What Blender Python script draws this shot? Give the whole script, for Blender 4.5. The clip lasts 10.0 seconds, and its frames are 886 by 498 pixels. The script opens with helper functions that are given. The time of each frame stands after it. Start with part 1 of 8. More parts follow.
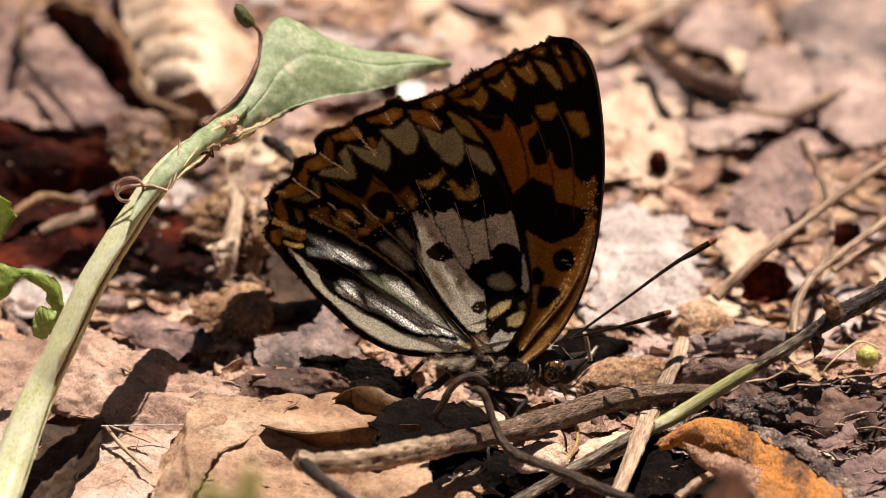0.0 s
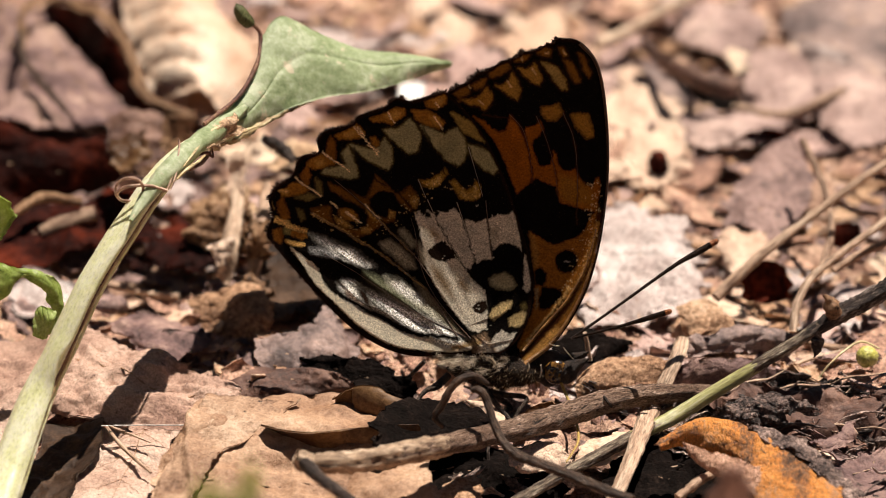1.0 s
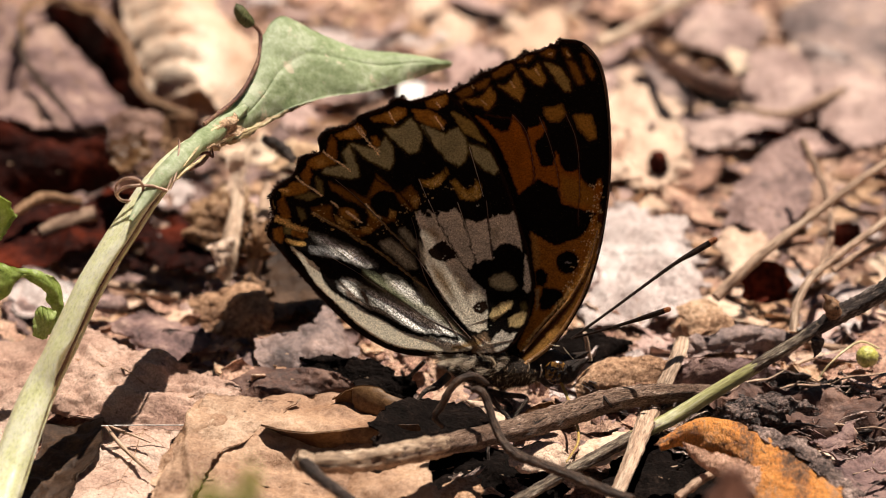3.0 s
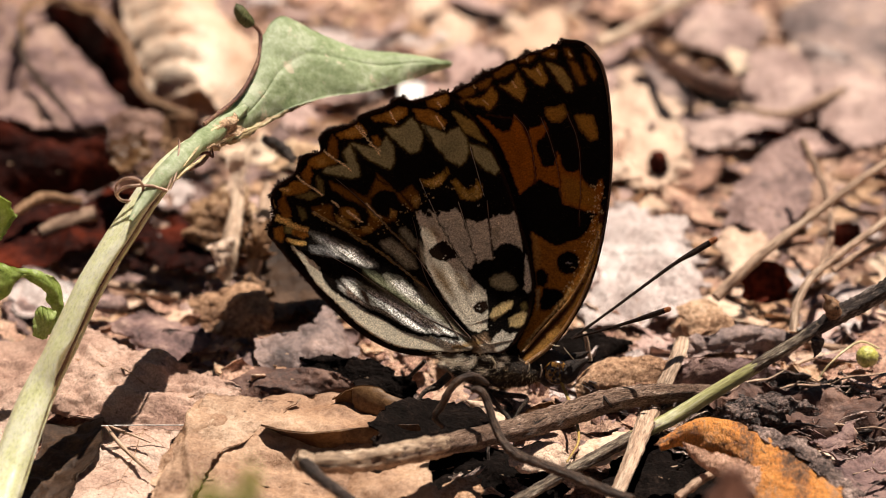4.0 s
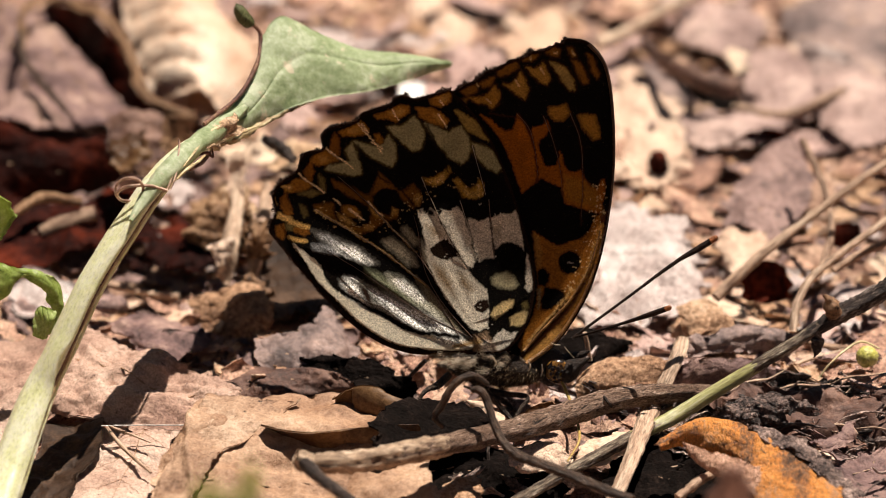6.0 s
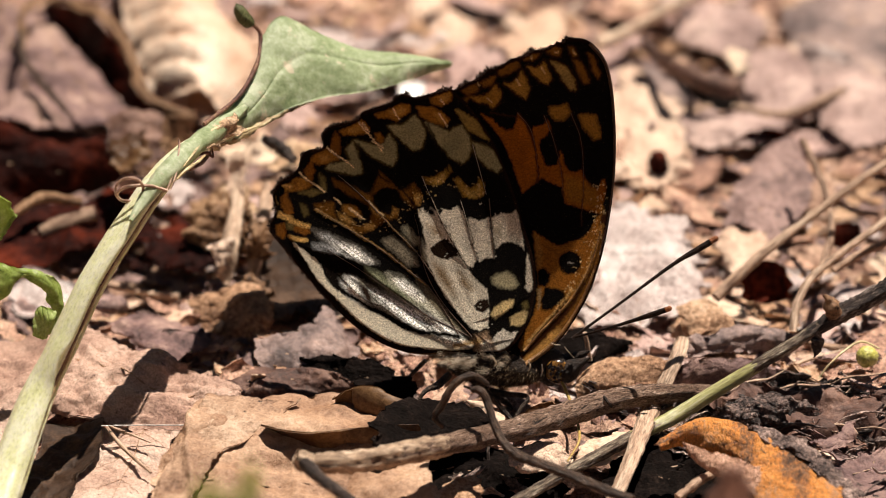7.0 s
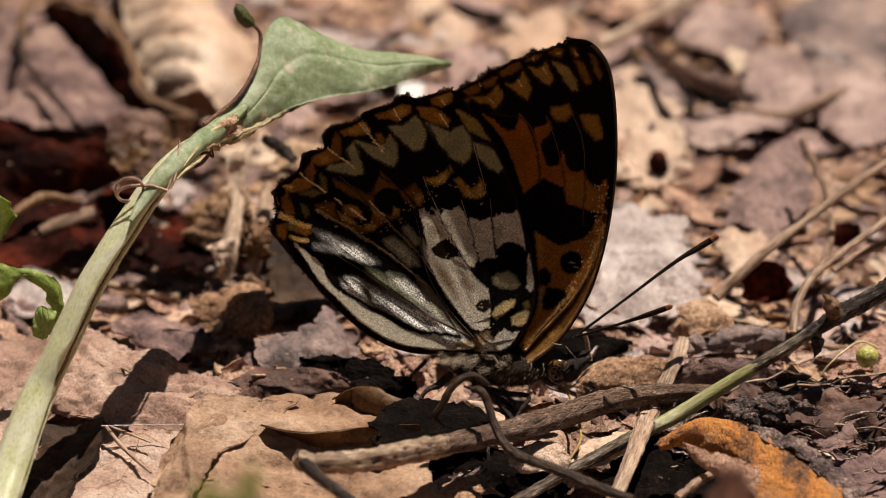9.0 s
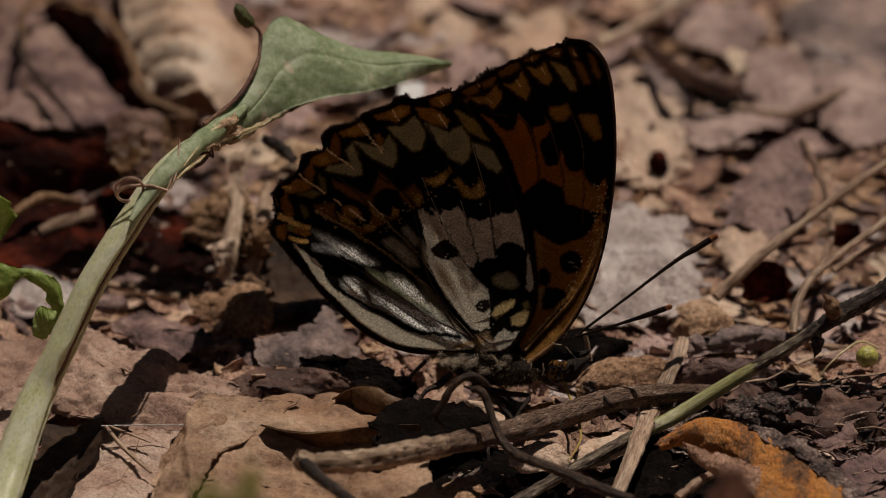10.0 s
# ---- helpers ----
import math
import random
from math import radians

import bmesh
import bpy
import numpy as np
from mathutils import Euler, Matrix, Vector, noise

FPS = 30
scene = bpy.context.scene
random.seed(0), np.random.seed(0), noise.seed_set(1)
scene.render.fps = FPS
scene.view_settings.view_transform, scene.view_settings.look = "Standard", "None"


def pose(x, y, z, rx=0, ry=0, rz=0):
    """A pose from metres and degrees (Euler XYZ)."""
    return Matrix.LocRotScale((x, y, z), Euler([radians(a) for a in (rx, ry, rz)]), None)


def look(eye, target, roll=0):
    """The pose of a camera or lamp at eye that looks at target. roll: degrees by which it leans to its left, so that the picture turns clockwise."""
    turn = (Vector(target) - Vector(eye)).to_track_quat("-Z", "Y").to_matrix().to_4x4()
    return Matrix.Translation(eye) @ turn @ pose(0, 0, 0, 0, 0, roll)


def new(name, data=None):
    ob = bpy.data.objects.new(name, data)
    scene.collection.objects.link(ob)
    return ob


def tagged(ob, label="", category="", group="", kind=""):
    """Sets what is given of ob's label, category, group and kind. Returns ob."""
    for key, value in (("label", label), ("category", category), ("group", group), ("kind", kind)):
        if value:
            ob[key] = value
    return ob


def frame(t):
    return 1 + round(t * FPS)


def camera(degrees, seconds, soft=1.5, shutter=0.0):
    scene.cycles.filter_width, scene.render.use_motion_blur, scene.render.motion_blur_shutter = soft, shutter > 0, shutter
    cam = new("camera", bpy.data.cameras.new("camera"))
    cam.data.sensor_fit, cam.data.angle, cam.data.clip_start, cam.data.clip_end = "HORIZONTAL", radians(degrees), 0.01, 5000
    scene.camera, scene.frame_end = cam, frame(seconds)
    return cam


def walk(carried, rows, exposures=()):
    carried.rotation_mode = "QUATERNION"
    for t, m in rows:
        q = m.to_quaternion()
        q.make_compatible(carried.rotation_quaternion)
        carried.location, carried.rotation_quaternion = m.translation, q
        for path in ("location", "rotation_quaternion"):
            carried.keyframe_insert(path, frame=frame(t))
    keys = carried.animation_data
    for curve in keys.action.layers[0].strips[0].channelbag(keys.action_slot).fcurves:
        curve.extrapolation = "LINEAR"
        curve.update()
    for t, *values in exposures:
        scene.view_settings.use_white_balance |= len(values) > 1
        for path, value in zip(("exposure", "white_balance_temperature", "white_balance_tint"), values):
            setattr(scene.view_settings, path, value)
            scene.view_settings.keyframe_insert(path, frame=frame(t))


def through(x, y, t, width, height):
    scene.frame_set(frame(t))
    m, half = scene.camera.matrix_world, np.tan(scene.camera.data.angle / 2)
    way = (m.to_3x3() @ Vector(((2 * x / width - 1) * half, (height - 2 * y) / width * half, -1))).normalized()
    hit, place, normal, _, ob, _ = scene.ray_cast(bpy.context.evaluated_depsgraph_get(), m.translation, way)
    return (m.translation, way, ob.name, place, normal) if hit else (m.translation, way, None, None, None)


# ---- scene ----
# A fritillary butterfly with closed wings on sunlit leaf litter. Lengths in mm until a mesh is made.
MM = 0.001

cam = camera(9.0, 10.0, soft=0.7)
EYE, AIM = (-0.006, -0.642, 0.365), (-0.006, 0.010, 0.018)
cam.data.dof.use_dof = True
cam.data.dof.focus_distance = 0.728
cam.data.dof.aperture_fstop = 18.0
# the picture is darkened towards the clip's end
BRIGHT = 0.50
FADE = [(0, 0.0), (8.3, 0.0), (8.5, -0.11), (8.8, -0.31), (9.0, -0.50), (9.2, -0.62), (9.5, -0.93), (9.8, -1.25), (10.0, -1.55)]
walk(cam, [(0, look(EYE, AIM)), (10.0, look(EYE, AIM))], exposures=[(t, BRIGHT + e) for t, e in FADE])

# ---- daylight ----
SUN_EL, SUN_AZ = 69.0, 38.0     # degrees; azimuth clockwise from +y
world = bpy.data.worlds.new("sky")
scene.world = world
world.use_nodes = True
_sky = world.node_tree.nodes.new("ShaderNodeTexSky")
_sky.sky_type, _sky.sun_disc = "NISHITA", False
_sky.sun_elevation, _sky.sun_rotation = radians(SUN_EL), radians(SUN_AZ)
_back = world.node_tree.nodes["Background"]
_back.inputs["Strength"].default_value = 0.012
world.node_tree.links.new(_sky.outputs["Color"], _back.inputs["Color"])

_sun = bpy.data.lights.new("sun", "SUN")
_sun.energy, _sun.angle, _sun.color = 5.0, radians(0.53), (1.0, 0.885, 0.775)
sun = new("sun", _sun)
SUN_DIR = Vector((math.cos(radians(SUN_EL)) * math.sin(radians(SUN_AZ)),
                  math.cos(radians(SUN_EL)) * math.cos(radians(SUN_AZ)), math.sin(radians(SUN_EL))))
sun.matrix_world = look(SUN_DIR * 3, (0, 0, 0))


# ---- numbers: noise and curves ----
def value_noise(x, y, seed=0):
    xi, yi = np.floor(x).astype(np.int64), np.floor(y).astype(np.int64)
    fx, fy = x - xi, y - yi
    fx, fy = fx * fx * (3 - 2 * fx), fy * fy * (3 - 2 * fy)

    def lattice(i, j):
        h = (i * 374761393 + j * 668265263 + seed * 974711) & 0x7FFFFFFF
        h = ((h ^ (h >> 13)) * 1274126177) & 0x7FFFFFFF
        return ((h ^ (h >> 16)) & 0xFFFF) / 65535.0

    a, b = lattice(xi, yi), lattice(xi + 1, yi)
    c, d = lattice(xi, yi + 1), lattice(xi + 1, yi + 1)
    return (a + (b - a) * fx) * (1 - fy) + (c + (d - c) * fx) * fy


def fbm(x, y, seed=0, octaves=4):
    x, y = np.asarray(x, float), np.asarray(y, float)
    total, amp = 0.0, 0.5
    for k in range(octaves):
        total = total + amp * (value_noise(x, y, seed + 17 * k) * 2 - 1)
        x, y, amp = x * 2.03 + 5.1, y * 2.03 + 3.7, amp * 0.5
    return total


def curve(points, n):
    """n points on a smooth line through the points; all columns are interpolated."""
    p = np.array(points, float)
    d = np.sqrt(np.sqrt((np.diff(p, axis=0) ** 2).sum(1))) + 1e-6
    t = np.concatenate([[0], np.cumsum(d)])
    m = np.empty_like(p)
    m[1:-1] = (p[2:] - p[:-2]) / (t[2:] - t[:-2])[:, None]
    m[0], m[-1] = (p[1] - p[0]) / d[0], (p[-1] - p[-2]) / d[-1]
    q = np.linspace(0, t[-1], n)
    i = np.clip(np.searchsorted(t, q, side="right") - 1, 0, len(p) - 2)
    h = (t[i + 1] - t[i])[:, None]
    s = ((q - t[i]) / (t[i + 1] - t[i]))[:, None]
    return ((2 * s**3 - 3 * s**2 + 1) * p[i] + (s**3 - 2 * s**2 + s) * h * m[i]
            + (-2 * s**3 + 3 * s**2) * p[i + 1] + (s**3 - s**2) * h * m[i + 1])


# ---- meshes ----
def grid_faces(nu, nv, wrap=False, offset=0, flip=False):
    i, j = np.meshgrid(np.arange(nu - 1), np.arange(nv if wrap else nv - 1), indexing="ij")
    k = (j + 1) % nv
    f = np.stack([i * nv + j, (i + 1) * nv + j, (i + 1) * nv + k, i * nv + k], -1).reshape(-1, 4) + offset
    return f[:, ::-1] if flip else f


def moved(verts, by):
    """The same vertices shifted; further columns (the grain of a rod) stay."""
    verts = np.array(verts, float)
    verts[:, :3] += np.array(by)
    return verts


def make_mesh(name, verts, faces, material, smooth=True):
    me = bpy.data.meshes.new(name)
    verts = np.asarray(verts, float)
    me.from_pydata((verts[:, :3] * MM).tolist(), [], faces.tolist() if hasattr(faces, "tolist") else faces)
    me.materials.append(material)
    if verts.shape[1] == 6:
        me.attributes.new("grain", "FLOAT_VECTOR", "POINT").data.foreach_set("vector", verts[:, 3:].ravel())
    if smooth:
        me.polygons.foreach_set("use_smooth", [True] * len(me.polygons))
    me.update()
    return me


def thing(name, at, label, category, group="", kind=""):
    ob = new(name)
    ob.empty_display_size = 0.002
    ob.location = Vector(at) * MM
    ob["at"] = list(at)
    return tagged(ob, label, category, group, kind)


def part(name, shape, material, parent, label="", at=None, smooth=True):
    """One mesh under a thing; shape is (verts, faces) in mm of the world, or of the pivot 'local' when at is given."""
    verts, faces = shape
    base = Vector(parent["at"])
    if at is None:
        ob = new(name, make_mesh(name, moved(verts, -base), faces, material, smooth))
        ob["at"] = list(base)
    else:
        ob = new(name, make_mesh(name, verts, faces, material, smooth))
        ob.location = (Vector(at) - base) * MM
        ob["at"] = list(at)
    ob.parent = parent
    return tagged(ob, label)


def solo(name, shape, material, label, category, group="", kind="", at=None, smooth=True):
    """A thing of a single mesh, with its origin at its own foot."""
    verts, faces = np.asarray(shape[0], float), shape[1]
    if at is None:
        at = (verts[:, 0].mean(), verts[:, 1].mean(), verts[:, 2].min())
    ob = new(name, make_mesh(name, moved(verts, -Vector(at)), faces, material, smooth))
    ob.location = Vector(at) * MM
    ob["at"] = list(at)
    return tagged(ob, label, category, group, kind)


def joined(*shapes):
    verts, faces, off = [], [], 0
    for v, f in shapes:
        verts.append(np.asarray(v, float))
        faces += [[a + off for a in q] for q in (f.tolist() if hasattr(f, "tolist") else f)]
        off += len(v)
    return np.concatenate(verts), faces


def tube(points, n=40, sides=10, rough=0.0, seed=0, flat=1.0, grooves=0, fibre=0.0):
    """A rod through rows of (x, y, z, radius), closed at both ends, with an uneven skin."""
    c = curve(points, n)
    p, rad = c[:, :3], np.maximum(c[:, 3], 0.004)
    t = np.gradient(p, axis=0)
    t /= np.linalg.norm(t, axis=1)[:, None] + 1e-9
    up = np.array([0.0, 0.35, 0.94])
    a = np.cross(t, up)
    a /= np.linalg.norm(a, axis=1)[:, None] + 1e-9
    b = np.cross(a, t)
    ang = np.linspace(0, 2 * np.pi, sides, endpoint=False)
    s = np.arange(n)[:, None] * 0.35
    r = rad[:, None] * (1 + rough * fbm(s + 0 * ang, 3 * np.cos(ang) + 2 * np.sin(ang) + 9.0, seed, 4) * 2)
    if fibre:
        r = r * (1 + fibre * 2 * fbm(s * 0.06 + 0 * ang, 7 * np.cos(ang) + 5 * np.sin(2 * ang) + 20.0, seed + 3, 3))
    if grooves:
        r = r * (1 - 0.07 * np.abs(np.sin(ang * grooves / 2 + 0.3)))
    v = p[:, None] + r[..., None] * (np.cos(ang)[:, None] * a[:, None] + flat * np.sin(ang)[:, None] * b[:, None])
    v = np.concatenate([v.reshape(-1, 3), p[:1], p[-1:]])
    run = np.concatenate([[0], np.cumsum(np.linalg.norm(np.diff(p, axis=0), axis=1))])
    mean = rad.mean()
    gr = np.stack([run[:, None] + 0 * ang, mean * np.cos(ang) + 0 * run[:, None], mean * np.sin(ang) + 0 * run[:, None] + seed * 7.0], -1).reshape(-1, 3)
    v = np.column_stack([v, np.concatenate([gr, gr[:1], gr[-1:]])])
    f = grid_faces(n, sides, True).tolist()
    m = n * sides
    f += [[(j + 1) % sides, j, m] for j in range(sides)]
    f += [[(n - 1) * sides + j, (n - 1) * sides + (j + 1) % sides, m + 1] for j in range(sides)]
    return v, f


def slab(p, thick):
    """Closed sheet of the given thickness below the grid p (nu, nv, 3)."""
    nu, nv = p.shape[:2]
    n = np.cross(np.gradient(p, axis=0), np.gradient(p, axis=1))
    n /= np.linalg.norm(n, axis=2)[..., None] + 1e-9
    q = p - n * thick
    v = np.concatenate([p.reshape(-1, 3), q.reshape(-1, 3)])
    m = nu * nv
    f = np.concatenate([grid_faces(nu, nv), grid_faces(nu, nv, offset=m, flip=True)]).tolist()
    rim = ([(i, 0) for i in range(nu)] + [(nu - 1, j) for j in range(1, nv)]
           + [(i, nv - 1) for i in range(nu - 2, -1, -1)] + [(0, j) for j in range(nv - 2, 0, -1)])
    ids = [i * nv + j for i, j in rim]
    f += [[ids[k - 1], ids[k], ids[k] + m, ids[k - 1] + m] for k in range(len(ids))]
    return v, f


def leaf_grid(edge_a, edge_b, bulge=2.0, ribs=0, rib_h=0.25, wrinkle=0.4, ragged=0.5, seed=0, nu=60, nv=36, midrib=0.0, grain=7.0, one_side=False, crease=0.55, fold=None):
    """A leaf's face between two edge lines: bulged across, with side ribs, creases and a ragged rim."""
    a, b = curve(edge_a, nu)[:, :3], curve(edge_b, nu)[:, :3]
    v = np.linspace(0, 1, nv)[None, :, None]
    p = a[:, None] * (1 - v) + b[:, None] * v
    n = np.cross(np.gradient(p, axis=0), np.gradient(p, axis=1))
    n /= np.linalg.norm(n, axis=2)[..., None] + 1e-9
    n[n[..., 2] < 0] *= -1
    n = n.mean((0, 1)) * 0.6 + n * 0.4
    uu, vv = np.meshgrid(np.linspace(0, 1, nu), np.linspace(0, 1, nv), indexing="ij")
    h = bulge * 4 * vv * (1 - vv)
    h = h + wrinkle * 2 * fbm(p[..., 0] / grain + 3.0, p[..., 1] / grain + p[..., 2] / grain, seed, 5)
    if ribs:
        side = np.abs(vv - 0.5) * 2
        fade = np.clip((0.62 - vv) * 4, 0.06, 1) if one_side else np.clip(side * 4, 0, 1)
        h = h + rib_h * (np.abs(np.sin(np.pi * (uu * ribs + side * 0.9))) ** 0.6 - 0.5) * fade
    h = h + crease * (0.5 - np.abs(fbm(p[..., 0] / 4.5 + 7, p[..., 1] / 4.5 + p[..., 2] / 6, seed + 40, 4)) * 2.2)
    if fold:    # a sharp diagonal fold: start, drift, width, height
        h = h + fold[3] * np.exp(-np.abs((uu - fold[0] - fold[1] * vv) / fold[2]))
    h = h - midrib * np.exp(-(((vv - 0.5) / 0.035) ** 2))
    edge = np.minimum(np.minimum(vv, 1 - vv), np.minimum(uu, 1 - uu))
    rag = ragged * np.clip(1 - edge * 9, 0, 1)
    p = p + n * h[..., None]
    p[..., 0] += rag * 2.2 * fbm(p[..., 0] / 2.1, p[..., 1] / 2.1 + p[..., 2], seed + 5, 4)
    p[..., 1] += rag * 2.2 * fbm(p[..., 0] / 2.1 + 40, p[..., 1] / 2.1 + p[..., 2], seed + 6, 4)
    return p


def leaf_sheet(edge_a, edge_b, *given, thick=0.22, **shape):
    """A closed dry leaf of the given thickness."""
    return slab(leaf_grid(edge_a, edge_b, *given, **shape), thick)


def ball(center, radii, nu=24, nv=32, rough=0.0, seed=0, tilt=0.0):
    th = np.linspace(0, np.pi, nu)[:, None]
    ph = np.linspace(0, 2 * np.pi, nv, endpoint=False)[None]
    d = np.stack([np.cos(th) + 0 * ph, np.sin(th) * np.cos(ph), np.sin(th) * np.sin(ph)], -1)
    r = 1 + rough * 2 * fbm(d[..., 0] * 3 + 9, d[..., 1] * 3 + d[..., 2] * 4.3 + 9, seed, 4)
    v = d * r[..., None] * np.array(radii)
    c, s = math.cos(radians(tilt)), math.sin(radians(tilt))
    v = np.stack([v[..., 0] * c - v[..., 2] * s, v[..., 1], v[..., 0] * s + v[..., 2] * c], -1)
    return v.reshape(-1, 3) + np.array(center), grid_faces(nu, nv, True, flip=True)


def blades(roots, ways, lengths, widths, seed=0, bend=0.25):
    """Many thin tapering hairs in one mesh."""
    rng = np.random.default_rng(seed)
    roots, ways = np.asarray(roots, float), np.asarray(ways, float)
    ways = ways / (np.linalg.norm(ways, axis=1)[:, None] + 1e-9)
    side = np.cross(ways, rng.normal(size=ways.shape))
    side /= np.linalg.norm(side, axis=1)[:, None] + 1e-9
    drop = np.cross(side, ways) * bend * rng.uniform(-1, 1, (len(ways), 1))
    L, W = np.asarray(lengths)[:, None], np.asarray(widths)[:, None]
    a, b = roots - side * W, roots + side * W
    m = roots + ways * L * 0.55 + drop * L * 0.3
    c, d = m + side * W * 0.7, m - side * W * 0.7
    tip = roots + ways * L + drop * L
    v = np.stack([a, b, c, d, tip], 1).reshape(-1, 3)
    k = np.arange(len(roots))[:, None] * 5
    return v, (k + np.array([[0, 1, 2, 3]])).tolist() + (k + np.array([[3, 2, 4]])).tolist()


# ---- materials ----
def shader(name):
    m = bpy.data.materials.new(name)
    m.use_nodes = True
    nt = m.node_tree
    return m, nt, nt.nodes["Principled BSDF"]


def node(nt, kind, **values):
    n = nt.nodes.new(kind)
    for key, value in values.items():
        n.inputs[key.replace("_", " ")].default_value = value
    return n


def coords(nt, shift=False, stretch=(1, 1, 1)):
    tc = nt.nodes.new("ShaderNodeTexCoord")
    mp = node(nt, "ShaderNodeMapping", Scale=tuple(1000 * s for s in stretch))
    nt.links.new(tc.outputs["Object"], mp.inputs["Vector"])
    if shift:
        info = nt.nodes.new("ShaderNodeObjectInfo")
        mul = nt.nodes.new("ShaderNodeMath")
        mul.operation = "MULTIPLY"
        mul.inputs[1].default_value = 300.0
        nt.links.new(info.outputs["Random"], mul.inputs[0])
        nt.links.new(mul.outputs[0], mp.inputs["Location"])
    return mp.outputs["Vector"]


def ramp(nt, fac, stops):
    r = nt.nodes.new("ShaderNodeValToRGB")
    while len(r.color_ramp.elements) < len(stops):
        r.color_ramp.elements.new(0.5)
    for e, (at, col) in zip(r.color_ramp.elements, stops):
        e.position, e.color = at, (*col, 1)
    nt.links.new(fac, r.inputs["Fac"])
    return r.outputs["Color"]


def mixed(nt, fac, a, b, mode="MIX"):
    m = nt.nodes.new("ShaderNodeMix")
    m.data_type, m.blend_type = "RGBA", mode
    for sock, val in ((m.inputs[0], fac), (m.inputs[6], a), (m.inputs[7], b)):
        if isinstance(val, (int, float)):
            sock.default_value = val
        elif isinstance(val, tuple):
            sock.default_value = (*val, 1)
        else:
            nt.links.new(val, sock)
    return m.outputs[2]


def noise_tex(nt, vec, scale, detail=4.0, rough=0.55):
    n = node(nt, "ShaderNodeTexNoise", Scale=scale, Detail=detail, Roughness=rough)
    nt.links.new(vec, n.inputs["Vector"])
    return n.outputs["Fac"]


def bumped(nt, bsdf, height, strength, distance):
    b = node(nt, "ShaderNodeBump", Strength=strength, Distance=distance * MM)
    nt.links.new(height, b.inputs["Height"])
    nt.links.new(b.outputs["Normal"], bsdf.inputs["Normal"])


def surface(name, stops, big=0.12, fine=1.6, rough=0.7, spots=None, spot_amount=0.62, spot_scale=0.5, bump=0.5, depth=0.25,
            stretch=(1, 1, 1), vary=0.0, through=0.0, spec=0.35, veins=0.0, rod=0.0, speck=3.4, grit_amount=1.0, fleck=0.85):
    """A natural surface: two scales of noise through a colour ramp, dark flecks, fine relief."""
    m, nt, b = shader(name)
    vec = coords(nt, True, stretch)
    if rod:     # along a rod the pattern is drawn out lengthwise
        at = nt.nodes.new("ShaderNodeAttribute")
        at.attribute_name = "grain"
        mp = node(nt, "ShaderNodeMapping", Scale=(rod, 1.0, 1.0))
        nt.links.new(at.outputs["Vector"], mp.inputs["Vector"])
        vec = mp.outputs["Vector"]
    n1, n2 = noise_tex(nt, vec, big, 5), noise_tex(nt, vec, fine, 6, 0.65)
    avg = nt.nodes.new("ShaderNodeMath")
    avg.operation = "MULTIPLY_ADD"
    avg.inputs[1].default_value = fleck
    nt.links.new(n2, avg.inputs[0])
    half = nt.nodes.new("ShaderNodeMath")
    half.operation = "MULTIPLY_ADD"
    broad = 0.75 if fleck > 0.8 else 1.05
    half.inputs[1].default_value, half.inputs[2].default_value = broad, 0.5 - 0.5 * fleck - 0.5 * broad
    nt.links.new(n1, half.inputs[0])
    nt.links.new(half.outputs[0], avg.inputs[2])
    fac = avg.outputs[0]
    if vary:
        info = nt.nodes.new("ShaderNodeObjectInfo")
        add = nt.nodes.new("ShaderNodeMath")
        add.operation = "MULTIPLY_ADD"
        add.inputs[1].default_value = vary
        nt.links.new(info.outputs["Random"], add.inputs[0])
        sub = nt.nodes.new("ShaderNodeMath")
        sub.operation = "SUBTRACT"
        sub.inputs[1].default_value = vary / 2
        nt.links.new(fac, sub.inputs[0])
        nt.links.new(sub.outputs[0], add.inputs[2])
        fac = add.outputs[0]
    col = ramp(nt, fac, stops)
    grit = noise_tex(nt, vec, speck, 3, 0.8)
    col = mixed(nt, grit_amount, col, ramp(nt, grit, [(0.32, (0.26, 0.24, 0.22)), (0.46, (0.95, 0.94, 0.93)), (0.70, (1.42, 1.42, 1.40))]), "MULTIPLY")
    if veins:
        vo = node(nt, "ShaderNodeTexVoronoi", Scale=0.75)
        vo.feature = "DISTANCE_TO_EDGE"
        nt.links.new(vec, vo.inputs["Vector"])
        edge = ramp(nt, vo.outputs["Distance"], [(0.0, (1, 1, 1)), (0.06, (0, 0, 0))])
        low = nt.nodes.new("ShaderNodeMath")
        low.operation = "MULTIPLY"
        low.inputs[1].default_value = veins
        nt.links.new(edge, low.inputs[0])
        col = mixed(nt, low.outputs[0], col, (0.16, 0.085, 0.05))
    if spots:
        fl = noise_tex(nt, vec, spot_scale, 5, 0.7)
        msk = ramp(nt, fl, [(spot_amount, (0, 0, 0)), (spot_amount + 0.06, (1, 1, 1))])
        col = mixed(nt, msk, col, spots)
    nt.links.new(col, b.inputs["Base Color"])
    b.inputs["Roughness"].default_value = rough
    b.inputs["Specular IOR Level"].default_value = spec
    both = nt.nodes.new("ShaderNodeMath")
    both.operation = "MULTIPLY_ADD"
    both.inputs[1].default_value = 0.22
    nt.links.new(grit, both.inputs[0])
    nt.links.new(fac, both.inputs[2])
    bumped(nt, b, both.outputs[0], bump * 0.8, depth * 3)
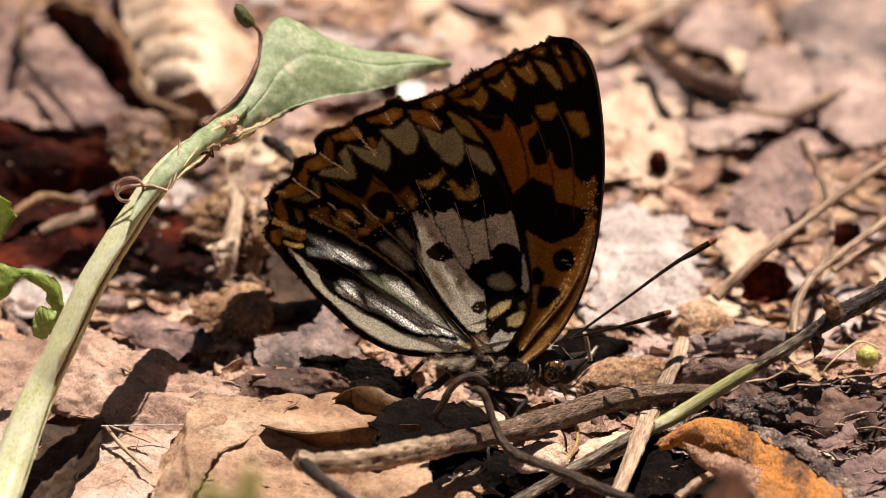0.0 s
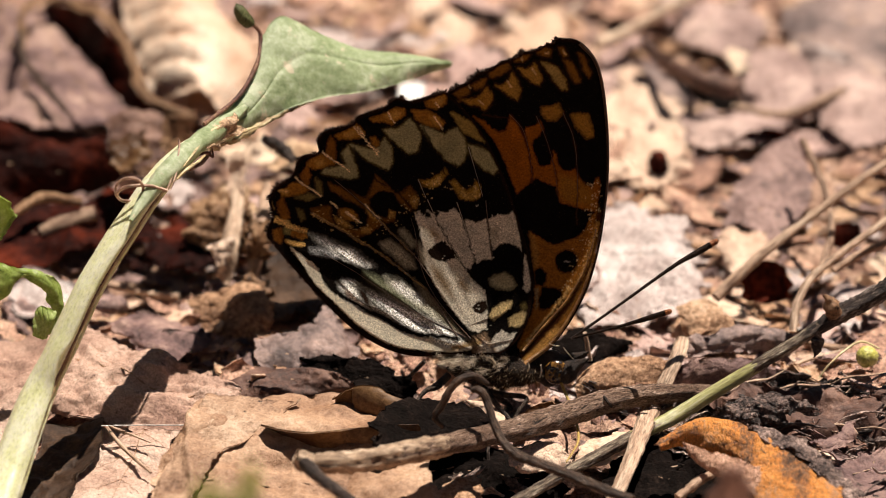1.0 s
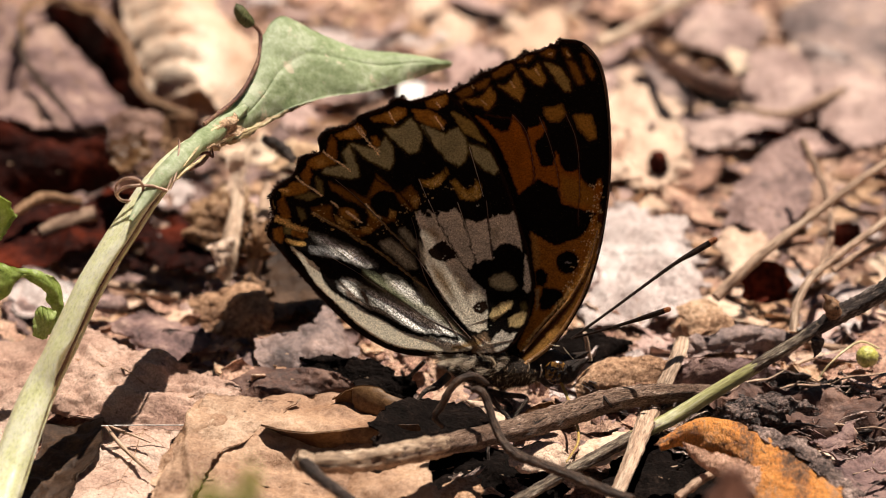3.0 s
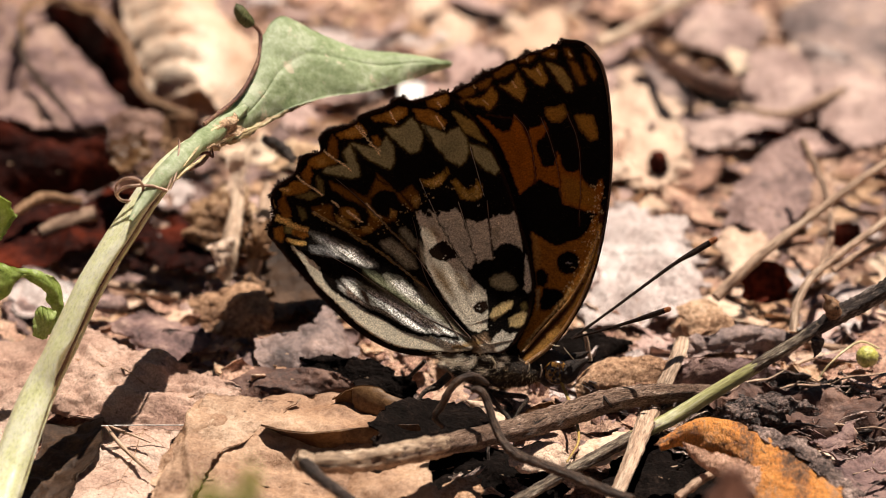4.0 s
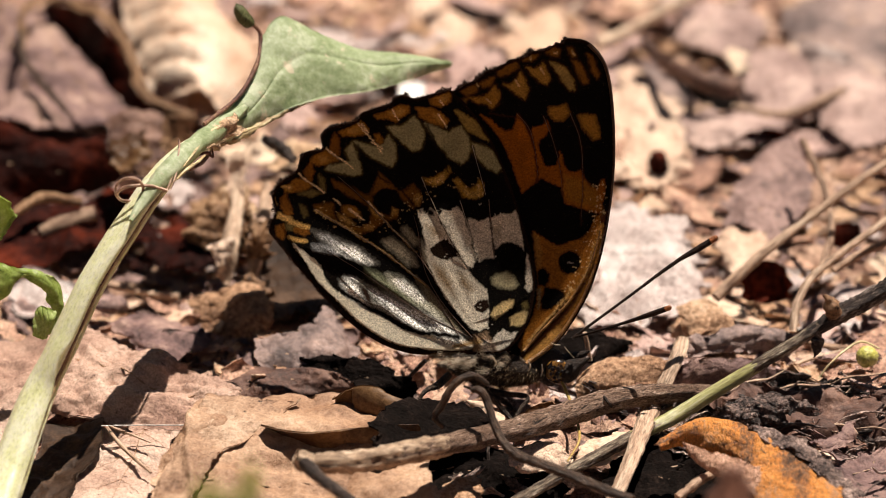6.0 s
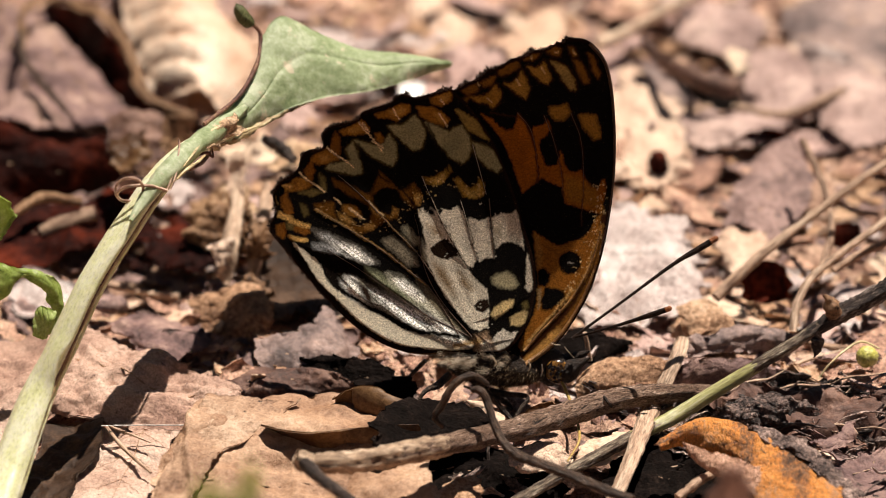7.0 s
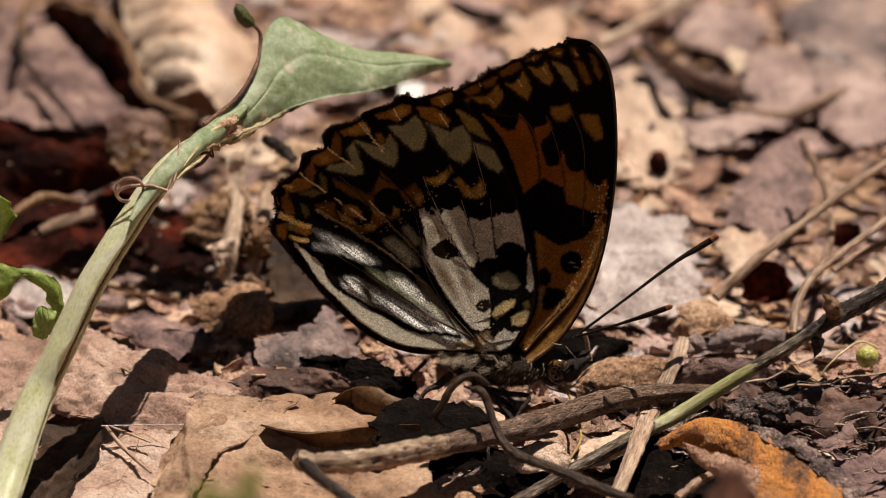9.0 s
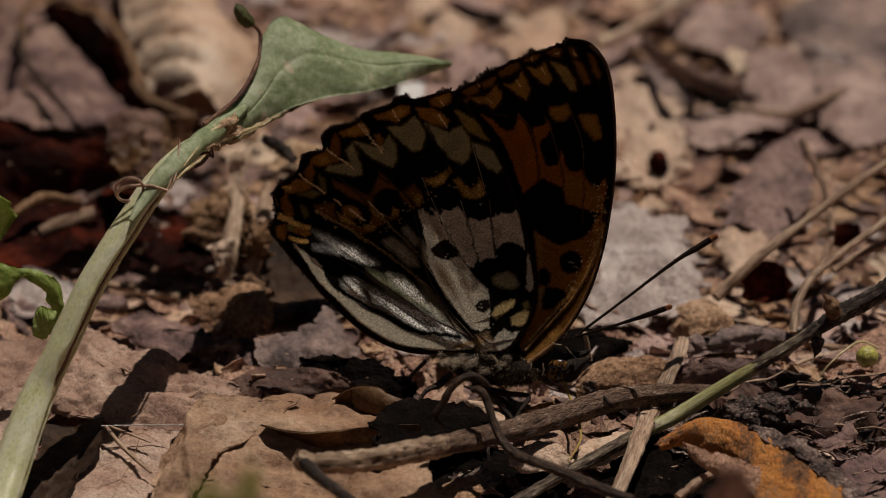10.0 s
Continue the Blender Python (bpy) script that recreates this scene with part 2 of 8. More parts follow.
    if through:
        out = nt.nodes["Material Output"]
        tr, mx = nt.nodes.new("ShaderNodeBsdfTranslucent"), nt.nodes.new("ShaderNodeMixShader")
        mx.inputs[0].default_value = through
        nt.links.new(col, tr.inputs["Color"])
        nt.links.new(b.outputs[0], mx.inputs[1])
        nt.links.new(tr.outputs[0], mx.inputs[2])
        nt.links.new(mx.outputs[0], out.inputs["Surface"])
    return m


DARK = (0.035, 0.02, 0.015)
soil_mat = surface("leaf_mould", [(0.22, (0.035, 0.02, 0.014)), (0.36, (0.22, 0.125, 0.09)), (0.50, (0.50, 0.31, 0.22)), (0.72, (0.80, 0.58, 0.43))],
                   0.16, 1.1, 0.8, DARK, 0.62, 0.3, 1.0, 0.5)
litter_mat = surface("litter", [(0.22, (0.14, 0.07, 0.05)), (0.36, (0.42, 0.235, 0.17)), (0.48, (0.66, 0.41, 0.29)), (0.62, (0.80, 0.57, 0.41)), (0.78, (0.86, 0.70, 0.53))],
                     0.2, 1.5, 0.6, DARK, 0.62, 0.5, 0.7, 0.3, vary=0.5, through=0.1)
mauve_mat = surface("weathered_leaf", [(0.3, (0.15, 0.09, 0.08)), (0.5, (0.44, 0.285, 0.25)), (0.7, (0.68, 0.48, 0.42))], 0.2, 1.4, 0.5, DARK, 0.6, 0.4,
                    0.8, 0.3, vary=0.35, spec=0.5, grit_amount=0.6)
tan_mat = surface("dry_tan_leaf", [(0.28, (0.17, 0.085, 0.045)), (0.42, (0.42, 0.235, 0.13)), (0.55, (0.66, 0.42, 0.26)), (0.70, (0.84, 0.62, 0.44))], 0.07, 1.6, 0.55, (0.10, 0.05, 0.03), 0.64, 0.7,
                  0.9, 0.25, through=0.12, grit_amount=0.6)
beige_mat = surface("dry_beige_leaf", [(0.28, (0.20, 0.108, 0.083)), (0.42, (0.44, 0.27, 0.20)), (0.56, (0.63, 0.425, 0.325)), (0.72, (0.82, 0.64, 0.52))], 0.08, 2.2, 0.6, (0.17, 0.09, 0.07), 0.62, 0.9,
                    1.0, 0.22, through=0.12, veins=0.28, grit_amount=0.45, fleck=0.45)
pale_mat = surface("pale_leaf", [(0.3, (0.60, 0.37, 0.23)), (0.5, (0.86, 0.62, 0.45)), (0.7, (0.92, 0.78, 0.63))], 0.06, 1.0, 0.45, (0.35, 0.2, 0.12), 0.7, 0.15, 0.4, 0.2, through=0.15, grit_amount=0.5)
# real maroon leaf colour, also used on sheets that stand for shade
maroon_mat = surface("maroon_leaf_and_shade", [(0.3, (0.008, 0.002, 0.0015)), (0.5, (0.036, 0.006, 0.003)), (0.75, (0.18, 0.030, 0.012))], 0.12, 1.2, 0.65, None, bump=0.6, through=0.3, spec=0.08, grit_amount=0.25, fleck=0.5)
# near black: mostly stands in for shade in hollows and under things
black_mat = surface("black_leaf_and_shade", [(0.3, (0.004, 0.003, 0.0025)), (0.58, (0.009, 0.006, 0.005)), (0.80, (0.042, 0.027, 0.021))], 0.3, 2.0, 0.75, None, bump=1.0, spec=0.05)
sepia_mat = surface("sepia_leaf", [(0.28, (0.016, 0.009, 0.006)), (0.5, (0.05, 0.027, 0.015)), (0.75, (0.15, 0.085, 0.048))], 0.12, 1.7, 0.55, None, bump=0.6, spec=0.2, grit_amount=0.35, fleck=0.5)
umber_mat = surface("umber_leaf", [(0.26, (0.15, 0.08, 0.048)), (0.40, (0.33, 0.195, 0.12)), (0.55, (0.51, 0.33, 0.215)), (0.72, (0.70, 0.50, 0.355))], 0.1, 1.6, 0.55, DARK, 0.64, 0.5, 0.9, 0.25, through=0.1, grit_amount=0.4, fleck=0.45)
light_mauve_mat = surface("pale_mauve_leaf", [(0.28, (0.20, 0.125, 0.11)), (0.5, (0.43, 0.295, 0.26)), (0.7, (0.65, 0.475, 0.41))], 0.12, 1.4, 0.55, (0.20, 0.12, 0.10), 0.62, 0.3, 0.8, 0.3, grit_amount=0.5, fleck=0.45)
pale_end_mat = surface("peeled_twig_end", [(0.28, (0.13, 0.08, 0.05)), (0.5, (0.36, 0.25, 0.165)), (0.72, (0.62, 0.48, 0.35))], 1.0, 3.0, 0.6, (0.10, 0.06, 0.04), 0.62, 0.9, 0.8, 0.2, rod=0.2)
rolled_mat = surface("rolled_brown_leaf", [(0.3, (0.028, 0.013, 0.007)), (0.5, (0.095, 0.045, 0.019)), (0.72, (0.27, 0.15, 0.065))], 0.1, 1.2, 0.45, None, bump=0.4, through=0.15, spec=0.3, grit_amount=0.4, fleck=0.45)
brown_mat = surface("brown_leaf", [(0.3, (0.10, 0.05, 0.025)), (0.5, (0.24, 0.13, 0.065)), (0.7, (0.40, 0.24, 0.13))], 0.14, 1.6, 0.55, DARK, 0.62, 0.5, 0.6, 0.25, through=0.1)
brown_flake_mat = surface("brown_flake", [(0.3, (0.04, 0.02, 0.015)), (0.5, (0.115, 0.058, 0.042)), (0.72, (0.26, 0.15, 0.11))], 0.2, 1.4, 0.55, None, bump=0.8, grit_amount=0.5, fleck=0.5)
orange_mat = surface("orange_leaf", [(0.28, (0.074, 0.038, 0.022)), (0.38, (0.315, 0.147, 0.065)), (0.45, (0.609, 0.228, 0.054)), (0.54, (0.798, 0.323, 0.065)), (0.64, (0.588, 0.285, 0.130)), (0.74, (0.378, 0.257, 0.173))], 0.17, 2.2, 0.45,
                     (0.04, 0.025, 0.02), 0.63, 0.9, 1.2, 0.3, stretch=(1.4, 0.6, 1.0), spec=0.5, through=0.05, grit_amount=0.55, fleck=0.6)
flap_mat = surface("torn_flap", [(0.3, (0.16, 0.08, 0.06)), (0.5, (0.56, 0.31, 0.20)), (0.7, (0.74, 0.46, 0.33))], 0.2, 2.0, 0.55, (0.06, 0.03, 0.02), 0.62, 0.7, 1.0, 0.3, grit_amount=0.7)
char_mat = surface("rotten_leaf", [(0.25, (0.013, 0.009, 0.008)), (0.40, (0.098, 0.065, 0.056)), (0.55, (0.325, 0.227, 0.192)), (0.75, (0.832, 0.624, 0.533))], 0.3, 2.4, 0.5, None, bump=1.0, depth=0.4, vary=0.35, spec=0.55)
straw_mat = surface("dry_straw", [(0.28, (0.17, 0.10, 0.065)), (0.5, (0.46, 0.31, 0.215)), (0.72, (0.70, 0.54, 0.40))], 1.0, 3.0, 0.6, (0.16, 0.09, 0.05), 0.64, 0.7, 0.7, 0.2,
                    stretch=(1, 1, 1), vary=0.3, rod=0.12)
bark_mat = surface("twig_bark", [(0.26, (0.055, 0.032, 0.021)), (0.44, (0.17, 0.103, 0.070)), (0.60, (0.32, 0.215, 0.155)), (0.78, (0.68, 0.55, 0.46))], 1.2, 7.5, 0.5, (0.02, 0.012, 0.008), 0.58, 2.2, 1.0, 0.3, rod=0.22, speck=7.5)
pale_bark_mat = surface("pale_flaking_bark", [(0.28, (0.025, 0.015, 0.011)), (0.46, (0.12, 0.085, 0.06)), (0.60, (0.32, 0.26, 0.19)), (0.78, (0.72, 0.66, 0.54))], 1.2, 4.0, 0.5, (0.02, 0.012, 0.008), 0.58, 0.9, 1.0, 0.25, rod=0.2)
dark_twig_mat = surface("dark_twig", [(0.28, (0.016, 0.009, 0.006)), (0.5, (0.05, 0.028, 0.017)), (0.75, (0.19, 0.12, 0.08))], 1.0, 3.6, 0.5, None, bump=0.9, rod=0.25)
golden_mat = surface("golden_tan_leaf", [(0.28, (0.17, 0.087, 0.044)), (0.42, (0.36, 0.205, 0.12)), (0.57, (0.55, 0.35, 0.222)), (0.76, (0.78, 0.57, 0.40))], 0.09, 1.6, 0.5, (0.07, 0.035, 0.02), 0.68, 1.3, 0.9, 0.22, through=0.1, grit_amount=0.35, fleck=0.45)
slate_mat = surface("slate_leaf", [(0.28, (0.07, 0.047, 0.044)), (0.43, (0.22, 0.155, 0.14)), (0.58, (0.38, 0.265, 0.23)), (0.76, (0.60, 0.43, 0.35))], 0.14, 1.6, 0.45, (0.40, 0.21, 0.11), 0.62, 0.14, 0.9, 0.3, spec=0.5, grit_amount=0.5, fleck=0.5)
dark_bark_mat = surface("dark_bark", [(0.34, (0.012, 0.008, 0.007)), (0.54, (0.05, 0.033, 0.026)), (0.76, (0.36, 0.29, 0.25))], 0.9, 3.2, 0.55, None, bump=1.0, depth=0.3, rod=0.35)
green_bark_mat = surface("green_bark", [(0.26, (0.14, 0.10, 0.045)), (0.42, (0.29, 0.27, 0.10)), (0.60, (0.45, 0.44, 0.19)), (0.80, (0.76, 0.74, 0.54))], 0.7, 5.0, 0.28, (0.12, 0.075, 0.04), 0.62, 0.9, 0.6, 0.15, spec=0.8, rod=0.14, speck=6.0, grit_amount=0.5, fleck=0.5)
stem_mat = surface("pale_green_stem", [(0.26, (0.66, 0.69, 0.32)), (0.42, (0.88, 0.90, 0.54)), (0.62, (0.95, 0.96, 0.74))], 0.5, 3.8, 0.3, (0.36, 0.30, 0.10), 0.66, 1.8, 0.4, 0.08, spec=0.7, rod=0.45, through=0.30, grit_amount=0.35)
rib_mat = surface("stem_edge", [(0.3, (0.20, 0.10, 0.05)), (0.45, (0.44, 0.32, 0.16)), (0.6, (0.62, 0.54, 0.32)), (0.75, (0.74, 0.66, 0.46))], 0.3, 1.8, 0.45, (0.12, 0.05, 0.03), 0.62, 0.5, 0.5, 0.15, rod=0.15)
tendril_mat = surface("dry_tendril", [(0.3, (0.20, 0.10, 0.07)), (0.5, (0.40, 0.25, 0.18)), (0.7, (0.66, 0.50, 0.38))], 0.6, 3.0, 0.5, rod=0.3)
plum_mat = surface("plum_grey_leaf", [(0.28, (0.06, 0.032, 0.032)), (0.46, (0.21, 0.125, 0.115)), (0.62, (0.38, 0.245, 0.205)), (0.78, (0.66, 0.47, 0.36))], 0.14, 1.2, 0.55, DARK, 0.60, 0.25, 1.0, 0.3, grit_amount=0.5, fleck=0.45)
green_mat = surface("green_leaf", [(0.3, (0.25, 0.32, 0.15)), (0.5, (0.40, 0.48, 0.27)), (0.7, (0.60, 0.66, 0.46))], 0.16, 0.9, 0.5, (0.66, 0.60, 0.42), 0.59, 0.30, 0.4, 0.1, through=0.25, grit_amount=0.2)
fresh_mat = surface("fresh_leaf", [(0.3, (0.26, 0.36, 0.07)), (0.5, (0.40, 0.52, 0.13)), (0.7, (0.54, 0.64, 0.26))], 0.2, 1.2, 0.4, None, bump=0.4, depth=0.1, through=0.42, grit_amount=0.4)
olive_mat = surface("olive_lobe", [(0.3, (0.04, 0.045, 0.015)), (0.7, (0.16, 0.17, 0.06))], 0.3, 1.6, 0.6)
rim_mat = surface("brown_rim", [(0.3, (0.06, 0.025, 0.02)), (0.5, (0.16, 0.07, 0.05)), (0.7, (0.3, 0.18, 0.1))], 0.3, 1.6, 0.6)
seed_mat = surface("green_seed", [(0.3, (0.34, 0.33, 0.05)), (0.5, (0.55, 0.53, 0.12)), (0.7, (0.68, 0.64, 0.24))], 0.5, 2.2, 0.3, None, bump=0.4, spec=0.6)
peach_mat = surface("peach_leaf", [(0.3, (0.48, 0.31, 0.22)), (0.5, (0.70, 0.50, 0.37)), (0.7, (0.82, 0.64, 0.50))], 0.1, 1.2, 0.6, (0.30, 0.17, 0.11), 0.62, 0.3, 0.8, 0.25)
straw_crumb_mat = surface("dry_crumb", [(0.28, (0.24, 0.13, 0.07)), (0.5, (0.58, 0.39, 0.24)), (0.72, (0.80, 0.62, 0.44))], 0.25, 1.6, 0.6, DARK, 0.62, 0.5, 0.9, 0.3)
white_mat = surface("white_flake", [(0.3, (0.84, 0.82, 0.78)), (0.6, (0.92, 0.91, 0.88))], 0.3, 1.0, 0.5, grit_amount=0.2)
ash_mat = surface("bleached_leaf", [(0.3, (0.36, 0.27, 0.25)), (0.5, (0.58, 0.48, 0.45)), (0.7, (0.76, 0.69, 0.66))], 0.16, 1.3, 0.6, (0.30, 0.20, 0.16), 0.64, 0.4, 0.9, 0.3)
leaf_rib_mat = surface("leaf_rib", [(0.3, (0.24, 0.13, 0.08)), (0.5, (0.46, 0.29, 0.18)), (0.7, (0.66, 0.48, 0.33))], 0.8, 3.0, 0.5, rod=0.3)
dark_rib_mat = surface("dark_leaf_rib", [(0.3, (0.08, 0.04, 0.025)), (0.7, (0.30, 0.17, 0.10))], 0.8, 3.0, 0.5, rod=0.3)
silk_mat = surface("silk", [(0.3, (0.8, 0.78, 0.74)), (0.7, (0.9, 0.88, 0.85))], 0.3, 1.0, 0.3)


# ---- ground ----
def ground_height(x, y):
    x, y = np.asarray(x, float), np.asarray(y, float)
    near = np.exp(-((x / 160) ** 2) - (((y - 50) / 170) ** 2))
    calm = 1 - 0.45 * np.clip((y - 25) / 30, 0, 1)
    h = (3.2 * fbm(x / 30, y / 30, 3, 2) + 2.6 * calm * fbm(x / 11, y / 11, 8, 3) + 1.3 * calm * fbm(x / 3.0, y / 3.0, 21, 3)) * near
    h = h - 1.2
    h = h + 3.0 * np.exp(-(((x - 42) / 14) ** 2) - (((y - 6) / 7) ** 2))       # rotten heap
    h = h - 5.0 * np.exp(-(((x - 16) / 14) ** 2) - (((y + 17) / 8) ** 2))       # hollow under the twigs
    h = h - 4.0 * np.exp(-(((x - 2) / 13) ** 2) - (((y + 24) / 8) ** 2))       # hollow under the main twig
    h = h - 6.0 * np.exp(-(((x - 27) / 8) ** 2) - (((y + 22) / 7) ** 2))       # hollow under the orange leaf
    h = h - 3.0 * np.exp(-(((x + 40) / 14) ** 2) - (((y - 44) / 12) ** 2))     # hollow under the curled leaf
    h = h + 0.02 * np.maximum(y - 60, 0) * near
    return h


def axis(lo, hi, step, far):
    mid = np.arange(lo, hi, step)
    out, d = [], step
    q = hi
    while q < far:
        d *= 1.35
        q += d
        out.append(q)
    low, d, q = [], step, lo
    while q > -far:
        d *= 1.35
        q -= d
        low.append(q)
    return np.concatenate([low[::-1], mid, out])


def build_ground():
    gx, gy = np.meshgrid(axis(-82, 72, 0.7, 40000), axis(-45, 170, 0.8, 40000), indexing="ij")
    p = np.stack([gx, gy, ground_height(gx, gy)], -1)
    tagged(new("ground", make_mesh("ground", p.reshape(-1, 3), grid_faces(*gx.shape), soil_mat)),
           "brown leaf mould and soil, rough and sunlit", "ground", kind="structure")


build_ground()


# ---- butterfly ----
BLACK, SOOT = (0.0028, 0.002, 0.0016), (0.018, 0.010, 0.006)
ORANGE, OCHRE, RUST = (0.42, 0.135, 0.028), (0.44, 0.26, 0.075), (0.27, 0.10, 0.024)
OLIVE, CHALK, CREAM = (0.42, 0.37, 0.21), (0.60, 0.545, 0.47), (0.66, 0.58, 0.40)
SILVER = (0.92, 0.92, 0.87)


class Canvas:
    """Colours the scales of a wing, mark by mark, in the wing's own plane."""

    def __init__(self, x, y, ground, seed):
        self.rng = seed
        self.x = x + 0.16 * fbm(x / 0.9, y / 0.9, seed, 2) + 0.20 * fbm(x / 0.22, y / 0.22, seed + 1, 2)
        self.y = y + 0.16 * fbm(x / 0.9 + 50, y / 0.9, seed + 3, 2) + 0.20 * fbm(x / 0.22 + 9, y / 0.22, seed + 4, 2)
        self.c = np.tile(np.array(ground, float), (len(x), 1))
        self.shine = np.zeros(len(x))

    def blend(self, sel, d, col, soft, shine):
        a = np.clip(0.5 - d / soft, 0, 1)[:, None]
        self.c[sel] = self.c[sel] * (1 - a) + np.array(col) * a
        self.shine[sel] = self.shine[sel] * (1 - a[:, 0]) + shine * a[:, 0]

    def near(self, x0, x1, y0, y1):
        return np.nonzero((self.x > x0) & (self.x < x1) & (self.y > y0) & (self.y < y1))[0]

    def spot(self, cx, cy, rx, ry, turn, col, soft=0.16, shine=0.0):
        m = max(rx, ry) + 0.4
        k = self.near(cx - m, cx + m, cy - m, cy + m)
        c, s = math.cos(radians(turn)), math.sin(radians(turn))
        dx, dy = self.x[k] - cx, self.y[k] - cy
        u, v = (dx * c + dy * s) / rx, (dy * c - dx * s) / ry
        self.blend(k, (np.sqrt(u * u + v * v) - 1) * min(rx, ry), col, soft, shine)

    def patch(self, corners, col, soft=0.18, shine=0.0, bend=0.30):
        """A patch with the given corners, slightly rounded."""
        p = np.array(corners)
        mid = p.mean(0)
        p = mid + (p - mid) * (1 - bend * 1.1 / (bend * 1.1 + np.linalg.norm(p - mid, axis=1).mean()))
        k = self.near(p[:, 0].min() - 0.6, p[:, 0].max() + 0.6, p[:, 1].min() - 0.6, p[:, 1].max() + 0.6)
        x, y = self.x[k], self.y[k]
        d, inside = np.full(len(k), 1e9), np.zeros(len(k), bool)
        for (ax, ay), (bx, by) in zip(p, np.roll(p, -1, 0)):
            ex, ey = bx - ax, by - ay
            t = np.clip(((x - ax) * ex + (y - ay) * ey) / (ex * ex + ey * ey + 1e-9), 0, 1)
            d = np.minimum(d, np.hypot(x - ax - t * ex, y - ay - t * ey))
            cross = (ay > y) != (by > y)
            inside ^= cross & (x < (bx - ax) * (y - ay) / (by - ay + 1e-12) + ax)
        self.blend(k, np.where(inside, -d, d) - bend, col, soft, shine)

    def stroke(self, points, width, col, soft=0.12, shine=0.0):
        p = curve(points, 24)
        m = width + 0.4
        k = self.near(p[:, 0].min() - m, p[:, 0].max() + m, p[:, 1].min() - m, p[:, 1].max() + m)
        x, y = self.x[k], self.y[k]
        d = np.full(len(k), 1e9)
        for (ax, ay), (bx, by) in zip(p[:-1], p[1:]):
            ex, ey = bx - ax, by - ay
            t = np.clip(((x - ax) * ex + (y - ay) * ey) / (ex * ex + ey * ey + 1e-9), 0, 1)
            d = np.minimum(d, np.hypot(x - ax - t * ex, y - ay - t * ey))
        self.blend(k, d - width, col, soft, shine)


def wing_material():
    m, nt, b = shader("wing_scales")
    at = nt.nodes.new("ShaderNodeAttribute")
    at.attribute_name = "scales"
    gl = nt.nodes.new("ShaderNodeAttribute")
    gl.attribute_name = "gloss"
    vec = coords(nt)
    n1, n2 = noise_tex(nt, vec, 4.5, 3, 0.75), noise_tex(nt, vec, 0.5, 4)
    g1 = ramp(nt, n1, [(0.32, (0.55, 0.55, 0.55)), (0.68, (1.32, 1.3, 1.25))])
    g2 = ramp(nt, n2, [(0.3, (0.8, 0.8, 0.8)), (0.7, (1.12, 1.1, 1.08))])
    # stronger contrast on glossy scales paints their sparkle
    g3 = ramp(nt, n1, [(0.40, (0.20, 0.19, 0.17)), (0.5, (0.85, 0.83, 0.78)), (0.60, (1.7, 1.7, 1.7))])
    grain = mixed(nt, gl.outputs["Fac"], g1, g3)
    col = mixed(nt, 1.0, mixed(nt, 1.0, at.outputs["Color"], grain, "MULTIPLY"), g2, "MULTIPLY")
    # highlights of single scales, mixed into the colour as golden flecks
    fleck = ramp(nt, noise_tex(nt, vec, 5.5, 2, 0.6), [(0.66, (0, 0, 0)), (0.72, (1, 1, 1))])
    tone = mixed(nt, 0.5, at.outputs["Color"], (0.62, 0.46, 0.26))
    glow = nt.nodes.new("ShaderNodeMath")
    glow.operation = "MULTIPLY"
    nt.links.new(fleck, glow.inputs[0])
    glow.inputs[1].default_value = 0.22
    col = mixed(nt, glow.outputs[0], col, tone)
    nt.links.new(col, b.inputs["Base Color"])
    rg = nt.nodes.new("ShaderNodeMapRange")
    rg.inputs[3].default_value, rg.inputs[4].default_value = 0.65, 0.42
    nt.links.new(gl.outputs["Fac"], rg.inputs[0])
    nt.links.new(rg.outputs[0], b.inputs["Roughness"])
    mt = nt.nodes.new("ShaderNodeMath")
    mt.operation = "MULTIPLY"
    mt.inputs[1].default_value = 0.45
    nt.links.new(gl.outputs["Fac"], mt.inputs[0])
    nt.links.new(mt.outputs[0], b.inputs["Metallic"])
    b.inputs["Specular IOR Level"].default_value = 0.03
    bumped(nt, b, n1, 1.0, 0.16)
    tr, mx = nt.nodes.new("ShaderNodeBsdfTranslucent"), nt.nodes.new("ShaderNodeMixShader")
    mx.inputs[0].default_value = 0.06
    nt.links.new(col, tr.inputs["Color"])
    nt.links.new(b.outputs[0], mx.inputs[1])
    nt.links.new(tr.outputs[0], mx.inputs[2])
    nt.links.new(mx.outputs[0], nt.nodes["Material Output"].inputs["Surface"])
    return m


wing_mat = wing_material()
far_wing_mat = surface("far_wing", [(0.3, (0.035, 0.016, 0.008)), (0.5, (0.13, 0.065, 0.03)), (0.7, (0.34, 0.21, 0.12))], 0.5, 3.0, 0.6, None, bump=0.5, depth=0.05, through=0.1, spec=0.1)
fringe_mat = surface("fringe_scales", [(0.3, (0.012, 0.006, 0.004)), (0.7, (0.06, 0.024, 0.012))], 1.0, 4.0, 0.6)
vein_mat = surface("wing_vein", [(0.3, (0.16, 0.12, 0.08)), (0.7, (0.42, 0.36, 0.28))], 0.8, 5.0, 0.4, spec=0.6)
dark_vein_mat = surface("dark_wing_vein", [(0.3, (0.03, 0.017, 0.01)), (0.7, (0.12, 0.06, 0.03))], 0.8, 5.0, 0.45, spec=0.5)
costa_mat = surface("wing_costa", [(0.3, (0.06, 0.022, 0.006)), (0.5, (0.20, 0.085, 0.020)), (0.7, (0.52, 0.29, 0.10))], 0.4, 5.0, 0.35, (0.05, 0.02, 0.01), 0.6, 0.8, spec=0.5)
